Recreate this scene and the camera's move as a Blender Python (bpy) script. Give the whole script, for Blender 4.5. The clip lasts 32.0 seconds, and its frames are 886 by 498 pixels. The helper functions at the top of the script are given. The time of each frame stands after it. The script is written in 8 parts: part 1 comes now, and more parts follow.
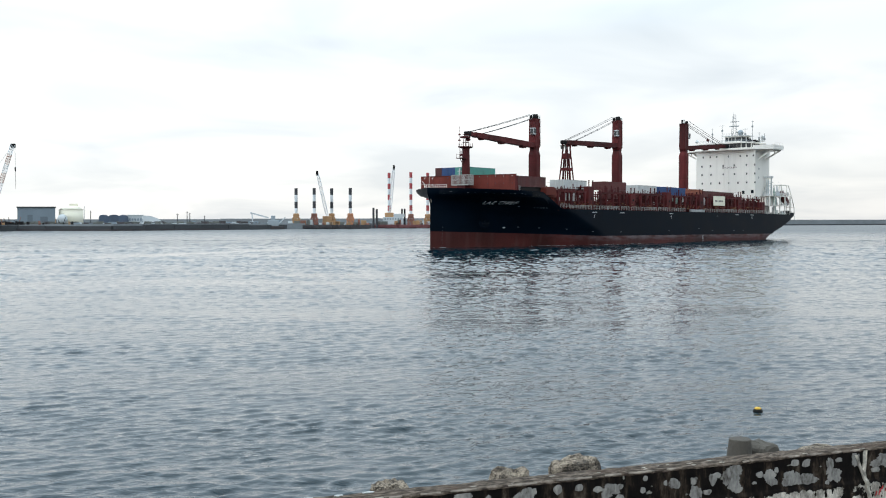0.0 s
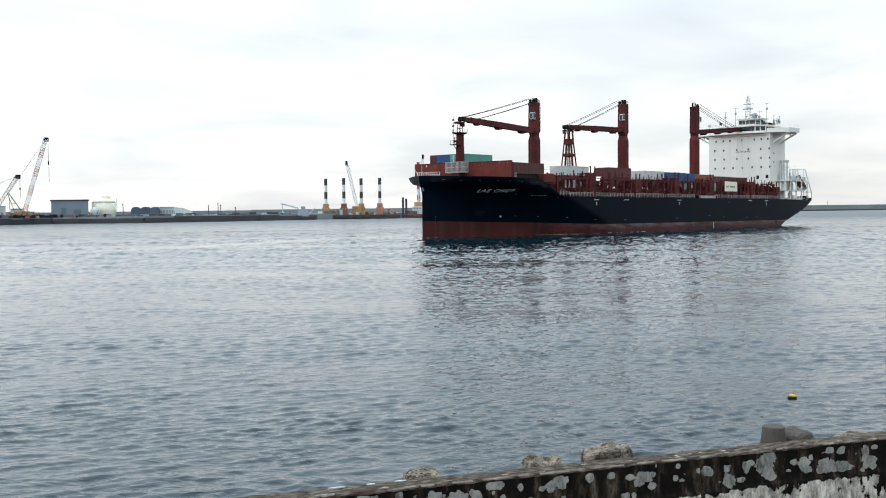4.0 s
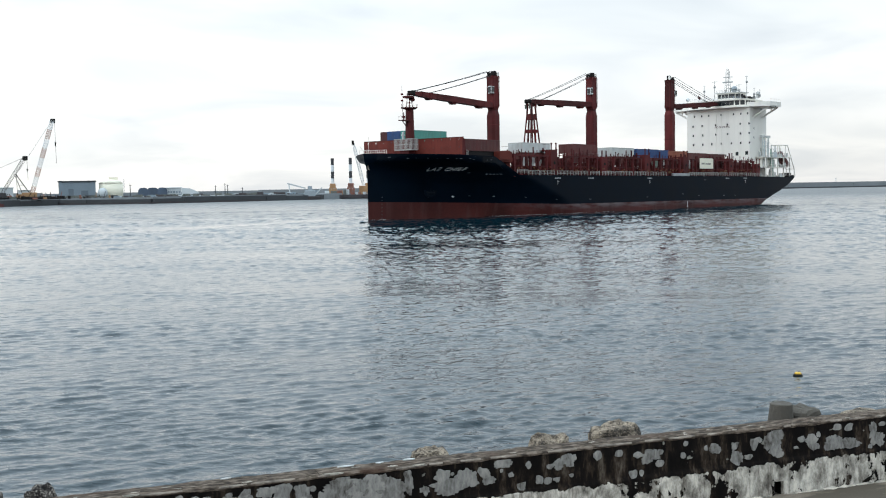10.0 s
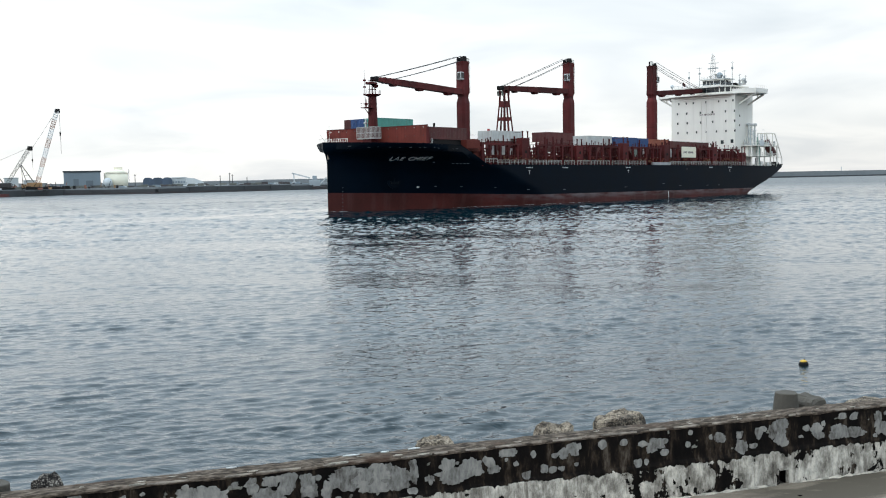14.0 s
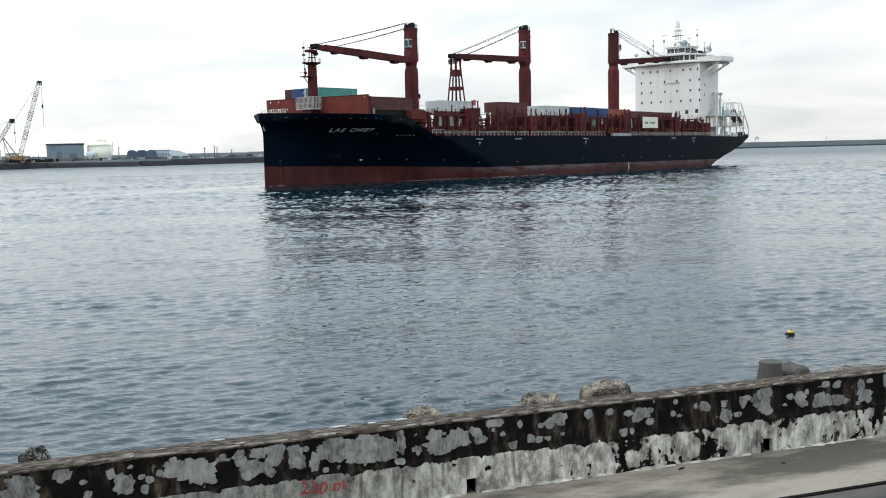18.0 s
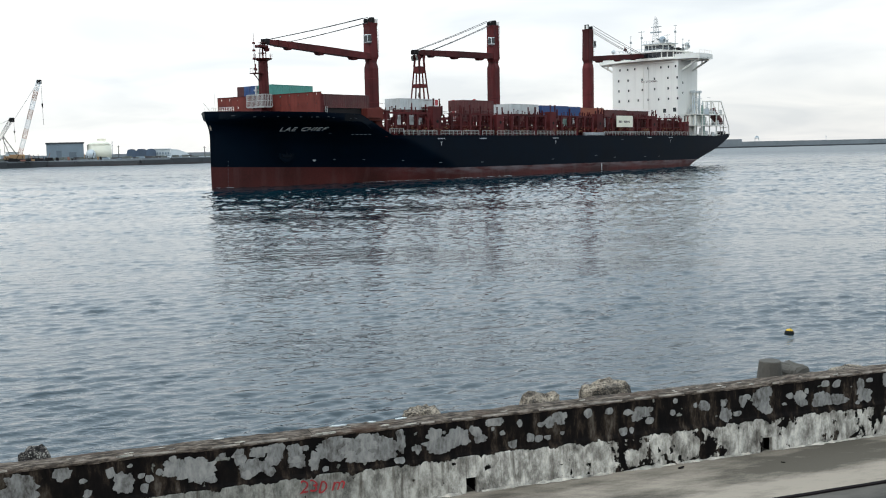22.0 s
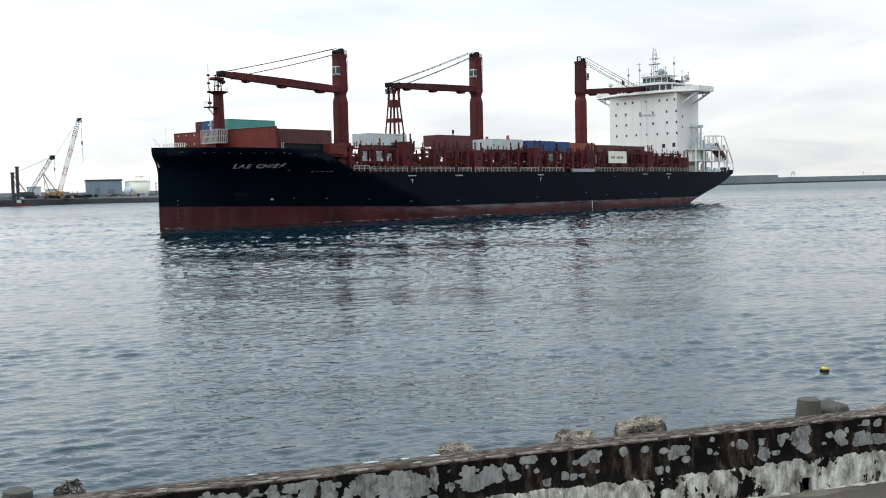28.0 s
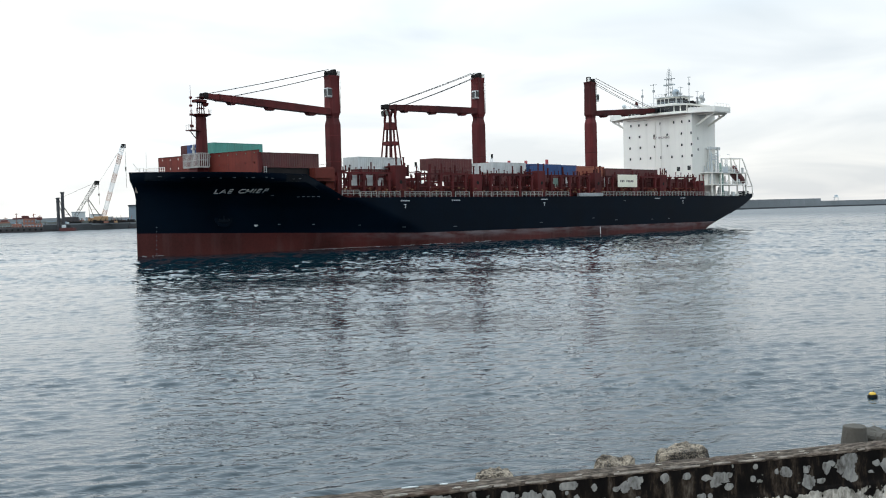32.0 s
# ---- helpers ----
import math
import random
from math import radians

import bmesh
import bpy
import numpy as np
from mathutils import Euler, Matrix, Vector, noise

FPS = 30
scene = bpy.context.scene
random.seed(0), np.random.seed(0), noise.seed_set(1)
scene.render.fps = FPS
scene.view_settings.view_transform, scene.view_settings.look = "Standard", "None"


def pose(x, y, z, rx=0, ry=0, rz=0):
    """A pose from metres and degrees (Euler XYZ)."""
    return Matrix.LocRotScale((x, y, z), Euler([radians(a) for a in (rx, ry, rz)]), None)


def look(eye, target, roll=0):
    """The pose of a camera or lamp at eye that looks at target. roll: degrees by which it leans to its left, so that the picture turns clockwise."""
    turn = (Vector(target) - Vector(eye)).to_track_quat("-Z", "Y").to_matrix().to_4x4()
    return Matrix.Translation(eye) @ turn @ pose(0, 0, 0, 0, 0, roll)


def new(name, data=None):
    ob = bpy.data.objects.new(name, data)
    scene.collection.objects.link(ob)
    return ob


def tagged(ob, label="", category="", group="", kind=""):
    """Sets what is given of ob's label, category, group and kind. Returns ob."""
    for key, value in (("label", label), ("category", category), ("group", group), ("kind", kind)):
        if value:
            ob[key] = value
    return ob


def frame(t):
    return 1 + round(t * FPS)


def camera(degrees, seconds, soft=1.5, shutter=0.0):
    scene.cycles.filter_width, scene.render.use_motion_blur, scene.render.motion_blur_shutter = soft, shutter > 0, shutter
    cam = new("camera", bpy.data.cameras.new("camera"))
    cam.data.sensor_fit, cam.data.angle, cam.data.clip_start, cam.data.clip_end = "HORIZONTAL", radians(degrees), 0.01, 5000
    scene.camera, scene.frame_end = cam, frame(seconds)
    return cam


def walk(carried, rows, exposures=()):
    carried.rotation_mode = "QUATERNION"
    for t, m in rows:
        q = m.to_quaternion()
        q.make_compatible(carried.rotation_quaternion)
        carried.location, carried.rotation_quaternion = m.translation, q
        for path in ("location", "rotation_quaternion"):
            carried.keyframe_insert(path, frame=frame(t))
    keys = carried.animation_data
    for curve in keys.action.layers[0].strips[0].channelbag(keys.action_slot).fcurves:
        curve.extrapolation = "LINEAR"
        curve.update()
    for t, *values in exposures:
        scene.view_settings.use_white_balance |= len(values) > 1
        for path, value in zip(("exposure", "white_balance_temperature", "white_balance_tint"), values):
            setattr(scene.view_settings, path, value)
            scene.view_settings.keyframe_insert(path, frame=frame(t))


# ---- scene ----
# camera: handheld on the spot, about 4.5 m over the quay road
EYE = (0.0, 0.0, 7.2)
cam = camera(46.0, 32.0, soft=1.05)


def view(yaw, pitch, roll):
    return pose(*EYE, 90 + pitch, roll, yaw)


walk(cam, [
    (0, view(0.001, -1.528, 0.093)),
    (0.5, view(-0.214, -1.706, 0.056)),
    (1, view(0.203, -1.784, 0.621)),
    (1.5, view(1.085, -1.844, 0.216)),
    (2, view(1.415, -1.894, 0.334)),
    (2.5, view(1.040, -2.014, 0.295)),
    (3, view(1.437, -1.930, 0.484)),
    (3.5, view(1.522, -2.000, 0.595)),
    (5.5, view(2.211, -2.582, 0.880)),
    (6, view(2.330, -2.732, 0.805)),
    (6.5, view(2.299, -2.774, 0.689)),
    (7, view(2.258, -2.823, 0.776)),
    (7.5, view(2.358, -3.001, 0.912)),
    (8, view(2.309, -3.143, 0.898)),
    (8.5, view(2.165, -3.123, 0.946)),
    (9, view(2.092, -3.101, 0.941)),
    (9.5, view(2.122, -3.142, 1.023)),
    (10, view(1.993, -3.261, 0.986)),
    (10.5, view(1.877, -3.221, 0.978)),
    (11, view(1.987, -3.095, 1.012)),
    (11.5, view(2.084, -3.114, 1.199)),
    (12, view(2.032, -3.226, 1.102)),
    (12.5, view(1.749, -3.485, 1.029)),
    (13, view(1.742, -3.771, 0.982)),
    (13.5, view(2.072, -3.805, 0.964)),
    (15.5, view(2.372, -4.176, 1.175)),
    (16, view(1.955, -4.411, 1.161)),
    (16.5, view(1.563, -4.793, 1.279)),
    (17, view(1.571, -5.077, 1.363)),
    (17.5, view(1.624, -5.192, 1.334)),
    (18, view(1.467, -5.409, 1.292)),
    (18.5, view(1.350, -5.552, 1.238)),
    (19, view(1.288, -5.678, 1.230)),
    (19.5, view(1.131, -5.492, 1.210)),
    (20, view(1.029, -5.250, 1.195)),
    (20.5, view(1.249, -5.289, 1.256)),
    (21, view(1.445, -5.386, 1.243)),
    (21.5, view(1.482, -5.458, 1.260)),
    (22, view(1.458, -5.459, 1.264)),
    (22.5, view(1.314, -5.483, 1.221)),
    (23, view(1.181, -5.510, 1.179)),
    (23.5, view(1.279, -5.529, 1.195)),
    (24, view(1.356, -5.498, 1.130)),
    (24.5, view(1.662, -5.517, 1.131)),
    (25, view(1.283, -5.369, 1.154)),
    (25.5, view(1.941, -4.580, 1.182)),
    (26, view(2.815, -3.578, 0.922)),
    (26.5, view(2.998, -3.605, 1.091)),
    (28.5, view(3.496, -3.298, 1.504)),
    (29, view(3.796, -3.134, 1.628)),
    (29.5, view(3.964, -3.024, 1.634)),
    (30, view(4.175, -2.961, 1.683)),
    (30.5, view(4.365, -3.034, 1.591)),
    (31, view(4.654, -2.849, 1.602)),
    (31.5, view(5.018, -2.327, 1.554)),
    (32, view(5.438, -2.055, 1.478)),
])

# ---------------------------------------------------------------- light
SUN_EL, SUN_AZ = radians(38), radians(128)      # soft sun behind thin cloud, from the left
world = bpy.data.worlds.new("overcast_sky")
scene.world = world
world.use_nodes = True
wn, wl = world.node_tree.nodes, world.node_tree.links
wn.clear()
w_out = wn.new("ShaderNodeOutputWorld")
w_bg = wn.new("ShaderNodeBackground")
w_sky = wn.new("ShaderNodeTexSky")
w_sky.sky_type, w_sky.sun_disc = "NISHITA", False
w_sky.sun_elevation, w_sky.sun_rotation = SUN_EL, radians(-125)
w_co = wn.new("ShaderNodeTexCoord")
w_sep = wn.new("ShaderNodeSeparateXYZ")
wl.new(w_co.outputs["Generated"], w_sep.inputs[0])
# cloud deck: the direction flattened onto a high plane
w_up = wn.new("ShaderNodeMath"); w_up.operation = "ADD"; w_up.inputs[1].default_value = 0.16
w_mx = wn.new("ShaderNodeMath"); w_mx.operation = "MAXIMUM"; w_mx.inputs[1].default_value = 0.0
wl.new(w_sep.outputs["Z"], w_mx.inputs[0]); wl.new(w_mx.outputs[0], w_up.inputs[0])
w_dx = wn.new("ShaderNodeMath"); w_dx.operation = "DIVIDE"
w_dy = wn.new("ShaderNodeMath"); w_dy.operation = "DIVIDE"
wl.new(w_sep.outputs["X"], w_dx.inputs[0]); wl.new(w_up.outputs[0], w_dx.inputs[1])
wl.new(w_sep.outputs["Y"], w_dy.inputs[0]); wl.new(w_up.outputs[0], w_dy.inputs[1])
w_cmb = wn.new("ShaderNodeCombineXYZ")
wl.new(w_dx.outputs[0], w_cmb.inputs["X"]); wl.new(w_dy.outputs[0], w_cmb.inputs["Y"])
w_n = wn.new("ShaderNodeTexNoise")
w_n.inputs["Scale"].default_value, w_n.inputs["Detail"].default_value, w_n.inputs["Roughness"].default_value = 1.15, 4.0, 0.5
w_n.inputs["Distortion"].default_value = 0.5
wl.new(w_cmb.outputs[0], w_n.inputs["Vector"])
# brightness of the deck by height over the horizon
w_h = wn.new("ShaderNodeValToRGB")
w_h.color_ramp.elements[0].position, w_h.color_ramp.elements[0].color = 0.0, (0.86, 0.855, 0.84, 1)
w_h.color_ramp.elements[1].position, w_h.color_ramp.elements[1].color = 1.0, (1.39, 1.61, 1.77, 1)
for at, col in ((0.035, (0.90, 0.905, 0.89, 1)), (0.10, (0.975, 1.0, 1.005, 1)), (0.17, (0.87, 0.925, 0.955, 1)), (0.27, (1.09, 1.255, 1.38, 1)), (0.5, (1.23, 1.48, 1.67, 1))):
    e = w_h.color_ramp.elements.new(at)
    e.color = col
wl.new(w_mx.outputs[0], w_h.inputs[0])
w_c = wn.new("ShaderNodeValToRGB")
w_c.color_ramp.elements[0].position, w_c.color_ramp.elements[0].color = 0.34, (0.86, 0.89, 0.92, 1)
w_c.color_ramp.elements[1].position, w_c.color_ramp.elements[1].color = 0.62, (1.10, 1.10, 1.09, 1)
wl.new(w_n.outputs["Fac"], w_c.inputs[0])
w_mul = wn.new("ShaderNodeMix"); w_mul.data_type, w_mul.blend_type = "RGBA", "MULTIPLY"
w_mul.inputs["Factor"].default_value = 1.0
wl.new(w_h.outputs[0], w_mul.inputs[6]); wl.new(w_c.outputs[0], w_mul.inputs[7])
w_thin = wn.new("ShaderNodeMix"); w_thin.data_type, w_thin.blend_type = "RGBA", "ADD"
w_thin.inputs["Factor"].default_value = 0.06
wl.new(w_mul.outputs[2], w_thin.inputs[6])
w_dim = wn.new("ShaderNodeMix"); w_dim.data_type, w_dim.blend_type = "RGBA", "MULTIPLY"
w_dim.inputs["Factor"].default_value = 1.0
w_dim.inputs[7].default_value = (0.1, 0.1, 0.1, 1)
wl.new(w_sky.outputs[0], w_dim.inputs[6]); wl.new(w_dim.outputs[2], w_thin.inputs[7])
w_side = wn.new("ShaderNodeMapRange")            # thinner cloud towards the sun's side
w_side.inputs[1].default_value, w_side.inputs[2].default_value = -1.0, 1.0
w_side.inputs[3].default_value, w_side.inputs[4].default_value = 1.22, 0.84
wl.new(w_sep.outputs["X"], w_side.inputs[0])
w_lit = wn.new("ShaderNodeVectorMath"); w_lit.operation = "SCALE"
wl.new(w_thin.outputs[2], w_lit.inputs[0]); wl.new(w_side.outputs[0], w_lit.inputs["Scale"])
wl.new(w_lit.outputs[0], w_bg.inputs["Color"])
w_bg.inputs["Strength"].default_value = 1.0
wl.new(w_bg.outputs[0], w_out.inputs[0])

sun = new("sun", bpy.data.lights.new("sun", "SUN"))
sun.data.energy, sun.data.angle, sun.data.color = 0.4, radians(20), (1.0, 0.97, 0.92)
sun.matrix_world = look((-60, -45, 60), (0, 0, 0))
scene.view_settings.exposure = 0.0


# ---------------------------------------------------------------- materials
def material(name, base, rough=0.6, metal=0.0, var=0.15, scale=1.0, bump=0.0, fine=8.0, streak=0.0, stain=None, spec=0.5, own=0.0):
    """Painted or plain surface: tone varied at two scales, optional vertical streaks of a stain colour, fine relief."""
    m = bpy.data.materials.new(name)
    m.use_nodes = True
    nt, lk = m.node_tree.nodes, m.node_tree.links
    p = nt["Principled BSDF"]
    p.inputs["Roughness"].default_value, p.inputs["Metallic"].default_value = rough, metal
    p.inputs["Specular IOR Level"].default_value = spec
    co = nt.new("ShaderNodeTexCoord")
    info = nt.new("ShaderNodeObjectInfo")
    off = nt.new("ShaderNodeVectorMath"); off.operation = "ADD"
    sc = nt.new("ShaderNodeMath"); sc.operation = "MULTIPLY"; sc.inputs[1].default_value = 57.0
    lk.new(info.outputs["Random"], sc.inputs[0])
    lk.new(co.outputs["Object"], off.inputs[0]); lk.new(sc.outputs[0], off.inputs[1])
    big = nt.new("ShaderNodeTexNoise"); big.inputs["Scale"].default_value = 0.22 * scale; big.inputs["Detail"].default_value = 5
    sml = nt.new("ShaderNodeTexNoise"); sml.inputs["Scale"].default_value = fine * scale; sml.inputs["Detail"].default_value = 3
    lk.new(off.outputs[0], big.inputs["Vector"]); lk.new(off.outputs[0], sml.inputs["Vector"])
    add = nt.new("ShaderNodeMath"); add.operation = "MULTIPLY_ADD"; add.inputs[1].default_value = 0.35
    lk.new(sml.outputs["Fac"], add.inputs[0]); lk.new(big.outputs["Fac"], add.inputs[2])
    rp = nt.new("ShaderNodeValToRGB")
    lo, hi = [max(0.0, c * (1 - var)) for c in base], [min(1.0, c * (1 + var)) for c in base]
    rp.color_ramp.elements[0].position, rp.color_ramp.elements[0].color = 0.45, (*lo, 1)
    rp.color_ramp.elements[1].position, rp.color_ramp.elements[1].color = 0.9, (*hi, 1)
    lk.new(add.outputs[0], rp.inputs[0])
    colour = rp.outputs[0]
    if streak:
        mp = nt.new("ShaderNodeMapping"); mp.inputs["Scale"].default_value = (1.6 * scale, 1.6 * scale, 0.10 * scale)
        lk.new(off.outputs[0], mp.inputs[0])
        st = nt.new("ShaderNodeTexNoise"); st.inputs["Scale"].default_value = 1.0; st.inputs["Detail"].default_value = 6
        lk.new(mp.outputs[0], st.inputs["Vector"])
        sr = nt.new("ShaderNodeMapRange"); sr.inputs[1].default_value, sr.inputs[2].default_value = 0.52, 0.72
        sr.inputs[4].default_value = streak
        lk.new(st.outputs["Fac"], sr.inputs[0])
        mx = nt.new("ShaderNodeMix"); mx.data_type = "RGBA"
        mx.inputs[7].default_value = (*(stain or (0.12, 0.07, 0.05)), 1)
        lk.new(sr.outputs[0], mx.inputs["Factor"]); lk.new(colour, mx.inputs[6])
        colour = mx.outputs[2]
    if own:
        shade = nt.new("ShaderNodeMapRange")
        shade.inputs[3].default_value, shade.inputs[4].default_value = 1 - own, 1 + own
        lk.new(info.outputs["Random"], shade.inputs[0])
        tone = nt.new("ShaderNodeVectorMath"); tone.operation = "SCALE"
        lk.new(colour, tone.inputs[0]); lk.new(shade.outputs[0], tone.inputs["Scale"])
        colour = tone.outputs[0]
    lk.new(colour, p.inputs["Base Color"])
    rr = nt.new("ShaderNodeMapRange"); rr.inputs[3].default_value, rr.inputs[4].default_value = max(0.03, rough - 0.1), min(1, rough + 0.12)
    lk.new(big.outputs["Fac"], rr.inputs[0]); lk.new(rr.outputs[0], p.inputs["Roughness"])
    if bump:
        b = nt.new("ShaderNodeBump"); b.inputs["Strength"].default_value = bump; b.inputs["Distance"].default_value = 0.03
        lk.new(sml.outputs["Fac"], b.inputs["Height"]); lk.new(b.outputs[0], p.inputs["Normal"])
    return m


M = {
    "hull": material("navy_hull_paint", (0.0008, 0.0042, 0.0095), 0.42, var=0.3, scale=0.6, streak=0.3, stain=(0.0016, 0.006, 0.010), spec=0.045),
    "boot": material("red_antifouling", (0.060, 0.0125, 0.0105), 0.6, var=0.5, scale=0.35, streak=0.35, stain=(0.10, 0.055, 0.05), spec=0.2),
    "red": material("brown_red_deck_paint", (0.076, 0.0125, 0.0125), 0.6, var=0.45, scale=0.8, streak=0.5, stain=(0.03, 0.009, 0.009), spec=0.18, own=0.32),
    "orange": material("light_red_primer", (0.125, 0.026, 0.019), 0.6, var=0.35, scale=1.0, streak=0.5, stain=(0.055, 0.013, 0.011), spec=0.18, own=0.15),
    "white": material("white_ship_paint", (0.78, 0.745, 0.685), 0.45, var=0.05, scale=0.6, streak=0.22, stain=(0.55, 0.52, 0.47)),
    "letter": material("white_letter_paint", (0.62, 0.63, 0.64), 0.5, var=0.12, scale=3),
    "steel": material("galvanised_steel", (0.36, 0.37, 0.38), 0.5, 0.6, var=0.2, scale=2),
    "rope": material("dark_wire_rope", (0.06, 0.055, 0.055), 0.6, var=0.2, scale=4),
    "glass": material("dark_window_glass", (0.012, 0.016, 0.02), 0.08, var=0.1),
    "bulwark": material("faded_navy_bulwark", (0.0016, 0.0042, 0.008), 0.5, var=0.6, scale=0.8, streak=0.35, stain=(0.008, 0.011, 0.014), spec=0.09),
    "mast_grey": material("weathered_mast_paint", (0.27, 0.285, 0.29), 0.6, var=0.25, scale=2),
    "words": material("dark_red_lettering", (0.085, 0.018, 0.016), 0.6, var=0.3, scale=3),
    "mark": material("faded_mark_paint", (0.10, 0.115, 0.13), 0.6, var=0.3, scale=3),
    "tug_paint": material("scuffed_white_mark", (0.40, 0.42, 0.44), 0.6, var=0.5, scale=6),
    "dark": material("black_steel", (0.014, 0.012, 0.012), 0.7, var=0.3, scale=2, spec=0.15),
    "c_green": material("green_container_paint", (0.07, 0.28, 0.235), 0.5, var=0.12, scale=2, streak=0.2),
    "c_blue": material("blue_container_paint", (0.014, 0.055, 0.17), 0.5, var=0.15, scale=2, streak=0.2),
    "c_brown": material("brown_container_paint", (0.086, 0.018, 0.017), 0.6, var=0.25, scale=2, streak=0.4, own=0.22),
    "c_white": material("white_container_paint", (0.50, 0.51, 0.50), 0.5, var=0.14, scale=2, streak=0.5, stain=(0.3, 0.24, 0.2), own=0.12),
    "c_orange": material("orange_container_paint", (0.26, 0.07, 0.035), 0.55, var=0.15, scale=2, streak=0.25),
    "lifeboat": material("orange_lifeboat_shell", (0.09, 0.018, 0.016), 0.45, var=0.1, scale=2),
    "green_pipe": material("pale_green_paint", (0.25, 0.36, 0.31), 0.5, var=0.1, scale=2),
    "foam": material("sea_foam", (0.50, 0.54, 0.55), 0.8, var=0.2, scale=3, bump=0.5),
    "concrete": material("weathered_concrete", (0.088, 0.074, 0.06), 0.94, var=0.8, scale=6, bump=1.0, fine=5, streak=0.4, stain=(0.07, 0.06, 0.05)),
    "block": material("grey_armour_concrete", (0.072, 0.062, 0.050), 0.92, var=0.3, scale=5, bump=0.5, fine=4),
    "fleck": material("dirty_white_flecks", (0.50, 0.455, 0.39), 0.9, var=0.8, scale=30, bump=0.8),
    "valve": material("dull_orange_valve_paint", (0.17, 0.075, 0.03), 0.6, var=0.4, scale=2),
    "cage": material("weathered_offwhite_rail_paint", (0.36, 0.35, 0.33), 0.6, var=0.15, scale=2),
    "sign_ink": material("faded_sign_lettering", (0.16, 0.13, 0.12), 0.7, var=0.3, scale=2),
    "jack_orange": material("pale_orange_machinery_paint", (0.42, 0.19, 0.10), 0.6, var=0.3, scale=0.5),
    "lip": material("dull_pinkish_old_paint", (0.27, 0.225, 0.185), 0.9, var=0.8, scale=26, bump=0.8),
    "shell": material("barnacled_concrete", (0.20, 0.17, 0.13), 0.95, var=0.95, scale=22, bump=2.0, fine=2.5),
    "rubble": material("dark_rubble", (0.09, 0.085, 0.08), 0.95, var=0.5, scale=3, bump=1.0),
    "yellow": material("faded_yellow_plastic", (0.60, 0.36, 0.03), 0.5, var=0.15, scale=12),
    "rubber": material("black_rubber", (0.010, 0.010, 0.010), 0.7, var=0.2, scale=8, spec=0.12),
    "redpaint": material("red_spray_paint", (0.34, 0.022, 0.026), 0.8, var=0.5, scale=20),
    "far_quay": material("dark_quay_concrete", (0.055, 0.058, 0.062), 0.9, var=0.35, scale=0.12, streak=0.3, stain=(0.05, 0.05, 0.055)),
    "far_land": material("grey_reclaimed_land", (0.20, 0.215, 0.225), 0.95, var=0.25, scale=0.06),
    "far_wall": material("pale_breakwater_concrete", (0.21, 0.225, 0.235), 0.9, var=0.18, scale=0.05, streak=0.25, stain=(0.13, 0.14, 0.15)),
    "shed_blue": material("blue_grey_cladding", (0.20, 0.245, 0.28), 0.6, var=0.12, scale=0.3, streak=0.2, stain=(0.17, 0.22, 0.26)),
    "shed_dark": material("dull_shutter_paint", (0.13, 0.16, 0.19), 0.6, var=0.2, scale=0.3),
    "rail_dark": material("faded_fitting_paint", (0.042, 0.047, 0.054), 0.6, var=0.3, scale=3),
    "cream": material("cream_tank_paint", (0.80, 0.755, 0.61), 0.5, var=0.08, scale=0.3),
    "navy_cover": material("dark_blue_sheeting", (0.06, 0.085, 0.125), 0.7, var=0.25, scale=0.4),
    "pale": material("pale_grey_cladding", (0.52, 0.55, 0.56), 0.6, var=0.12, scale=0.4),
    "band_black": material("black_leg_paint", (0.035, 0.035, 0.04), 0.6, var=0.2, scale=0.5),
    "band_white": material("white_leg_paint", (0.66, 0.68, 0.69), 0.6, var=0.08, scale=0.5),
    "band_red": material("red_leg_paint", (0.36, 0.055, 0.06), 0.6, var=0.12, scale=0.5),
    "boom_pink": material("faded_red_boom_paint", (0.38, 0.22, 0.17), 0.6, var=0.15, scale=0.5),
    "ochre": material("ochre_machinery_paint", (0.36, 0.205, 0.095), 0.6, var=0.25, scale=0.5),
    "barge": material("dark_barge_steel", (0.045, 0.04, 0.042), 0.7, var=0.4, scale=0.4, streak=0.4, stain=(0.10, 0.05, 0.04)),
    "maroon": material("maroon_hull_paint", (0.15, 0.045, 0.045), 0.6, var=0.25, scale=0.4),
    "tug": material("grey_boat_paint", (0.30, 0.34, 0.37), 0.6, var=0.15, scale=0.4),
    "anchor_rust": material("dark_anchor_rust", (0.011, 0.008, 0.008), 0.9, var=0.5, scale=2, spec=0.1),
    "rust": material("rusty_machinery", (0.24, 0.10, 0.07), 0.7, var=0.4, scale=0.5),
    "moss": material("dull_grey_stores", (0.13, 0.135, 0.12), 0.9, var=0.4, scale=0.5),
}


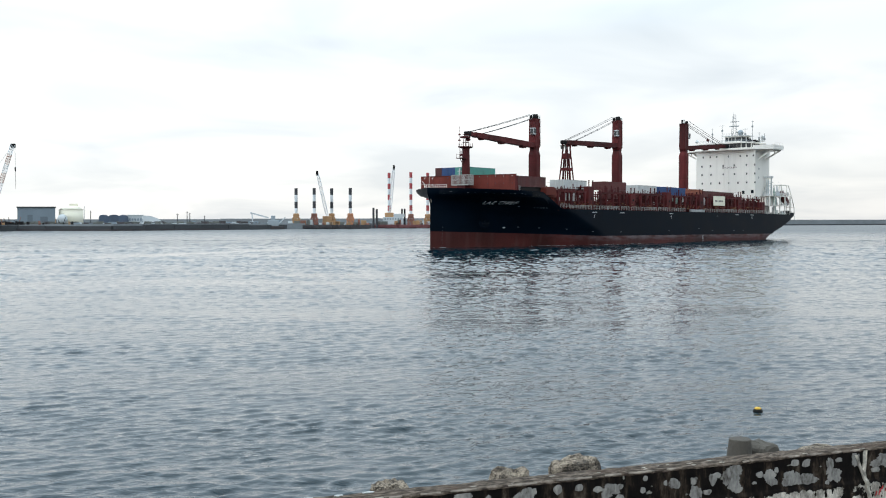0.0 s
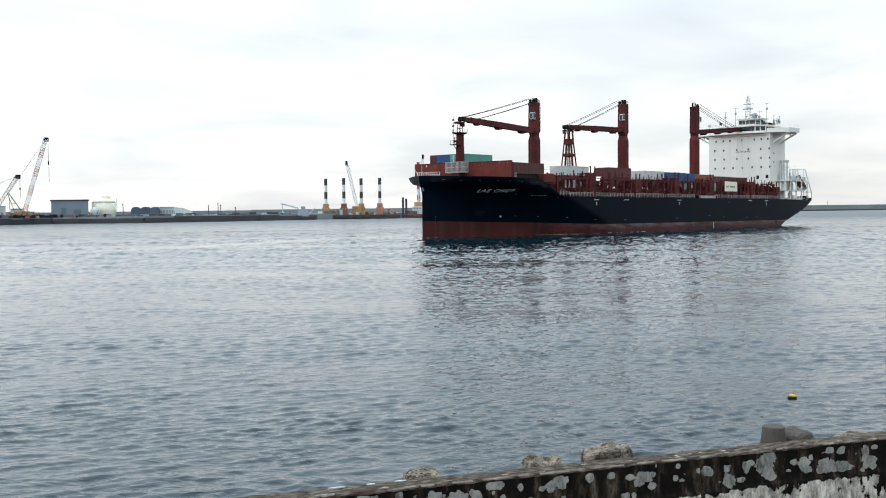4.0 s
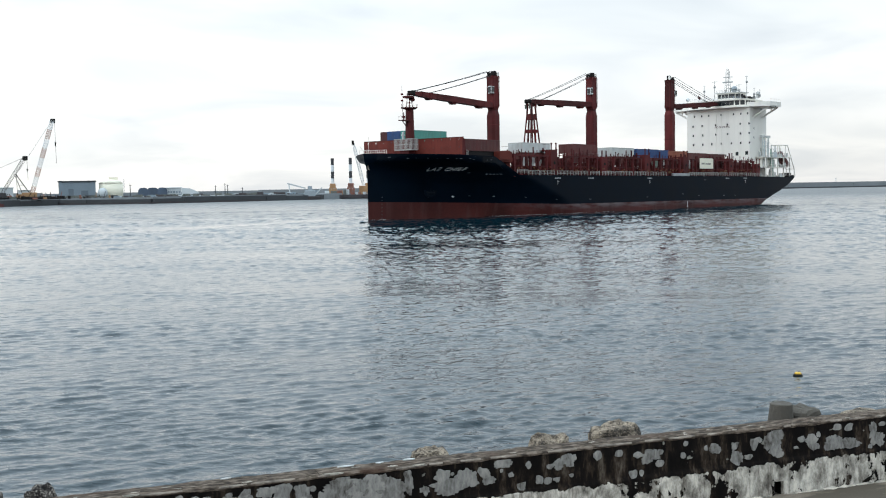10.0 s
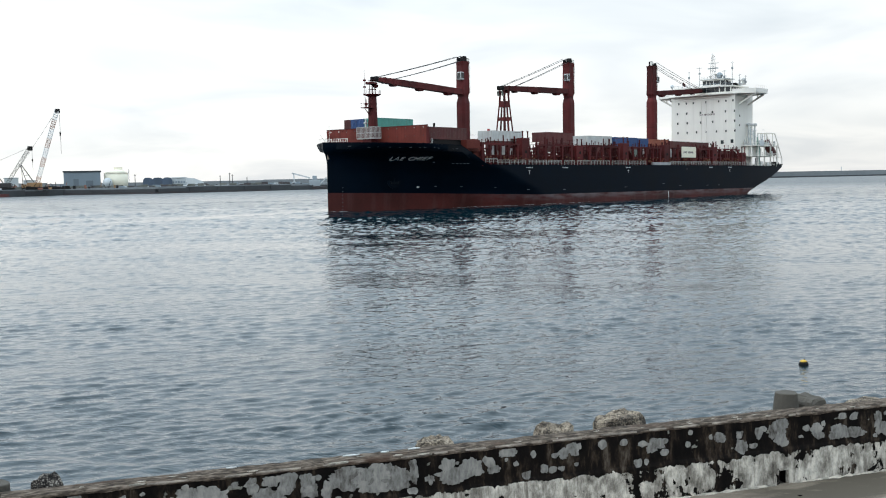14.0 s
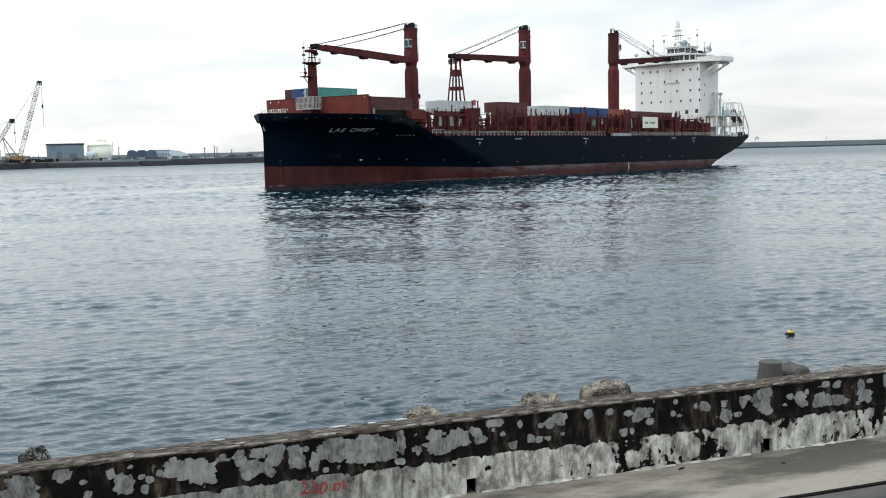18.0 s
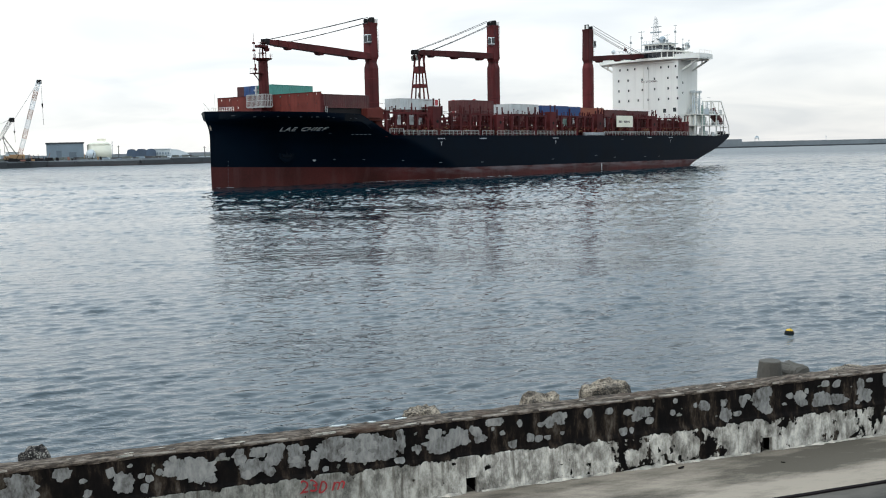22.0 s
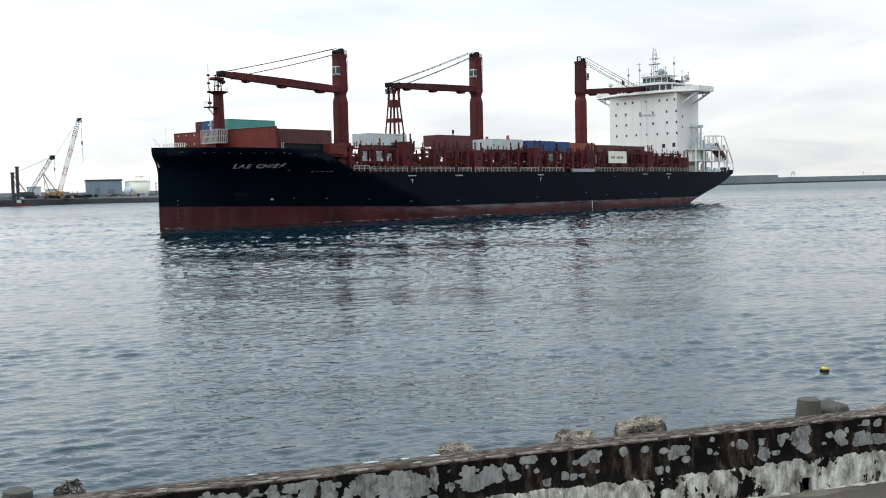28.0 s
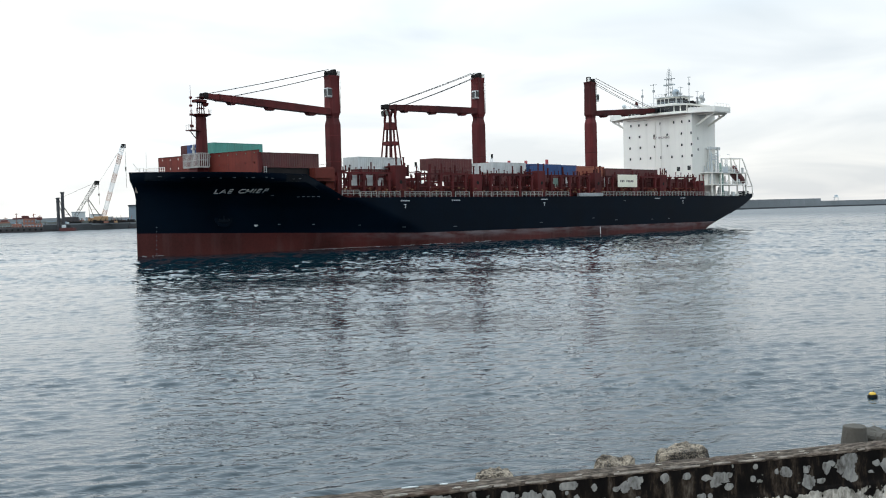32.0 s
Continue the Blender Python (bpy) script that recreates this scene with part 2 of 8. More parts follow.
def water_material():
    m = bpy.data.materials.new("harbour_water")
    m.use_nodes = True
    nt, lk = m.node_tree.nodes, m.node_tree.links
    p = nt["Principled BSDF"]
    p.inputs["Base Color"].default_value = (0.003, 0.016, 0.023, 1)
    p.inputs["Roughness"].default_value, p.inputs["IOR"].default_value = 0.06, 1.333
    co = nt.new("ShaderNodeTexCoord")
    # the open reach far out is wind-roughened, the basin nearer the quay smoother
    reach = nt.new("ShaderNodeVectorMath"); reach.operation = "LENGTH"
    lk.new(co.outputs["Object"], reach.inputs[0])
    rg = nt.new("ShaderNodeMapRange"); rg.inputs[1].default_value, rg.inputs[2].default_value = 230, 760
    rg.inputs[3].default_value, rg.inputs[4].default_value = 0.03, 0.33
    lk.new(reach.outputs["Value"], rg.inputs[0]); lk.new(rg.outputs[0], p.inputs["Roughness"])
    calm = nt.new("ShaderNodeTexNoise"); calm.inputs["Scale"].default_value = 0.11; calm.inputs["Detail"].default_value = 4
    cm = nt.new("ShaderNodeMapping"); cm.inputs["Scale"].default_value = (0.45, 1.3, 1)
    lk.new(co.outputs["Object"], cm.inputs[0]); lk.new(cm.outputs[0], calm.inputs["Vector"])
    gust = nt.new("ShaderNodeMapRange"); gust.inputs[1].default_value, gust.inputs[2].default_value = 0.36, 0.64
    gust.inputs[3].default_value, gust.inputs[4].default_value = 0.4, 1.0
    lk.new(calm.outputs["Fac"], gust.inputs[0])
    open_sea = nt.new("ShaderNodeMapRange"); open_sea.inputs[1].default_value, open_sea.inputs[2].default_value = 200, 700
    open_sea.inputs[3].default_value, open_sea.inputs[4].default_value = 0.0, 1.1
    lk.new(reach.outputs["Value"], open_sea.inputs[0])
    rough_sea = nt.new("ShaderNodeMath"); rough_sea.operation = "MULTIPLY"
    basin = nt.new("ShaderNodeMapRange"); basin.inputs[1].default_value, basin.inputs[2].default_value = 60, 150
    basin.inputs[3].default_value, basin.inputs[4].default_value = 0.7, 0.34
    lk.new(reach.outputs["Value"], basin.inputs[0])
    both = nt.new("ShaderNodeMath"); both.operation = "ADD"
    lk.new(basin.outputs[0], both.inputs[0]); lk.new(open_sea.outputs[0], both.inputs[1])
    lk.new(gust.outputs[0], rough_sea.inputs[0]); lk.new(both.outputs[0], rough_sea.inputs[1])
    last = None
    for turn, stretch, size, dist, kind in ((16, 0.5, 1.2, 0.048, "FBM"), (4, 0.5, 2.8, 0.042, "RIDGED_MULTIFRACTAL"), (24, 0.5, 4.4, 0.062, "FBM"), (-10, 0.6, 9.0, 0.014, "FBM")):
        mp = nt.new("ShaderNodeMapping")
        mp.inputs["Rotation"].default_value = (0, 0, radians(turn)); mp.inputs["Scale"].default_value = (stretch, 1, 1)
        lk.new(co.outputs["Object"], mp.inputs[0])
        n = nt.new("ShaderNodeTexNoise"); n.inputs["Scale"].default_value = size; n.inputs["Detail"].default_value = 2.0
        n.inputs["Distortion"].default_value = 0.6
        n.noise_type = kind
        lk.new(mp.outputs[0], n.inputs["Vector"])
        b = nt.new("ShaderNodeBump"); b.inputs["Distance"].default_value = dist
        lk.new(rough_sea.outputs[0], b.inputs["Strength"])
        lk.new(n.outputs["Fac"], b.inputs["Height"])
        if last:
            lk.new(last.outputs[0], b.inputs["Normal"])
        last = b
    lk.new(last.outputs[0], p.inputs["Normal"])
    return m


def wall_material():
    """Old white paint on a mould-blackened concrete wall: the paint has flaked off most in the upper band."""
    m = bpy.data.materials.new("flaking_whitewash")
    m.use_nodes = True
    nt, lk = m.node_tree.nodes, m.node_tree.links
    p = nt["Principled BSDF"]
    p.inputs["Roughness"].default_value = 0.9
    co = nt.new("ShaderNodeTexCoord")
    sep = nt.new("ShaderNodeSeparateXYZ"); lk.new(co.outputs["Object"], sep.inputs[0])

    def tex(size, detail, sc=(1, 1, 1), rough=0.5, warp=0.0):
        mp = nt.new("ShaderNodeMapping"); mp.inputs["Scale"].default_value = sc
        lk.new(co.outputs["Object"], mp.inputs[0])
        n = nt.new("ShaderNodeTexNoise"); n.inputs["Scale"].default_value = size; n.inputs["Detail"].default_value = detail
        n.inputs["Roughness"].default_value, n.inputs["Distortion"].default_value = rough, warp
        lk.new(mp.outputs[0], n.inputs["Vector"])
        return n.outputs["Fac"]

    def math_node(op, a, b):
        n = nt.new("ShaderNodeMath"); n.operation = op
        for i, v in enumerate((a, b)):
            if isinstance(v, (int, float)):
                n.inputs[i].default_value = v
            else:
                lk.new(v, n.inputs[i])
        return n.outputs[0]

    def ramp(value, lo, hi, stops, mode="LINEAR"):
        mr = nt.new("ShaderNodeMapRange"); mr.inputs[1].default_value, mr.inputs[2].default_value = lo, hi
        lk.new(value, mr.inputs[0])
        rp = nt.new("ShaderNodeValToRGB"); rp.color_ramp.interpolation = mode
        el = rp.color_ramp.elements
        for k, (at, v) in enumerate(stops):
            e = el[k] if k < 2 else el.new((at - lo) / (hi - lo))
            e.position = (at - lo) / (hi - lo)
            c = v if isinstance(v, tuple) else (v, v, v)
            e.color = (*c, 1)
        lk.new(mr.outputs[0], rp.inputs[0])
        return rp.outputs[0]

    flake = tex(4.4, 3.0, (1.0, 1, 1.0), 0.48, 0.6)      # rounded plates of paint
    drip = tex(2.0, 6.0, (1.5, 1, 0.9), 0.62, 0.5)
    chip = tex(13.0, 4.0, (1, 1, 0.8), 0.6)
    wob = math_node("MULTIPLY", math_node("SUBTRACT", tex(2.2, 3.0, (1, 0.1, 0.1)), 0.5), 0.055)
    level = math_node("ADD", sep.outputs["Z"], wob)
    # the two casting lifts: whitewash has held below, and along some stretches above
    lower = ramp(level, 2.66, 3.72, ((2.66, 0.60), (3.72, 0.0), (2.9, 0.58), (3.13, 0.57), (3.185, 0.40), (3.20, 0.0)))
    upper = ramp(level, 2.66, 3.72, ((2.66, 0.0), (3.72, 0.36), (3.20, 0.0), (3.225, 0.40), (3.28, 0.50), (3.5, 0.52), (3.62, 0.46)))
    held = ramp(sep.outputs["X"], -8.0, 10.0, ((-8.0, 0.52), (10.0, 0.45), (-4.6, 0.52), (-3.9, 0.60), (-2.95, 0.56), (-2.75, 0.30), (-2.42, 0.34),
                                              (-2.36, 0.72), (-0.82, 0.72), (-0.77, 0.25), (-0.70, 0.27), (-0.62, 0.60), (0.2, 0.44), (3.4, 0.44), (5.2, 0.50)))
    patch = ramp(sep.outputs["X"], -8.0, 10.0, ((-8.0, 0.5), (10.0, 0.46), (-2.5, 0.62), (1.0, 0.56), (2.2, 0.42), (3.6, 0.40), (4.2, 0.56), (6.0, 0.46)))
    f1 = math_node("MULTIPLY", math_node("SUBTRACT", flake, 0.5), 1.25)
    d1 = math_node("MULTIPLY", math_node("SUBTRACT", drip, 0.5), 0.95)
    c1 = math_node("MULTIPLY", math_node("SUBTRACT", chip, 0.5), 0.30)
    up_score = math_node("ADD", math_node("ADD", upper, f1), math_node("ADD", math_node("SUBTRACT", math_node("MULTIPLY", held, 0.25), 0.36), math_node("MULTIPLY", c1, 1.0)))
    lo_score = math_node("ADD", math_node("ADD", lower, d1), math_node("ADD", math_node("SUBTRACT", patch, 0.5), math_node("ADD", c1, math_node("MULTIPLY", f1, 0.35))))
    is_up = math_node("GREATER_THAN", level, 3.20)
    pick = nt.new("ShaderNodeMix"); pick.data_type = "FLOAT"
    lk.new(is_up, pick.inputs[0]); lk.new(lo_score, pick.inputs[2]); lk.new(up_score, pick.inputs[3])
    mask = nt.new("ShaderNodeMapRange"); mask.inputs[1].default_value, mask.inputs[2].default_value = 0.492, 0.512
    lk.new(pick.outputs[0], mask.inputs[0])
    # black mould, brown where the concrete shows
    bare = nt.new("ShaderNodeValToRGB")
    be = bare.color_ramp.elements
    be[0].position, be[0].color = 0.42, (0.0025, 0.002, 0.0018, 1)
    be[1].position, be[1].color = 0.72, (0.12, 0.10, 0.08, 1)
    k = be.new(0.52); k.color = (0.007, 0.005, 0.004, 1)
    k = be.new(0.59); k.color = (0.030, 0.021, 0.015, 1)
    lk.new(tex(3.2, 7.0, (1.5, 1, 0.5), 0.66), bare.inputs[0])
    grime = math_node("ADD", math_node("MULTIPLY", tex(3.6, 8.0, (1.5, 1, 0.75), 0.68), 0.7), math_node("MULTIPLY", tex(15.0, 5.0, (1.3, 1, 0.8), 0.7), 0.3))
    old = ramp(grime, 0.0, 1.0, ((0.36, (0.055, 0.05, 0.044)), (0.62, (0.29, 0.28, 0.245)), (0.47, (0.16, 0.155, 0.135))))
    fresh = ramp(grime, 0.0, 1.0, ((0.36, (0.075, 0.068, 0.058)), (0.60, (0.68, 0.63, 0.555)), (0.47, (0.29, 0.265, 0.23))))
    paint = nt.new("ShaderNodeMix"); paint.data_type = "RGBA"
    dull = ramp(sep.outputs["X"], -8.0, 10.0, ((-8.0, 0.9), (10.0, 0.1), (-2.4, 0.8), (-1.0, 0.5), (0.2, 0.0)))
    lk.new(math_node("MAXIMUM", is_up, dull), paint.inputs["Factor"]); lk.new(fresh, paint.inputs[6]); lk.new(old, paint.inputs[7])
    # rust-brown runs and thin black cracks over the paint
    run = ramp(tex(3.4, 6.0, (3.2, 1, 0.35), 0.65), 0.0, 1.0, ((0.54, 0.0), (0.70, 0.8)))
    soil = nt.new("ShaderNodeMix"); soil.data_type = "RGBA"; soil.inputs[7].default_value = (0.055, 0.042, 0.032, 1)
    lk.new(run, soil.inputs["Factor"]); lk.new(paint.outputs[2], soil.inputs[6])
    mx = nt.new("ShaderNodeMix"); mx.data_type = "RGBA"
    face = math_node("LESS_THAN", sep.outputs["Y"], 0.035)      # paint on the street face only; also darkens the drain holes for shade
    lk.new(math_node("MULTIPLY", mask.outputs[0], face), mx.inputs["Factor"]); lk.new(bare.outputs[0], mx.inputs[6]); lk.new(soil.outputs[2], mx.inputs[7])
    lk.new(mx.outputs[2], p.inputs["Base Color"])
    p.inputs["Specular IOR Level"].default_value = 0.12
    grain = tex(38.0, 3.0)
    hgt = math_node("ADD", math_node("MULTIPLY", mask.outputs[0], 0.6), math_node("MULTIPLY", grain, 0.5))
    b = nt.new("ShaderNodeBump"); b.inputs["Strength"].default_value = 0.8; b.inputs["Distance"].default_value = 0.012
    lk.new(hgt, b.inputs["Height"]); lk.new(b.outputs[0], p.inputs["Normal"])
    return m


def flake_material():
    """Grey, grimy old whitewash."""
    m = bpy.data.materials.new("grimy_old_whitewash")
    m.use_nodes = True
    nt, lk = m.node_tree.nodes, m.node_tree.links
    p = nt["Principled BSDF"]
    p.inputs["Roughness"].default_value, p.inputs["Specular IOR Level"].default_value = 0.9, 0.12
    co, info = nt.new("ShaderNodeTexCoord"), nt.new("ShaderNodeObjectInfo")
    def tex(size, sc, detail):
        mp = nt.new("ShaderNodeMapping"); mp.inputs["Scale"].default_value = sc
        lk.new(co.outputs["Object"], mp.inputs[0])
        n = nt.new("ShaderNodeTexNoise")
        n.inputs["Scale"].default_value, n.inputs["Detail"].default_value, n.inputs["Roughness"].default_value = size, detail, 0.66
        lk.new(mp.outputs[0], n.inputs["Vector"])
        return n.outputs["Fac"]
    mixed = nt.new("ShaderNodeMath"); mixed.operation = "MULTIPLY_ADD"; mixed.inputs[1].default_value = 0.6
    lk.new(tex(4.2, (1.5, 1, 0.8), 8), mixed.inputs[0])
    fine = nt.new("ShaderNodeMath"); fine.operation = "MULTIPLY"; fine.inputs[1].default_value = 0.4
    lk.new(tex(17.0, (1.4, 1, 0.6), 5), fine.inputs[0]); lk.new(fine.outputs[0], mixed.inputs[2])
    own = nt.new("ShaderNodeMath"); own.operation = "MULTIPLY_ADD"; own.inputs[1].default_value = 0.10
    lk.new(info.outputs["Random"], own.inputs[0]); lk.new(mixed.outputs[0], own.inputs[2])
    rp = nt.new("ShaderNodeValToRGB"); e = rp.color_ramp.elements
    e[0].position, e[0].color = 0.38, (0.045, 0.038, 0.032, 1)
    e[1].position, e[1].color = 0.68, (0.315, 0.297, 0.27, 1)
    for at, c in ((0.46, (0.135, 0.126, 0.116, 1)), (0.55, (0.22, 0.212, 0.20, 1))):
        k = e.new(at); k.color = c
    lk.new(own.outputs[0], rp.inputs[0]); lk.new(rp.outputs[0], p.inputs["Base Color"])
    b = nt.new("ShaderNodeBump"); b.inputs["Strength"].default_value = 0.6; b.inputs["Distance"].default_value = 0.008
    lk.new(mixed.outputs[0], b.inputs["Height"]); lk.new(b.outputs[0], p.inputs["Normal"])
    return m


M["flake"] = flake_material()


def paving_material(name, light, dark, wet):
    m = bpy.data.materials.new(name)
    m.use_nodes = True
    nt, lk = m.node_tree.nodes, m.node_tree.links
    p = nt["Principled BSDF"]
    co = nt.new("ShaderNodeTexCoord")
    p.inputs["Specular IOR Level"].default_value = 0.06
    geo = nt.new("ShaderNodeNewGeometry")
    mp = nt.new("ShaderNodeMapping"); mp.inputs["Scale"].default_value = (0.35, 1.0, 1); mp.vector_type = "TEXTURE"
    mp.inputs["Rotation"].default_value = (0, 0, radians(21.2)); mp.inputs["Scale"].default_value = (2.6, 0.9, 1)
    lk.new(geo.outputs["Position"], mp.inputs[0])
    a = nt.new("ShaderNodeTexNoise"); a.inputs["Scale"].default_value = 0.9; a.inputs["Detail"].default_value = 10; a.inputs["Roughness"].default_value = 0.66
    g = nt.new("ShaderNodeTexNoise"); g.inputs["Scale"].default_value = 60; g.inputs["Detail"].default_value = 3
    lk.new(mp.outputs[0], a.inputs["Vector"]); lk.new(geo.outputs["Position"], g.inputs["Vector"])
    ad = nt.new("ShaderNodeMath"); ad.operation = "MULTIPLY_ADD"; ad.inputs[1].default_value = 0.10
    lk.new(g.outputs["Fac"], ad.inputs[0])
    drag = nt.new("ShaderNodeMapping"); drag.vector_type = "TEXTURE"
    drag.inputs["Rotation"].default_value = (0, 0, radians(-12)); drag.inputs["Scale"].default_value = (0.9, 0.09, 1)
    lk.new(geo.outputs["Position"], drag.inputs[0])
    scrape = nt.new("ShaderNodeTexNoise"); scrape.inputs["Scale"].default_value = 1.0; scrape.inputs["Detail"].default_value = 4
    lk.new(drag.outputs[0], scrape.inputs["Vector"])
    tone = nt.new("ShaderNodeMath"); tone.operation = "MULTIPLY_ADD"; tone.inputs[1].default_value = 0.09
    low = nt.new("ShaderNodeMath"); low.operation = "SUBTRACT"; low.inputs[1].default_value = 0.045
    lk.new(scrape.outputs["Fac"], tone.inputs[0]); lk.new(a.outputs["Fac"], low.inputs[0]); lk.new(low.outputs[0], tone.inputs[2])
    lk.new(tone.outputs[0], ad.inputs[2])
    rp = nt.new("ShaderNodeValToRGB")
    rp.color_ramp.elements[0].position, rp.color_ramp.elements[0].color = 0.46, (*dark, 1)
    rp.color_ramp.elements[1].position, rp.color_ramp.elements[1].color = 0.64, (*light, 1)
    lk.new(ad.outputs[0], rp.inputs[0]); lk.new(rp.outputs[0], p.inputs["Base Color"])
    rr = nt.new("ShaderNodeMapRange"); rr.inputs[1].default_value, rr.inputs[2].default_value = 0.4, 0.7
    rr.inputs[3].default_value, rr.inputs[4].default_value = wet, 0.9
    lk.new(a.outputs["Fac"], rr.inputs[0]); lk.new(rr.outputs[0], p.inputs["Roughness"])
    b = nt.new("ShaderNodeBump"); b.inputs["Strength"].default_value = 0.5; b.inputs["Distance"].default_value = 0.006
    lk.new(g.outputs["Fac"], b.inputs["Height"]); lk.new(b.outputs[0], p.inputs["Normal"])
    return m


def fade_boot():
    """Grey bloom of dried weed and worn paint on the upper half of the boot top, from the shoulder aft."""
    nt, lk = M["boot"].node_tree.nodes, M["boot"].node_tree.links
    p = nt["Principled BSDF"]
    colour = p.inputs["Base Color"].links[0].from_socket
    co = nt.new("ShaderNodeTexCoord"); sep = nt.new("ShaderNodeSeparateXYZ")
    lk.new(co.outputs["Object"], sep.inputs[0])
    zr = nt.new("ShaderNodeMapRange"); zr.inputs[1].default_value, zr.inputs[2].default_value = 1.2, 2.7
    xr = nt.new("ShaderNodeMapRange"); xr.inputs[1].default_value, xr.inputs[2].default_value = -34, -62
    lk.new(sep.outputs["Z"], zr.inputs[0]); lk.new(sep.outputs["X"], xr.inputs[0])
    mp = nt.new("ShaderNodeMapping"); mp.inputs["Scale"].default_value = (0.22, 1, 1.2)
    lk.new(co.outputs["Object"], mp.inputs[0])
    n = nt.new("ShaderNodeTexNoise"); n.inputs["Scale"].default_value = 0.9; n.inputs["Detail"].default_value = 7
    lk.new(mp.outputs[0], n.inputs["Vector"])
    nr = nt.new("ShaderNodeMapRange"); nr.inputs[1].default_value, nr.inputs[2].default_value = 0.34, 0.62
    lk.new(n.outputs["Fac"], nr.inputs[0])
    a = nt.new("ShaderNodeMath"); a.operation = "MULTIPLY"; lk.new(zr.outputs[0], a.inputs[0]); lk.new(xr.outputs[0], a.inputs[1])
    b = nt.new("ShaderNodeMath"); b.operation = "MULTIPLY"; lk.new(a.outputs[0], b.inputs[0]); lk.new(nr.outputs[0], b.inputs[1])
    mx = nt.new("ShaderNodeMix"); mx.data_type = "RGBA"; mx.inputs[7].default_value = (0.13, 0.105, 0.11, 1)
    lk.new(b.outputs[0], mx.inputs["Factor"]); lk.new(colour, mx.inputs[6]); lk.new(mx.outputs[2], p.inputs["Base Color"])


fade_boot()
M["water"], M["wall"] = water_material(), wall_material()


def barnacle_material(name, pale, mid, deep):
    """Dark wet concrete crusted with pale barnacles."""
    m = bpy.data.materials.new(name)
    m.use_nodes = True
    nt, lk = m.node_tree.nodes, m.node_tree.links
    p = nt["Principled BSDF"]
    p.inputs["Roughness"].default_value, p.inputs["Specular IOR Level"].default_value = 0.95, 0.15
    co = nt.new("ShaderNodeTexCoord")
    v = nt.new("ShaderNodeTexVoronoi"); v.inputs["Scale"].default_value = 44; lk.new(co.outputs["Object"], v.inputs["Vector"])
    n = nt.new("ShaderNodeTexNoise"); n.inputs["Scale"].default_value, n.inputs["Detail"].default_value = 4.5, 6; lk.new(co.outputs["Object"], n.inputs["Vector"])
    a = nt.new("ShaderNodeMath"); a.operation = "MULTIPLY_ADD"; a.inputs[1].default_value = 0.9
    half_v = nt.new("ShaderNodeMath"); half_v.operation = "MULTIPLY"; half_v.inputs[1].default_value = 0.42
    lk.new(v.outputs["Distance"], half_v.inputs[0])
    lk.new(n.outputs["Fac"], a.inputs[0]); lk.new(half_v.outputs[0], a.inputs[2])
    rp = nt.new("ShaderNodeValToRGB"); e = rp.color_ramp.elements
    e[0].position, e[0].color = 0.46, (*pale, 1)
    e[1].position, e[1].color = 0.76, (*deep, 1)
    k = e.new(0.61); k.color = (*mid, 1)
    lk.new(a.outputs[0], rp.inputs[0]); lk.new(rp.outputs[0], p.inputs["Base Color"])
    b = nt.new("ShaderNodeBump"); b.invert = True; b.inputs["Strength"].default_value = 1.0; b.inputs["Distance"].default_value = 0.03
    lk.new(a.outputs[0], b.inputs["Height"]); lk.new(b.outputs[0], p.inputs["Normal"])
    return m


M["shell"] = barnacle_material("barnacled_concrete", (0.44, 0.365, 0.28), (0.235, 0.19, 0.145), (0.05, 0.042, 0.036))
M["mussel"] = barnacle_material("mussel_crusted_concrete", (0.33, 0.30, 0.26), (0.05, 0.042, 0.038), (0.008, 0.007, 0.007))


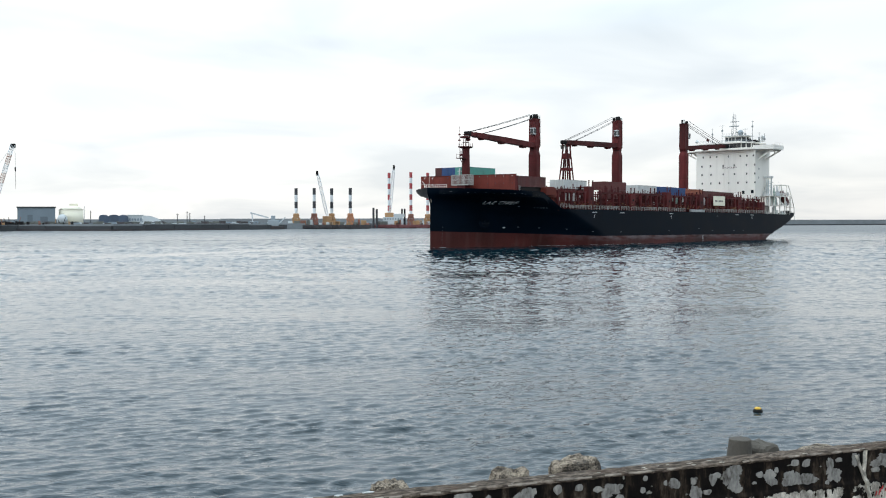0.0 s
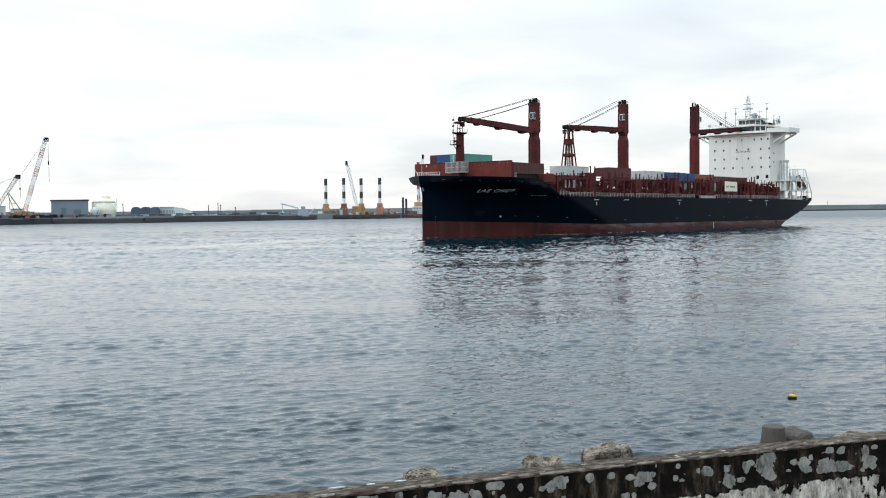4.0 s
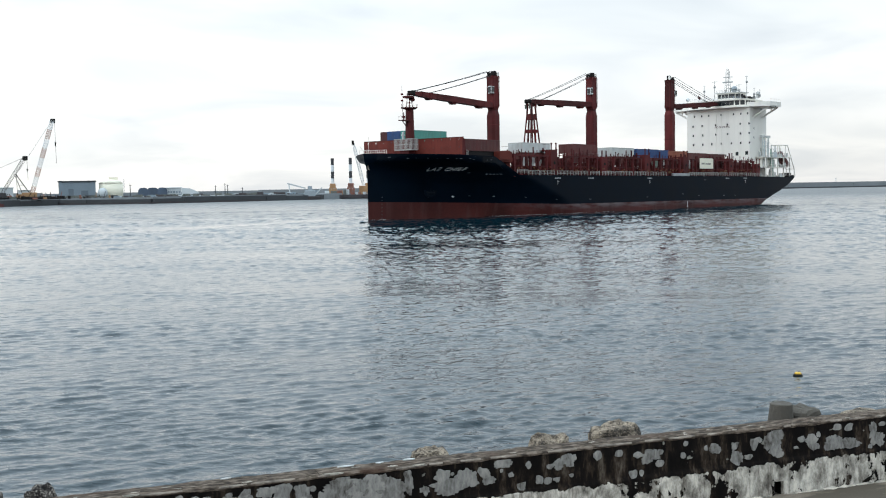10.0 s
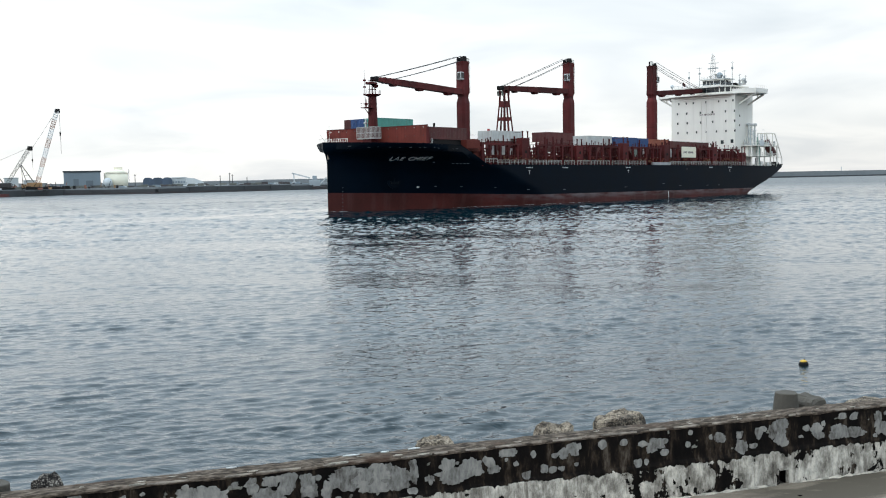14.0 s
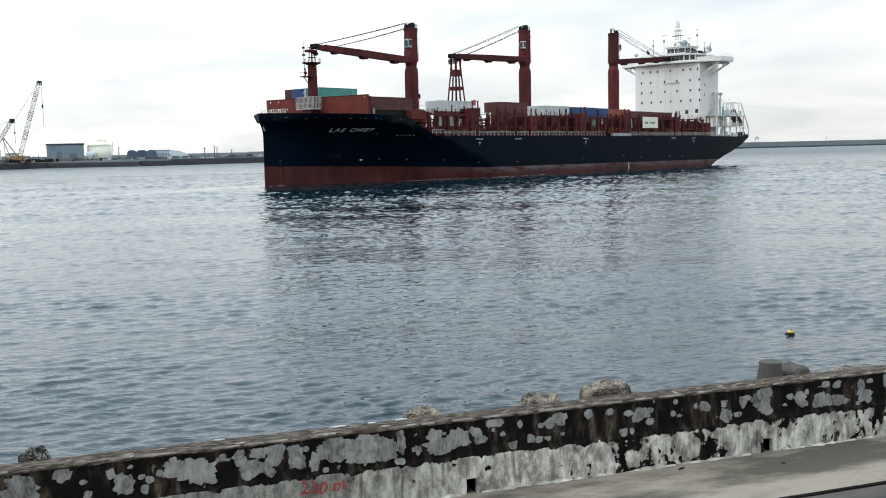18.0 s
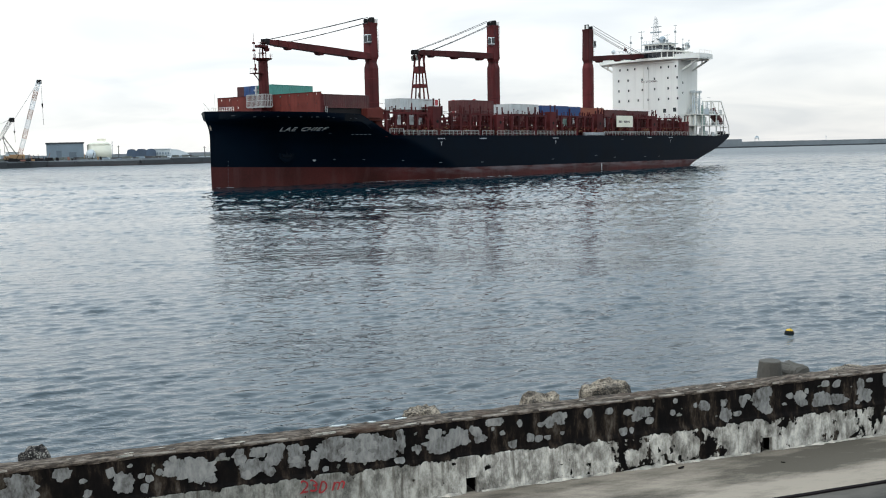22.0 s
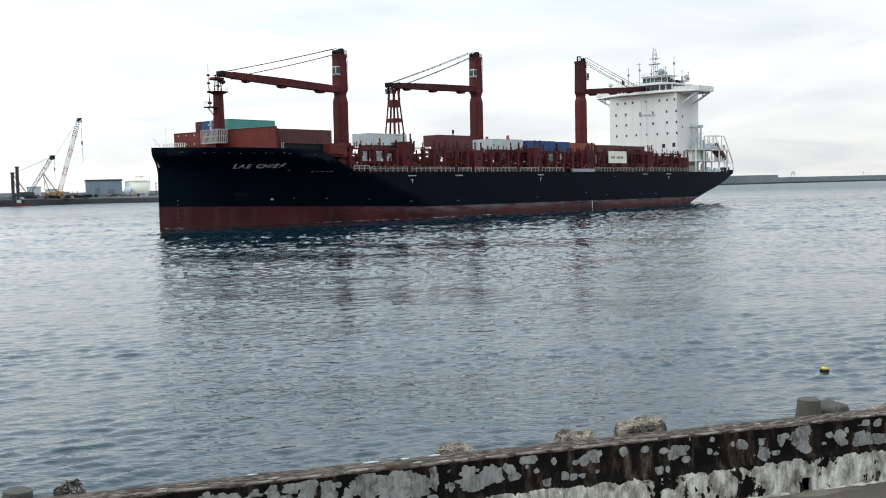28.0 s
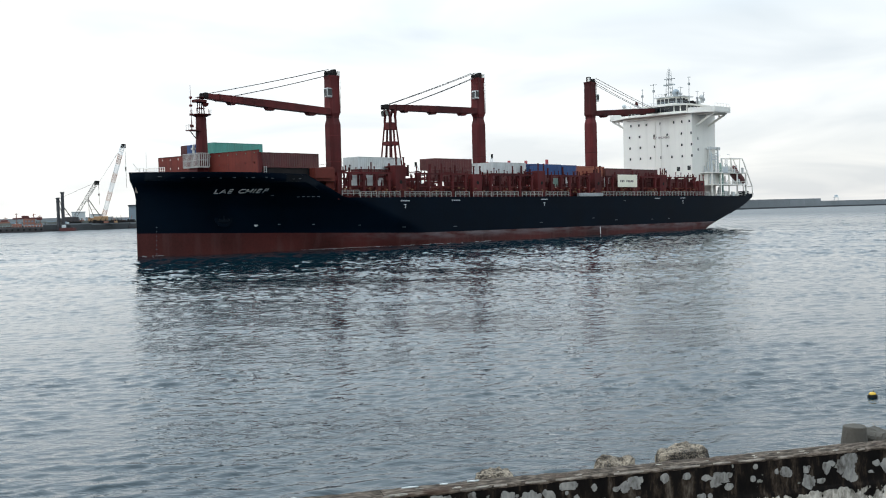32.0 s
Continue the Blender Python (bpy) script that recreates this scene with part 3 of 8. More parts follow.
def coping_material():
    """Worn wall top: dark damp concrete with rusty patches and remains of white paint in long flecks."""
    m = bpy.data.materials.new("rusty_flecked_coping")
    m.use_nodes = True
    nt, lk = m.node_tree.nodes, m.node_tree.links
    p = nt["Principled BSDF"]
    p.inputs["Roughness"].default_value, p.inputs["Specular IOR Level"].default_value = 0.95, 0.12
    co = nt.new("ShaderNodeTexCoord")
    def tex(size, sc, detail=8, rough=0.68):
        mp = nt.new("ShaderNodeMapping"); mp.inputs["Scale"].default_value = sc
        n = nt.new("ShaderNodeTexNoise"); n.inputs["Scale"].default_value, n.inputs["Detail"].default_value, n.inputs["Roughness"].default_value = size, detail, rough
        lk.new(co.outputs["Object"], mp.inputs[0]); lk.new(mp.outputs[0], n.inputs["Vector"])
        return n.outputs["Fac"]
    fine = tex(11.0, (0.55, 1.6, 1.6))
    rp = nt.new("ShaderNodeValToRGB"); e = rp.color_ramp.elements
    e[0].position, e[0].color = 0.34, (0.016, 0.012, 0.010, 1)
    e[1].position, e[1].color = 0.74, (0.26, 0.22, 0.18, 1)
    for at, c in ((0.46, (0.055, 0.042, 0.032, 1)), (0.55, (0.135, 0.105, 0.082, 1)), (0.62, (0.20, 0.16, 0.13, 1))):
        k = e.new(at); k.color = c
    lk.new(fine, rp.inputs[0])
    rust = nt.new("ShaderNodeMapRange"); rust.inputs[1].default_value, rust.inputs[2].default_value = 0.52, 0.68
    rust.inputs[4].default_value = 0.7
    lk.new(tex(2.6, (0.6, 1.3, 1.0), 6), rust.inputs[0])
    mx = nt.new("ShaderNodeMix"); mx.data_type = "RGBA"; mx.inputs[7].default_value = (0.055, 0.028, 0.018, 1)
    lk.new(rust.outputs[0], mx.inputs["Factor"]); lk.new(rp.outputs[0], mx.inputs[6]); lk.new(mx.outputs[2], p.inputs["Base Color"])
    b = nt.new("ShaderNodeBump"); b.inputs["Strength"].default_value = 1.0; b.inputs["Distance"].default_value = 0.02
    lk.new(fine, b.inputs["Height"]); lk.new(b.outputs[0], p.inputs["Normal"])
    return m


M["cap"] = coping_material()
M["strip"] = paving_material("stained_concrete_paving", (0.32, 0.266, 0.212), (0.105, 0.089, 0.070), 0.8)
M["asphalt"] = paving_material("worn_asphalt", (0.115, 0.102, 0.088), (0.06, 0.054, 0.048), 0.85)


# ---------------------------------------------------------------- mesh helpers
def finish(bm, name, mat, smooth=False):
    bmesh.ops.recalc_face_normals(bm, faces=bm.faces)
    me = bpy.data.meshes.new(name)
    bm.to_mesh(me)
    bm.free()
    me.materials.append(M[mat] if isinstance(mat, str) else mat)
    if smooth:
        for f in me.polygons:
            f.use_smooth = True
    return me


def part(name, bm, mat, parent, label="", smooth=False):
    """Links a bmesh (or a mesh) as one mesh object under a thing or a part."""
    me = finish(bm, name, mat, smooth) if isinstance(bm, bmesh.types.BMesh) else bm
    ob = new(name, me)
    ob.parent = parent
    return tagged(ob, label)


def again(ob, m, name=""):
    """Another part on the same mesh, under the same parent."""
    o = new(name or ob.name.split(".")[0], ob.data)
    o.parent = ob.parent
    o.matrix_basis = m
    return tagged(o, ob.get("label", ""))


def thing(name, label, category, group="", kind="", at=None):
    ob = new(name)
    if at is not None:
        ob.matrix_basis = at
    return tagged(ob, label, category, group, kind)


def box(bm, x0, x1, y0, y1, z0, z1, bevel=0.0):
    r = bmesh.ops.create_cube(bm, size=1.0)
    for v in r["verts"]:
        v.co = Vector((x0 + (v.co.x + 0.5) * (x1 - x0), y0 + (v.co.y + 0.5) * (y1 - y0), z0 + (v.co.z + 0.5) * (z1 - z0)))
    if bevel:
        es = list({e for v in r["verts"] for e in v.link_edges})
        bmesh.ops.bevel(bm, geom=es, offset=bevel, segments=1, affect="EDGES")
    return bm


def rod(bm, a, b, r0, r1=None, n=8):
    """A round bar from a to b."""
    a, b = Vector(a), Vector(b)
    r1 = r0 if r1 is None else r1
    q = (b - a).to_track_quat("Z", "Y").to_matrix()
    rings = []
    for c, r in ((a, r0), (b, r1)):
        rings.append([bm.verts.new(c + q @ Vector((r * math.cos(2 * math.pi * i / n), r * math.sin(2 * math.pi * i / n), 0))) for i in range(n)])
    for i in range(n):
        bm.faces.new((rings[0][i], rings[0][(i + 1) % n], rings[1][(i + 1) % n], rings[1][i]))
    bm.faces.new(rings[0][::-1])
    bm.faces.new(rings[1])
    return bm


def tube(bm, pts, r, n=5):
    """One bent round bar through the points."""
    rings = []
    for i, c in enumerate(pts):
        d = (pts[min(i + 1, len(pts) - 1)] - pts[max(i - 1, 0)]).to_track_quat("Z", "Y").to_matrix()
        rings.append([bm.verts.new(c + d @ Vector((r * math.cos(2 * math.pi * k / n), r * math.sin(2 * math.pi * k / n), 0))) for k in range(n)])
    for a, b in zip(rings, rings[1:]):
        for k in range(n):
            bm.faces.new((a[k], a[(k + 1) % n], b[(k + 1) % n], b[k]))
    bm.faces.new(rings[0][::-1])
    bm.faces.new(rings[-1])
    return bm


def bar(bm, a, b, w, h):
    """A square bar from a to b, w across and h upright."""
    a, b = Vector(a), Vector(b)
    d = (b - a).normalized()
    side = d.cross(Vector((0, 0, 1)))
    side = side.normalized() if side.length > 1e-4 else Vector((1, 0, 0))
    up = side.cross(d)
    vs = []
    for c in (a, b):
        vs.append([bm.verts.new(c + side * sx * w / 2 + up * sz * h / 2) for sx, sz in ((-1, -1), (1, -1), (1, 1), (-1, 1))])
    for i in range(4):
        bm.faces.new((vs[0][i], vs[0][(i + 1) % 4], vs[1][(i + 1) % 4], vs[1][i]))
    bm.faces.new(vs[0][::-1])
    bm.faces.new(vs[1])
    return bm


def prism(bm, outline, z0, z1, top=None):
    """An upright prism over an outline of (x, y); top: another outline for its upper end."""
    lo = [bm.verts.new((x, y, z0)) for x, y in outline]
    hi = [bm.verts.new((x, y, z1)) for x, y in (top or outline)]
    n = len(lo)
    for i in range(n):
        bm.faces.new((lo[i], lo[(i + 1) % n], hi[(i + 1) % n], hi[i]))
    bm.faces.new(lo[::-1])
    bm.faces.new(hi)
    return bm


def lathe(bm, profile, n=20, centre=(0, 0)):
    """A round body from (radius, z) pairs."""
    rings = [[bm.verts.new((centre[0] + r * math.cos(2 * math.pi * i / n), centre[1] + r * math.sin(2 * math.pi * i / n), z)) for i in range(n)] for r, z in profile]
    for a, b in zip(rings, rings[1:]):
        for i in range(n):
            bm.faces.new((a[i], a[(i + 1) % n], b[(i + 1) % n], b[i]))
    bm.faces.new(rings[0][::-1])
    bm.faces.new(rings[-1])
    return bm


def B():
    return bmesh.new()


def lettering(text, size, mat, shear=0.0, thick=0.01, slim=0.0):
    """A mesh of the built-in font, standing in the x-z plane, read from -y."""
    cu = bpy.data.curves.new("lettering", "FONT")
    cu.body, cu.size, cu.extrude, cu.shear, cu.align_x = text, size, thick, shear, "LEFT"
    cu.resolution_u = 4
    cu.offset = -slim
    ob = bpy.data.objects.new("lettering", cu)
    scene.collection.objects.link(ob)
    me = bpy.data.meshes.new_from_object(ob.evaluated_get(bpy.context.evaluated_depsgraph_get()))
    bpy.data.objects.remove(ob)
    bpy.data.curves.remove(cu)
    me.transform(pose(0, 0, 0, 90, 0, 0))
    me.materials.clear()
    me.materials.append(M[mat])
    return me


# ---------------------------------------------------------------- water
RIPPLE, CHOP = 0.029, 0.075       # steepness of one train of ripples, and of the far chop


def build_water():
    az = [radians(-31 + 0.1 * i) for i in range(571)]                     # fine sector over the harbour
    az += [az[-1] + (2 * math.pi - (az[-1] - az[0])) * k / 40 for k in range(1, 40)]
    ds = [3.0, 8.0, 14.0]
    while ds[-1] < 420:
        ds.append(ds[-1] + max(0.11, ds[-1] * 0.0030))
    while ds[-1] < 1500:
        ds.append(ds[-1] * 1.006)
    while ds[-1] < 4800:
        ds.append(ds[-1] * 1.06)
    A, D = np.meshgrid(np.array(az), np.array(ds))
    X, Y = D * np.sin(A), D * np.cos(A)
    rng = np.random.RandomState(5)
    step = np.gradient(D, axis=0)
    wide = D * radians(0.1)

    # cat's paws: long patches of rougher and smoother water
    gust = np.zeros_like(X)
    for k in range(22):
        lam = 9.0 * (80.0 / 9.0) ** (k / 21.0)
        th = radians(-84 + rng.normal(0, 26))
        gust += np.sin(6.2832 / lam * (X * math.cos(th) + Y * math.sin(th)) + rng.rand() * 6.283)
    gust = np.clip(1.0 + 0.075 * gust, 0.6, 1.5)
    # a smooth slick drawn out ahead of the ship
    slick = (X + 58 + 5 * np.sin(Y * 0.05) + 2 * np.sin(Y * 0.17)) * 0.848 - (Y - 236) * 0.53
    gust *= 1 - 0.9 * np.exp(-(slick / 5.0) ** 2) * np.clip((Y - 140) / 30, 0, 1) * np.clip((380 - Y) / 60, 0, 1)

    def train(lam, th, slope):
        """One train of short-crested ripples, faded out where the sheet is too coarse for it."""
        k = 6.2832 / lam
        kx, ky = k * math.cos(th), k * math.sin(th)
        along = np.abs(kx * np.sin(A) + ky * np.cos(A)) * step
        cross = np.abs(kx * np.cos(A) - ky * np.sin(A)) * wide
        w = np.clip((2.6 - along) / 1.2, 0, 1) * np.clip((2.6 - cross) / 1.2, 0, 1)
        arg = kx * X + ky * Y + rng.rand() * 6.283
        return slope / k * w * (np.sin(arg) - 0.25 * np.cos(2 * arg))
    Z = np.zeros_like(X)
    for k in range(84):
        lam = 0.32 * (2.6 / 0.32) ** (k / 83.0)
        mean, wander = ((-54, 14), (-92, 18), (-68, 16))[k % 3]
        slope = RIPPLE * (0.6 + 0.8 * rng.rand()) * min(1.0, (0.8 / lam) ** 1.25)
        Z += train(lam, radians(mean + rng.normal(0, wander)), slope)
    Z *= gust * np.clip(0.72 + (D - 20) / 120, 0.72, 1.0)
    # the low swell left by passing boats
    for lam, th, slope in ((6.0, -66, 0.007), (9.0, -98, 0.006), (14.0, -60, 0.005)):
        Z += train(lam, radians(th), slope)
    Z *= np.clip((620 - D) / 300, 0, 1) * np.clip((D - 8) / 6, 0, 1)
    # choppier open reach beyond the ship's track
    def soft_noise(along, across):
        """Random heights, smoothed over so many rings and columns, of unit spread."""
        q = rng.normal(0, 1, Z.shape)
        for axis, n in ((0, along), (1, across)):
            w = np.hanning(n + 2)[1:-1]
            q = sum(w[k] * np.roll(q, k - n // 2, axis=axis) for k in range(n)) / math.sqrt((w ** 2).sum())
        return q
    chop = soft_noise(1, 5) + 0.9 * soft_noise(3, 6) + 0.5 * soft_noise(7, 11)
    Z += chop * gust * np.minimum(step, 0.75) * CHOP * np.clip((D - 70) / 90, 0, 1) * np.clip((1150 - D) / 550, 0.3, 1) * np.clip((1700 - D) / 300, 0, 1)
    nr, nc = X.shape
    co = np.stack([X, Y, Z], -1).reshape(-1, 3)
    i, j = np.meshgrid(np.arange(nr - 1), np.arange(nc), indexing="ij")
    a = i * nc + j
    b = i * nc + (j + 1) % nc
    quads = np.stack([a, a + nc, b + nc, b], -1).reshape(-1, 4)
    me = bpy.data.meshes.new("water")
    me.vertices.add(len(co)); me.vertices.foreach_set("co", co.ravel())
    me.loops.add(quads.size); me.loops.foreach_set("vertex_index", quads.ravel().astype(np.int32))
    me.polygons.add(len(quads)); me.polygons.foreach_set("loop_start", np.arange(0, quads.size, 4, dtype=np.int32))
    me.polygons.foreach_set("use_smooth", np.ones(len(quads), dtype=bool))
    me.update(calc_edges=True)
    me.validate()
    me.materials.append(M["water"])
    return tagged(new("water", me), "grey-blue rippled harbour water under a cloudy sky", "water", kind="structure")


water = build_water()

# ---------------------------------------------------------------- quay road and sea wall
QUAY = pose(0, 13.44, 0, 0, 0, 21.2)      # x along the wall, y out to sea
ROAD, TOP = 2.68, 3.69


def build_quay():
    bm = B()
    box(bm, -90, 90, -80, -1.79, ROAD - 4.5, ROAD - 0.02)
    g = part("ground", bm, "asphalt", None)
    g.matrix_basis = QUAY
    tagged(g, "worn dark asphalt of the quay road", "road", kind="structure")
    # concrete strip cast in bays along the foot of the wall
    base = tagged(new("pavement"), "stained concrete strip along the foot of the sea wall", "pavement", kind="structure")
    base.matrix_basis = QUAY
    bm = B()
    box(bm, -90, 90, -1.78, 0.2, ROAD - 4.5, ROAD - 0.012)
    part("bed", bm, "concrete", base)
    bm = B()
    box(bm, -2.999, 2.999, -1.76, 0.02, ROAD - 0.10, ROAD + 0.012)
    slab = part("slab", bm, "strip", base)
    slab.matrix_basis = pose(-24, 0, 0)
    for k in range(1, 10):
        again(slab, pose(-24 + 6.0 * k, 0, 0))
    # tarred joint between strip and asphalt, with chips of the old edge
    bm = B()
    n = 240
    ring = []
    for k in range(n + 1):
        x = -30 + 60 * k / n
        y0, y1 = -1.785 - 0.02 * max(0, noise.noise((x * 1.9, 2, 0)) + 0.2), -1.757 + 0.012 * noise.noise((x * 3.1, 5, 0))
        ring.append([bm.verts.new((x, y, z)) for y, z in ((y0, ROAD - 0.06), (y0, ROAD + 0.004), (y1, ROAD + 0.016), (y1, ROAD - 0.06))])
    for a, b in zip(ring, ring[1:]):
        for q in range(4):
            bm.faces.new((a[q], b[q], b[(q + 1) % 4], a[(q + 1) % 4]))
    part("tar_joint", bm, "anchor_rust", base, "black tarred joint")
    bm = B()
    for k in range(12):
        x = random.uniform(-12, 14)
        w = random.uniform(0.012, 0.03)
        box(bm, x, x + random.uniform(0.05, 0.22), -1.82 - w, -1.80, ROAD - 0.03, ROAD + random.uniform(0.004, 0.018), 0.004)
    part("edging", bm, "cap", base, "crumbling pale concrete edge")


build_quay()


def build_litter():
    for x, y, size, turn in ((2.98, -0.24, 0.13, 20), (4.42, -0.59, 0.06, -30), (-0.9, -0.5, 0.05, 70)):
        bm = B()
        n = 8
        rows = []
        for i in range(n + 1):
            q = i / n
            w = size * 0.22 * math.sin(math.pi * (0.08 + 0.84 * q))
            curl = size * 0.25 * (q - 0.5) ** 2
            rows.append([bm.verts.new(c) for c in ((size * (q - 0.5), -w, 0.012 + curl), (size * (q - 0.5), 0, curl), (size * (q - 0.5), w, 0.012 + curl), (size * (q - 0.5), 0, curl + 0.005))])
        for a, b in zip(rows, rows[1:]):
            for i in range(4):
                bm.faces.new((a[i], b[i], b[(i + 1) % 4], a[(i + 1) % 4]))
        bm.faces.new(rows[0][::-1]); bm.faces.new(rows[-1])
        leaf = part("dry_leaf", bm, "anchor_rust", None)
        leaf.matrix_basis = QUAY @ pose(x, y, ROAD + 0.0125, 0, 0, turn)
        tagged(leaf, "curled dark dry leaf on the concrete strip", "leaf", "litter on the strip")


build_litter()


def spread(a, b, n):
    return [a + (b - a) * i / n for i in range(n + 1)]


def wall_face(x, z):
    """How far the street face of the wall stands back from its line: dented, with the lower lift proud."""
    dent = 0.010 * noise.noise((x * 1.7, z * 2.3, 0)) + 0.006 * noise.noise((x * 6, z * 7, 3))
    return dent - 0.035 * min(1.0, max(0.0, (3.235 - z) / 0.05))


def paint_flake(wall, x, z, w, h, seed):
    """A plate of old paint still holding to the wall: ragged outline, a few millimetres thick."""
    bm = B()
    n = 9 + seed % 4 if w + h < 0.32 else max(22, min(72, int(130 * (w + h))))      # small chips break in straight edges
    rings = [[], [], []]
    for i in range(n):
        a = 2 * math.pi * i / n
        c, d = math.cos(a), math.sin(a)
        r = 1.0 + 0.40 * noise.noise((c * 1.1 + seed * 3.7, d * 1.1, 1)) + 0.30 * noise.noise((c * 2.3, d * 2.3 + seed * 5.1, 4)) + 0.20 * noise.noise((c * 6, d * 6, seed))
        sx, sz = math.copysign(abs(c) ** 0.85, c) * w * 0.47 * r, math.copysign(abs(d) ** 0.85, d) * h * 0.48 * r
        for ring, k in zip(rings, (0.55, 0.97, 1.0)):
            px, pz = x + sx * k, min(z + sz * k, TOP - 0.045)
            lift = (0.008, 0.007, -0.004)[rings.index(ring)] + 0.0005 * (seed % 7)
            ring.append(bm.verts.new((px, wall_face(px, pz) - lift, pz)))
    mid = bm.verts.new((x, wall_face(x, z) - 0.008 - 0.0005 * (seed % 7), z))
    for i in range(n):
        j = (i + 1) % n
        bm.faces.new((mid, rings[0][i], rings[0][j]))
        bm.faces.new((rings[0][i], rings[1][i], rings[1][j], rings[0][j]))
        bm.faces.new((rings[1][i], rings[2][i], rings[2][j], rings[1][j]))
    part("paint_flake", bm, "flake", wall)


def build_flakes(wall):
    # the large scabs stand where they are; small chips are strewn between them
    large = [
        (-5.56, 3.44, 0.44, 0.4), (-4.44, 3.38, 0.26, 0.27), (-3.86, 3.49, 0.28, 0.23), (-3.58, 3.42, 0.49, 0.32), (-2.95, 3.37, 0.32, 0.22), (-2.83, 3.56, 0.27, 0.13),
        (-2.76, 3.38, 0.17, 0.21), (-2.64, 3.52, 0.24, 0.3), (-2.16, 3.37, 0.16, 0.25), (-1.92, 3.5, 0.5, 0.29), (-1.52, 3.46, 0.78, 0.36), (-1.24, 3.42, 0.4, 0.32),
        (-1.02, 3.48, 0.12, 0.3), (-0.48, 3.36, 0.46, 0.22), (-0.23, 3.45, 0.29, 0.27), (0.27, 3.6, 0.27, 0.13), (1.23, 3.55, 0.22, 0.17), (2.5, 3.49, 0.34, 0.15),
        (4.52, 3.53, 0.25, 0.27), (4.53, 3.36, 0.22, 0.18), (5.51, 3.36, 0.25, 0.23), (5.8, 3.33, 0.5, 0.17), (6.27, 3.49, 0.15, 0.24), (6.77, 3.54, 0.16, 0.22),
    ]
    seed = 0
    for x, z, w, h in large:
        paint_flake(wall, x, z, w, h, seed)
        seed += 1
    rnd = random.Random(41)
    for _ in range(96):
        size = rnd.uniform(0.05, 0.13) * (1.0 + 0.9 * rnd.random() ** 3)
        paint_flake(wall, rnd.uniform(-5.3, 6.8), rnd.uniform(3.24, 3.6), size * rnd.uniform(0.8, 1.4), size * rnd.uniform(0.7, 1.1), seed)
        seed += 1
    rnd = random.Random(6)
    for x0, x1, count in ((-15.0, -5.9, 40), (7.0, 12.0, 24)):      # both ends, where the wall runs on
        for _ in range(count):
            paint_flake(wall, rnd.uniform(x0, x1), rnd.uniform(3.3, 3.58), rnd.uniform(0.08, 0.3), rnd.uniform(0.08, 0.24), seed)
            seed += 1


def build_wall():
    wall = tagged(new("wall_sea"), "low concrete sea wall with flaking white paint and black mould", "wall", kind="structure")
    wall.matrix_basis = QUAY
    holes = [-15.2, -10.0, -5.0, -0.08, 4.58, 9.3, 14.0]
    hw, hz = 0.075, ROAD + 0.215
    x0, x1 = -45.0, 45.0
    # the body, cut through by the drain holes
    edges = [x0] + [e for h in holes for e in (h - hw, h + hw)] + [x1]
    bm = B()
    for k, (a, b) in enumerate(zip(edges, edges[1:])):
        gap = k % 2 == 1
        zlo = hz if gap else 1.0
        n = 1 if gap else max(1, int((b - a) / 0.08)) if -16 < a < 16 else 4
        zs = [zlo] + [z for z in spread(2.60, TOP - 0.03, 22) if z > zlo + 0.01]
        top = len(zs) - 1
        xs = [a + (b - a) * q / n for q in range(n + 1)]
        grid = [[bm.verts.new((x, wall_face(x, z), z)) for z in zs] for x in xs]
        back = [[bm.verts.new((x, 0.36, z)) for z in (zs[0], zs[-1])] for x in xs]
        for i in range(n):
            for j in range(top):
                bm.faces.new((grid[i][j], grid[i + 1][j], grid[i + 1][j + 1], grid[i][j + 1]))
            bm.faces.new((back[i][0], back[i + 1][0], back[i + 1][1], back[i][1]))
            bm.faces.new((grid[i][top], grid[i + 1][top], back[i + 1][1], back[i][1]))
            bm.faces.new((grid[i][0], grid[i + 1][0], back[i + 1][0], back[i][0]))
        for i in (0, n):
            bm.faces.new([grid[i][j] for j in range(top + 1)] + [back[i][1], back[i][0]])
    part("wall_body", bm, "wall", wall)
    bm = B()
    for h in holes:
        box(bm, h - hw, h + hw, -0.03, 0.36, ROAD - 0.3, ROAD - 0.001)
    part("drain_sill", bm, "concrete", wall)
    # black plates added behind the drain holes to stand for the shade inside
    bm = B()
    for h in holes:
        box(bm, h - hw - 0.01, h + hw + 0.01, 0.361, 0.40, ROAD - 0.3, hz + 0.02)
    part("drain_flap", bm, "rubber", wall, "black plate added behind the drain hole for its shade")
    # cap: worn rounded top, in casting lengths
    marks = [-33, -25, -17, -9.6, -5.9, -2.17, 1.6, 5.1, 7.35, 11, 16, 24, 33]
    for a, b in zip(marks, marks[1:]):
        bm = B()
        n = max(2, int((b - a) / 0.06))
        sec = [(-0.004, -0.034), (-0.006, -0.014), (0.018, 0.004), (0.07, 0.012), (0.15, 0.014), (0.24, 0.012), (0.345, 0.0), (0.372, -0.02), (0.372, -0.045)]
        rings = []
        for i in range(n + 1):
            x = a + 0.004 + (b - a - 0.008) * i / n
            rings.append([bm.verts.new((x, y + 0.012 * noise.noise((x * 2.2, y * 9, z * 9)), TOP + z + 0.012 * noise.noise((x * 1.3, y * 5, 8)) + 0.012 * noise.noise((x * 7, y * 14, z * 9)))) for y, z in sec])
        m = len(sec)
        for r, q in zip(rings, rings[1:]):
            for i in range(m):
                bm.faces.new((r[i], r[(i + 1) % m], q[(i + 1) % m], q[i]))
        bm.faces.new(rings[0][::-1]); bm.faces.new(rings[-1])
        part("coping", bm, "cap", wall, "worn grey-brown concrete coping")
    # ragged lip of white mortar along the foot, broken at the drains
    bm = B()
    stops = [-12] + holes[1:-1] + [12]
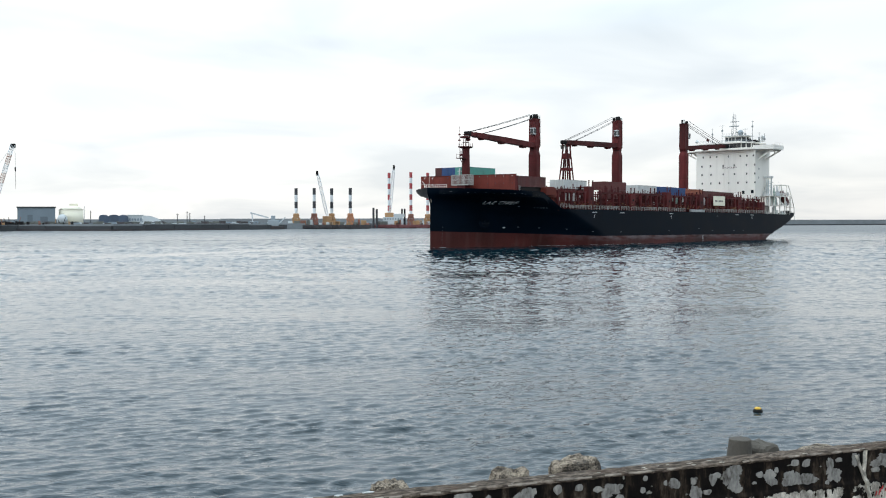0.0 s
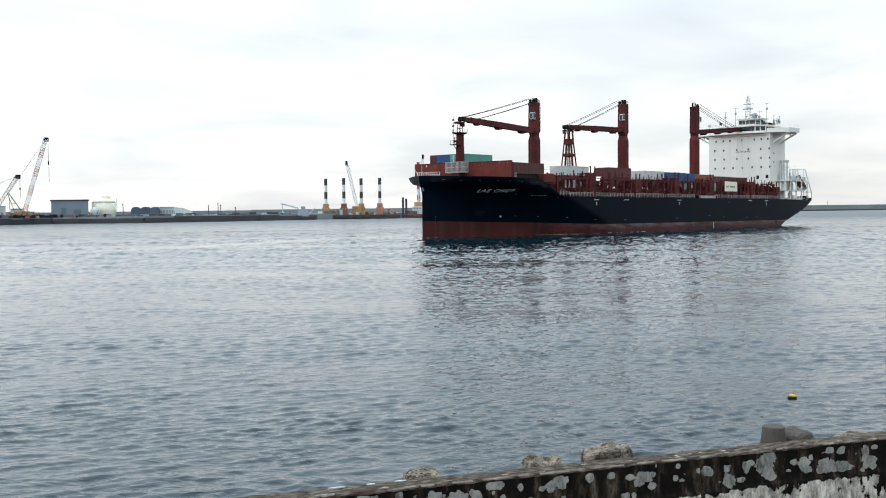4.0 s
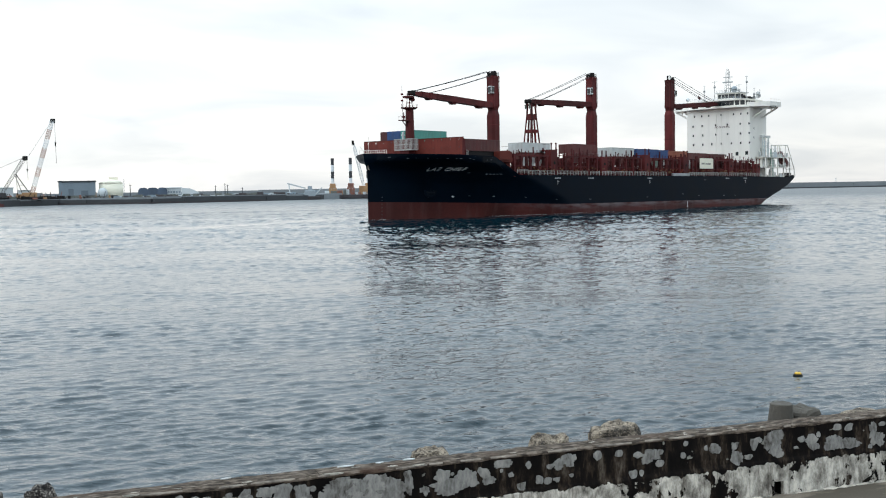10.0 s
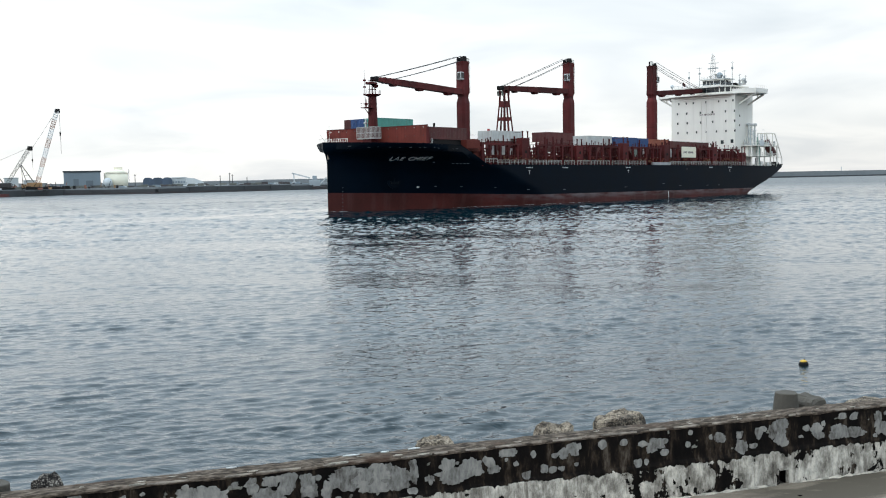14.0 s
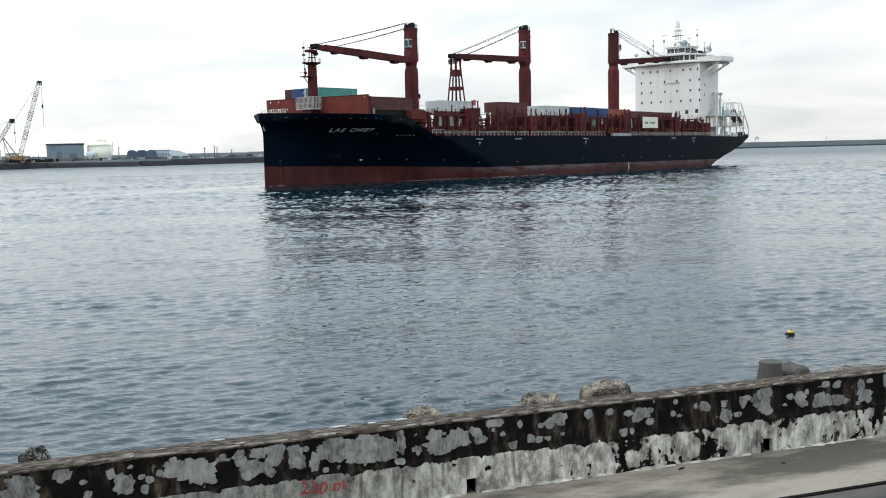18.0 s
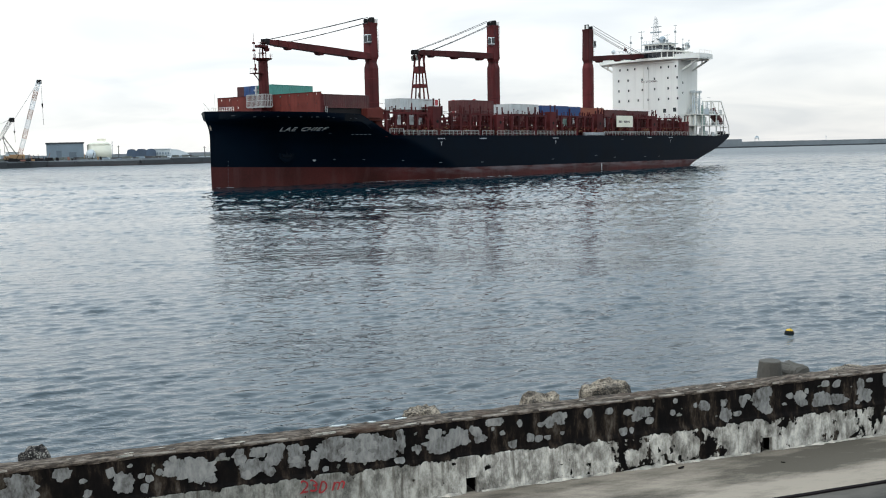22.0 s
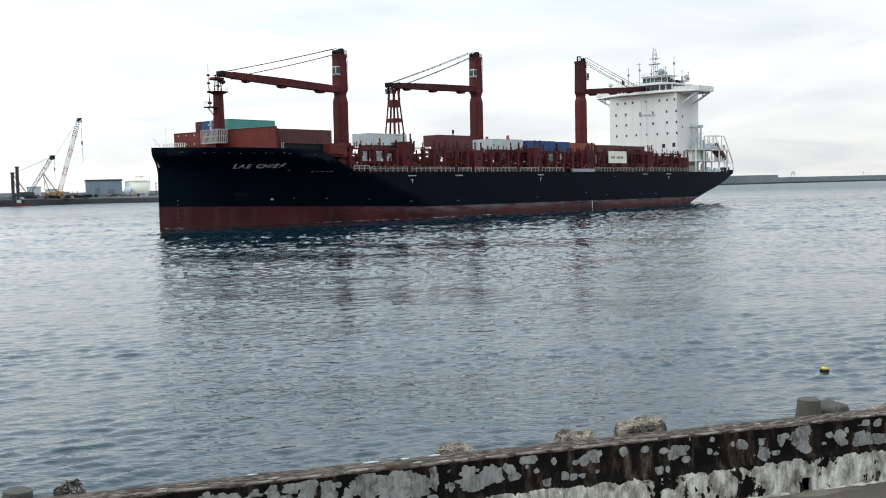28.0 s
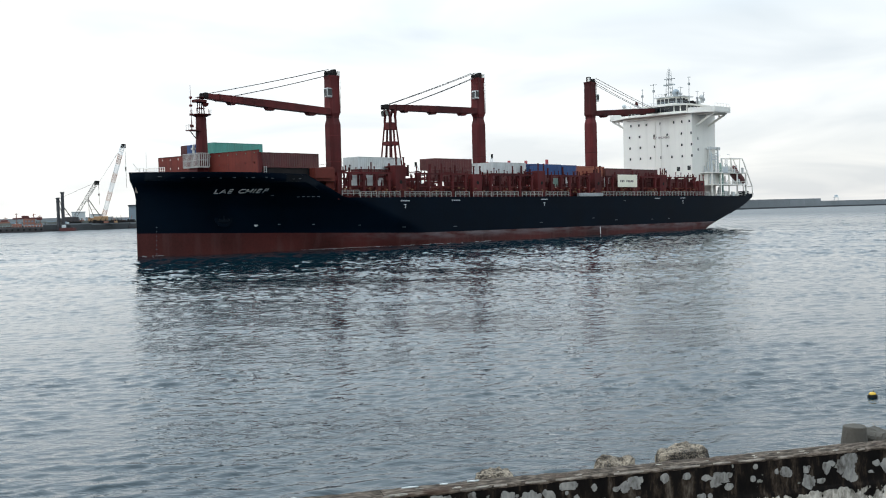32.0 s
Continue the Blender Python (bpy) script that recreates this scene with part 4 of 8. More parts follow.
    for a, e in zip(stops, stops[1:]):
        n = int((e - a - 0.3) / 0.05)
        rings = []
        for i in range(n + 1):
            x = a + 0.14 + (e - a - 0.28) * i / n
            k = max(0.0, 0.36 + 0.8 * noise.noise((x * 2.1, 4, 0)) + 0.6 * noise.noise((x * 9, 7, 0)))
            rings.append([bm.verts.new((x, y, ROAD + z)) for y, z in ((-0.030, 0.012 + 0.055 * k), (-0.040 - 0.035 * k, 0.012 + 0.035 * k), (-0.040 - 0.075 * k, 0.011), (-0.030, 0.011))])
        for r, q in zip(rings, rings[1:]):
            for i in range(4):
                bm.faces.new((r[i], r[(i + 1) % 4], q[(i + 1) % 4], q[i]))
        bm.faces.new(rings[0][::-1]); bm.faces.new(rings[-1])
    part("foot_mortar", bm, "fleck", wall, "broken whitewashed mortar along the wall's foot")
    # broken lip of pale paint along the coping's front edge
    x = -9.0
    rnd = random.Random(12)
    while x < 10.0:
        ln = rnd.uniform(0.10, 0.55)
        if noise.noise((x * 0.9, 3, 7)) > -0.12:
            n = max(3, int(ln / 0.03))
            bm = B()
            rings = []
            for i in range(n + 1):
                u = x + ln * i / n
                fat = (0.3 + 0.7 * math.sin(math.pi * i / n)) * (0.7 + 0.8 * noise.noise((u * 14, 1, 2)))
                fat = max(0.12, fat)
                y = -0.004 + 0.012 * noise.noise((u * 2.2, 0, -0.1))
                zt = TOP - 0.006 + 0.012 * noise.noise((u * 1.3, 0, 8))
                rings.append([bm.verts.new(c) for c in ((u, y - 0.008, zt - 0.016 * fat), (u, y - 0.007, zt + 0.004), (u, y + 0.016 * fat, zt + 0.014), (u, y + 0.022, zt - 0.02))])
            for a, b in zip(rings, rings[1:]):
                for i in range(4):
                    bm.faces.new((a[i], a[(i + 1) % 4], b[(i + 1) % 4], b[i]))
            bm.faces.new(rings[0][::-1]); bm.faces.new(rings[-1])
            part("paint_lip", bm, "lip", wall, "strip of pale paint along the coping's edge")
        x += ln + rnd.uniform(0.02, 0.3)
    for x0, x1 in ((-1.89, -1.67), (-1.39, -1.28), (-1.02, -0.86), (-3.35, -3.22)):
        bm = B()
        n = 9
        lo, hi = [], []
        for i in range(n + 1):
            u = x0 + (x1 - x0) * i / n
            w = 0.022 * math.sin(math.pi * (i + 0.6) / (n + 1.2)) * (1 + 0.4 * noise.noise((u * 30, 0, 2)))
            zt = TOP + 0.016 + 0.012 * noise.noise((u * 1.3, 1.25, 8))
            lo.append(bm.verts.new((u, 0.25 - w, zt))); hi.append(bm.verts.new((u, 0.25 + w, zt)))
        for i in range(n):
            bm.faces.new((lo[i], lo[i + 1], hi[i + 1], hi[i]))
        r = bmesh.ops.extrude_face_region(bm, geom=list(bm.faces))
        bmesh.ops.translate(bm, verts=[v for v in r["geom"] if isinstance(v, bmesh.types.BMVert)], vec=(0, 0, 0.012))
        part("paint_strip", bm, "c_white", wall, "strip of white paint left on the coping")
    # flecks of old white paint along the coping's front edge
    bm = B()
    runs = [(-4.4, 0.2), (-3.05, 0.14), (-2.0, 0.34), (-1.68, 0.16), (-1.2, 0.1), (-0.9, 0.2)] + [(random.uniform(-9, 12), random.uniform(0.04, 0.16)) for _ in range(45)]
    for x, w in runs:
        y = random.uniform(-0.004, 0.05) if abs(w - 0.1) > 0.08 else random.uniform(0.0, 0.2)
        h = random.uniform(0.006, 0.014)
        ring = [(x + w * 0.5 * math.cos(q * 0.785) * random.uniform(0.6, 1.1), y + h * math.sin(q * 0.785) * random.uniform(0.5, 1.3)) for q in range(8)]
        zt = TOP + 0.012 * noise.noise((x * 1.3, y * 5, 8)) + 0.012
        prism(bm, ring, zt - 0.02, zt + 0.004)
    part("coping_chip", bm, "fleck", wall, "chips of white paint left on the coping")
    build_flakes(wall)
    # pale mortar bands over a forked crack
    def band(pts, w):
        bm = B()
        row = []
        for k in range(len(pts) - 1):
            for q in range(8 if k < len(pts) - 2 else 9):
                f = q / 8
                x, z = (pts[k][i] + (pts[k + 1][i] - pts[k][i]) * f for i in (0, 1))
                y = -0.058 if z < 3.22 else -0.020
                hw_ = w / 2 * (1 + 0.3 * noise.noise((x * 9, z * 9, 1)))
                row.append([bm.verts.new((x + sx * hw_ + 0.01 * noise.noise((z * 7, sx, 2)), yy, z)) for sx, yy in ((-1, y), (1, y), (1, y + 0.05), (-1, y + 0.05))])
        for a, b in zip(row, row[1:]):
            for i in range(4):
                bm.faces.new((a[i], a[(i + 1) % 4], b[(i + 1) % 4], b[i]))
        bm.faces.new(row[0][::-1]); bm.faces.new(row[-1])
        part("crack_repair", bm, "fleck", wall, "pale mortar band over a crack")
    band(((6.95, 3.67), (6.92, 3.32), (6.97, 3.12), (7.06, 2.72)), 0.065)
    band(((6.77, 3.61), (6.83, 3.46), (6.90, 3.33)), 0.045)
    for x, z, h in ((7.13, 3.0, 0.05), (7.20, 3.02, 0.07), (7.25, 3.08, 0.04), (7.33, 3.06, 0.06)):
        bm = B(); bar(bm, (x - h * 0.3, -0.055, z - h * 0.7), (x + h * 0.2, -0.055, z + h * 0.7), 0.012, 0.014)
        part("painted_stroke", bm, "redpaint", wall, "blurred stroke of red chainage paint")
    # chainage in red paint
    me = lettering("230 m", 0.225, "redpaint", shear=0.12, thick=0.0015)
    for i, v in enumerate(me.vertices):
        v.co.z += 0.02 * math.sin(v.co.x * 15) + 0.008 * math.sin(v.co.x * 47)
        v.co.x += 0.022 * math.sin(v.co.z * 21)
    t = part("painted_number", me, "redpaint", wall, "hand-painted red chainage mark")
    t.matrix_basis = pose(-2.38, -0.056, 2.985, 0, 2, 0)
    return wall


build_wall()


# ---------------------------------------------------------------- armour blocks behind the wall
def tetrapod_mesh(mat, seed, rough):
    bm = B()
    dirs = [Vector((0, 0, 1))] + [Vector((math.cos(a) * 0.943, math.sin(a) * 0.943, -0.333)) for a in (0.4, 2.494, 4.589)]
    for d in dirs:
        q = d.to_track_quat("Z", "Y").to_matrix()
        prof = [(0.29, -0.05), (0.272, 0.25), (0.236, 0.6), (0.192, 0.95), (0.178, 1.088), (0.168, 1.10)]
        rings = [[bm.verts.new(q @ Vector((r * math.cos(2 * math.pi * i / 18), r * math.sin(2 * math.pi * i / 18), z))) for i in range(18)] for r, z in prof]
        for a, b in zip(rings, rings[1:]):
            for i in range(18):
                bm.faces.new((a[i], a[(i + 1) % 18], b[(i + 1) % 18], b[i]))
        bm.faces.new(rings[-1]); bm.faces.new(rings[0][::-1])
    for v in bm.verts:
        v.co += Vector((1, 1, 1)) * 0 + v.co.normalized() * rough * (noise.noise(v.co * 5 + Vector((seed, 0, 0))) + 0.5 * noise.noise(v.co * 13))
    return finish(bm, "tetrapod", mat)


def worn_block_mesh(seed, rx, ry, high, lump=1.0, mat="shell", square=0.6):
    """Weathered block end: a lumpy upright mass, pitted all over."""
    bm = B()
    prof = [(1.3, 0.0), (1.25, 0.25), (1.18, 0.5), (1.1, 0.7), (1.04, 0.8), (1.01, 0.87), (1.0, 0.92), (0.98, 0.95), (0.93, 0.972), (0.80, 0.986), (0.55, 0.995), (0.25, 1.0)]
    n = 40
    def edge(v):
        return math.copysign(abs(v) ** square, v)
    rings = [[bm.verts.new((rx * r * edge(math.cos(2 * math.pi * i / n)), ry * r * edge(math.sin(2 * math.pi * i / n)), high * z)) for i in range(n)] for r, z in prof]
    for a, e in zip(rings, rings[1:]):
        for i in range(n):
            bm.faces.new((a[i], a[(i + 1) % n], e[(i + 1) % n], e[i]))
    bm.faces.new(rings[0][::-1]); bm.faces.new(rings[-1])
    for v in bm.verts:
        q = v.co * 3.2 + Vector((seed * 7.7, 0, 0))
        v.co += Vector((v.co.x, v.co.y, 0.25)).normalized() * (lump * (0.10 * noise.noise(q) + 0.06 * noise.noise(q * 3.1)) + 0.025 * noise.noise(q * 8))
    return finish(bm, "armour_block", mat)


def build_tetrapods():
    smooth = tetrapod_mesh("block", 1, 0.012)
    # upright ones: along, out from the wall, tip height, lean, turn
    for u, v, tip, lean, turn in ((5.84, 1.62, 3.625, 1, 15), (-6.15, 1.60, 3.48, 4, 80)):
        ob = new("tetrapod", smooth)
        ob.matrix_basis = QUAY @ pose(u, v, tip - 1.10) @ pose(0, 0, 0, lean, 0, turn)
        tagged(ob, "upright grey concrete tetrapod behind the sea wall", "armour block", "tetrapods behind the sea wall")
    for k, (u, v, tip, rx, ry) in enumerate(((-0.20, 1.62, 3.48, 0.27, 0.22), (1.70, 1.62, 3.50, 0.28, 0.22), (2.80, 1.66, 3.57, 0.36, 0.28), (6.40, 1.80, 3.49, 0.25, 0.26), (7.46, 1.62, 3.375, 0.36, 0.26), (-5.46, 1.62, 3.44, 0.17, 0.18))):
        ob = new("armour_block", worn_block_mesh(k + 1, rx, ry, tip - 1.25, 0.35 if k in (3, 4) else 1.3 if k == 5 else 1.0, "mussel" if k == 5 else "block" if k == 3 else "shell", 0.34 if k in (3, 4) else 0.6))
        ob.matrix_basis = QUAY @ pose(u, v, 1.25, 0, 0, 4 * k)
        tagged(ob, "weathered barnacled concrete armour block behind the sea wall", "armour block", "armour blocks behind the sea wall")
    # the mound that they lie on
    bm = B()
    prof = [(0.37, 1.2), (1.2, 1.45), (2.6, 1.3), (5.0, 0.1), (9.0, -2.0), (9.0, -4.0), (0.37, -4.0)]
    n = 40
    rings = [[bm.verts.new((-45 + 90 * i / n, y, z + (0.15 * noise.noise((i * 1.3, y, z)) if 0 < y < 8 else 0))) for y, z in prof] for i in range(n + 1)]
    for a, b in zip(rings, rings[1:]):
        for i in range(len(prof)):
            bm.faces.new((a[i], a[(i + 1) % len(prof)], b[(i + 1) % len(prof)], b[i]))
    bm.faces.new(rings[0][::-1]); bm.faces.new(rings[-1])
    ob = part("rubble_mound", bm, "rubble", None)
    ob.matrix_basis = QUAY
    tagged(ob, "dark rubble mound at the foot of the sea wall", "rubble", kind="structure")


build_tetrapods()


# ---------------------------------------------------------------- marker buoy
def build_buoy():
    b = thing("buoy", "small black float with a yellow cap", "buoy", at=pose(11.88, 39.25, -0.21))
    bm = B()
    lathe(bm, [(0.11, -0.14), (0.165, -0.09), (0.18, 0.0), (0.178, 0.06), (0.14, 0.12)], 18)
    part("float_body", bm, "rubber", b, "black rubber float", True)
    bm = B()
    lathe(bm, [(0.135, 0.119), (0.13, 0.14), (0.11, 0.17), (0.075, 0.19), (0.03, 0.195)], 18)
    part("cap", bm, "yellow", b, "faded yellow cap", True)
    bm = B()
    rod(bm, (0.03, 0, 0.19), (0.06, 0.02, 0.235), 0.015)
    part("eye", bm, "rubber", b)
    return b


buoy = build_buoy()


# ---------------------------------------------------------------- container ship (x ahead from the stem, y to port, z up from the water)
HALF = 17.0


def mix(x, table):
    """Straight-line lookup in a short table of (x, y)."""
    if x <= table[0][0]:
        return table[0][1]
    for (a, p), (b, q) in zip(table, table[1:]):
        if x <= b:
            return p + (q - p) * (x - a) / (b - a)
    return table[-1][1]


def deck_z(s):
    return mix(s, [(-1, 16.1), (8, 15.75), (27.6, 15.3), (37.5, 10.75), (170, 10.6), (192, 10.4), (197, 10.45), (198.5, 11.0), (206, 11.2)])


def boot_z(s):
    return mix(s, [(0, 4.5), (25, 3.9), (58, 2.95), (150, 2.9), (205, 2.9)])


def keel_z(s):
    return mix(s, [(0, -8), (160, -8), (172, -2.2), (178, 0.4), (186, 2.6), (194, 4.7), (200, 6.7), (203.6, 8.4), (205.4, 10.0)])


def half(s, z):
    """Half breadth of the hull: sharp at the water, wide and blunt at the forecastle deck."""
    start = mix(z, [(11.4, 0.0), (12.8, -0.3), (14.5, -1.1), (16.1, -1.2)])
    length = mix(z, [(-8, 70), (0, 64), (4, 58), (9, 45), (12.8, 31.5), (14.5, 20.5), (16.1, 19)])
    power = mix(z, [(0, 1.28), (9, 1.32), (12.0, 1.42), (13.6, 1.75), (14.5, 2.15), (16.1, 2.25)])
    q = min(1.0, max(0.0, (s - start) / (length - start)))
    h = HALF * (1 - (1 - q) ** power)
    if s > 150:
        over = max(0.0, z - keel_z(s))
        h *= min(1.0, (over / 1.7) ** 0.35 if s > 165 else 1.0) * (1 - 0.05 * max(0, (s - 175) / 30) ** 2)
    return max(h, 0.12)


def hull_point(s, z, side=1, out=0.0):
    d = 0.05
    w = half(s, z)
    t1 = Vector((-2 * d, half(s + d, z) - half(s - d, z), 0))
    t2 = Vector((0, half(s, z + d) - half(s, z - d), 2 * d))
    nrm = t2.cross(t1).normalized()
    if nrm.y < 0:
        nrm = -nrm
    p = Vector((-s, w, z)) + nrm * out
    return Vector((p.x, side * p.y, p.z)), Vector((nrm.x, side * nrm.y, nrm.z))


SHIP = thing("container_ship", "navy and red geared container ship with white bridge house, under way", "ship")


def build_hull():
    st = [0.0, 0.15, 0.4, 0.8, 1.3] + spread(2, 20, 24) + spread(21, 70, 49) + spread(75, 165, 18) + spread(167, 200, 22) + [201.5, 202.8, 203.6, 204.4, 205.0, 205.4]
    bm = B()
    grids = {}
    # each station follows the raked stem at its height
    def ss(s, z):
        rake = mix(z, [(11.4, 0.0), (12.8, -0.3), (14.5, -1.1), (16.1, -1.2)])
        return s + rake * max(0.0, 1 - s / 14)
    for name, mat, lv in (("boot_topping", "boot", lambda s: [keel_z(s) + (max(boot_z(s), keel_z(s) + 0.02) - keel_z(s)) * k / 7 for k in range(8)]),
                          ("hull_side", "hull", lambda s: [max(boot_z(s), keel_z(s) + 0.02) + (deck_z(s) - max(boot_z(s), keel_z(s) + 0.02)) * k / 16 for k in range(17)])):
        bm = B()
        keep = {}
        for side in (1, -1):
            grid = []
            for s in st:
                row = []
                for z in lv(s):
                    s2 = ss(s, z)
                    row.append(bm.verts.new((-s2, side * (half(s2, z) if s > 0 else 0.1), z)))
                grid.append(row)
            for a, b in zip(grid, grid[1:]):
                for i in range(len(a) - 1):
                    bm.faces.new((a[i], b[i], b[i + 1], a[i + 1]))
            keep[side] = grid
        for e in (0, -1):
            p, q = keep[1][e], keep[-1][e]
            for i in range(len(p) - 1):
                bm.faces.new((p[i], p[i + 1], q[i + 1], q[i]))
        part(name, bm, mat, SHIP, "red antifouling below the load line" if mat == "boot" else "navy blue painted hull sides", True)
    # decks
    bm = B()
    def deck(stn, z, inset=0.25):
        rows = [[bm.verts.new((-s, k * (half(s, min(deck_z(s), z)) - inset), z)) for k in (1, -1)] for s in stn]
        for a, b in zip(rows, rows[1:]):
            bm.faces.new((a[0], b[0], b[1], a[1]))
    deck([0.6, 2, 4, 7, 10, 14, 19, 25, 30, 34.5], 14.6)
    deck([34.5] + spread(38, 200, 20) + [204.4], 10.35)
    bm.faces.new([bm.verts.new(c) for c in ((-34.5, 14.8, 10.3), (-34.5, -14.8, 10.3), (-34.5, -14.8, 14.6), (-34.5, 14.8, 14.6))])
    part("deck", bm, "red", SHIP, "brown-red painted steel deck")
    # inner side of the forecastle bulwark and its rail
    bm = B()
    for side in (1, -1):
        rows = []
        for s in [0.0, 0.4, 1, 2, 3.5, 5, 7, 10, 14, 18, 23, 27.6, 31, 34.5]:
            zt = deck_z(s)
            s2 = ss(s, zt)
            w = half(s2, zt)
            rows.append([bm.verts.new((-s2, side * max(0, w + o), z)) for o, z in ((0.06, zt - 0.10), (0.06, zt + 0.06), (-0.30, zt + 0.06), (-0.30, zt - 0.1))])
        for a, b in zip(rows, rows[1:]):
            for i in range(4):
                bm.faces.new((a[i], b[i], b[(i + 1) % 4], a[(i + 1) % 4]))
    part("bulwark_rail", bm, "hull", SHIP)
    # bulwark plating above the knuckle, leaning inboard, slightly greyer than the hull
    for side in (1, -1):
        bm = B()
        rows = []
        for s in [0.5, 1, 2, 3.5, 5, 7, 10, 14, 18, 23, 27.6, 29, 31]:
            zt = deck_z(s)
            row = []
            for dz, off in ((1.55, 0.0), (1.5, 0.07), (0.1, 0.04)):
                p, nrm = hull_point(s, zt - dz, 1, off)
                row.append(bm.verts.new((p.x, side * p.y, p.z)))
            rows.append(row)
        for a, b in zip(rows, rows[1:]):
            for i in range(2):
                bm.faces.new((a[i], b[i], b[i + 1], a[i + 1]))
        part("bulwark", bm, "bulwark", SHIP, "slightly greyer navy bulwark plating with paler streaks")
    # frames of the bulwark, seen as a row of pale fittings under the rail
    bm = B()
    box(bm, -0.42, 0.42, -0.05, 0.05, -0.06, 0.06, 0.03)
    lead = None
    fit = random.Random(23)
    for s in (2.2, 5.0, 6.3, 8.4, 10.2, 12.3, 14.4, 15.6, 18.2, 19.5, 24.5, 26.0):
        p, nrm = hull_point(s, deck_z(s) - 0.95 + fit.uniform(-0.12, 0.12), 1, 0.10)
        ang = math.degrees(math.atan2(nrm.y, nrm.x)) - 90
        m = pose(p.x, p.y, p.z, 0, 0, ang) @ Matrix.Diagonal((fit.uniform(0.35, 1.0), 1, fit.uniform(0.7, 1.5), 1))
        if lead is None:
            lead = part("fairlead", bm, "rail_dark", SHIP, "worn steel fairlead in the bulwark")
            lead.matrix_basis = m
        else:
            again(lead, m)
    # name on both bows is seen on the port one only
    s = 12.1
    for ch in "LAE CHIEF":
        wide = {"L": 0.95, "A": 1.2, "E": 1.05, " ": 0.62, "C": 1.15, "H": 1.2, "I": 0.55, "F": 1.0}[ch]
        step = 0.78 * wide
        p = hull_point(s + step / 2, 11.95)[0]
        q = hull_point(s + step / 2, 13.45)[0]
        e0, e1 = hull_point(s, 12.7)[0], hull_point(s + step, 12.7)[0]
        along = (e1 - e0).normalized()
        step *= wide * 1.2 / (e1 - e0).length
        up = (q - p).normalized()
        nrm = up.cross(along).normalized()
        if nrm.y < 0:
            nrm = -nrm
        up = nrm.cross(along) if nrm.cross(along).z > 0 else along.cross(nrm)
        if ch != " ":
            at = p - along * wide * 0.5 + nrm * 0.13
            m = Matrix(((along.x, -nrm.x, up.x, at.x), (along.y, -nrm.y, up.y, at.y), (along.z, -nrm.z, up.z, at.z), (0, 0, 0, 1))) @ Matrix.Diagonal((1, 1, 1.2, 1))
            o = part("name_letter", lettering(ch, 1.95, "letter", shear=0.38, thick=0.05), "letter", SHIP, "white painted letter of the ship's name")
            o.matrix_basis = m
        s += step
    # tug marks with a bar above them, draught marks and small fittings on the side
    tee = lettering("T", 1.25, "letter", thick=0.012)
    bm = B()
    for k in range(5):
        box(bm, -1.3 + 0.54 * k, -0.9 + 0.54 * k, -0.02, 0.02, -0.13, 0.13, 0.01)
    bar_me = finish(bm, "tug_bar", "tug_paint")
    bm = B(); box(bm, -0.55, 0.55, -0.02, 0.02, -0.07, 0.07, 0.01)
    dash = finish(bm, "side_dash", "mark")
    def mark(kind, me, s, z, dx=0.0):
        o = part(kind, me, "letter", SHIP, "white paint mark on the hull side")
        o.matrix_basis = pose(-s + dx, half(s, z) + 0.035, z, 0, 0, 180)
    for s in (53.9, 100.4, 162.4):
        mark("tug_mark", tee, s, 8.35, 0.4)
    for s in (53.9, 69.5, 100.4, 149.5, 162.4):
        mark("tug_bar", bar_me, s, 9.95)
    for s, z in ((53.9, 4.3), (69.0, 4.1), (99.0, 4.3), (130, 4.3), (147, 4.2), (155, 4.2), (120, 5.0), (134.0, 9.4)):
        mark("side_dash", dash, s, z)
    for s, z in ((26, 5.6), (33, 5.4), (43, 5.0), (27.6, 11.0), (28.6, 11.0), (29.6, 11.0), (30.6, 11.0), (31.6, 11.0), (22.6, 11.35)):
        p, nrm = hull_point(s, z, 1, 0.04)
        o = part("side_dash", dash, "letter", SHIP)
        o.matrix_basis = pose(p.x, p.y, p.z, 0, 0, math.degrees(math.atan2(nrm.y, nrm.x)) - 90) @ Matrix.Diagonal((0.55, 1, 1, 1))
    bm = B(); box(bm, -0.14, 0.14, -0.02, 0.02, -0.95, 0.95)
    dm = finish(bm, "load_mark", "letter")
    mark("load_mark", dm, 122.9, 1.75)
    bm = B(); box(bm, -0.10, 0.10, -0.02, 0.02, -0.08, 0.08)
    dm = finish(bm, "draught_mark", "mark")
    for k in range(7):
        p, nrm = hull_point(3.4, 0.5 + 0.85 * k, 1, 0.03)
        o = part("draught_mark", dm, "letter", SHIP)
        o.matrix_basis = pose(p.x, p.y, p.z, 0, 0, math.degrees(math.atan2(nrm.y, nrm.x)) - 90)
    # thruster sign: a small cross-shaped mark
    p, nrm = hull_point(21.5, 5.5, 1, 0.04)
    bm = B(); prism(bm, [(0, -0.3), (0.45, 0), (0, 0.3), (-0.45, 0)], -0.02, 0.02)
    bmesh.ops.rotate(bm, verts=bm.verts, matrix=Matrix.Rotation(radians(90), 3, "X"))
    o = part("thruster_mark", bm, "tug_paint", SHIP)
    o.matrix_basis = pose(p.x, p.y, p.z, 0, 0, math.degrees(math.atan2(nrm.y, nrm.x)) - 90)
    # anchor in its pocket
    p, nrm = hull_point(15.2, 7.0, 1, 0.0)
    m = pose(p.x, p.y, p.z, 0, 0, math.degrees(math.atan2(nrm.y, nrm.x)) - 90)
    bm = B(); lathe(bm, [(1.75, -0.05), (1.75, 0.04), (1.25, 0.06), (1.2, 0.0)], 20)
    bmesh.ops.rotate(bm, verts=bm.verts, matrix=Matrix.Rotation(radians(-90), 3, "X"))
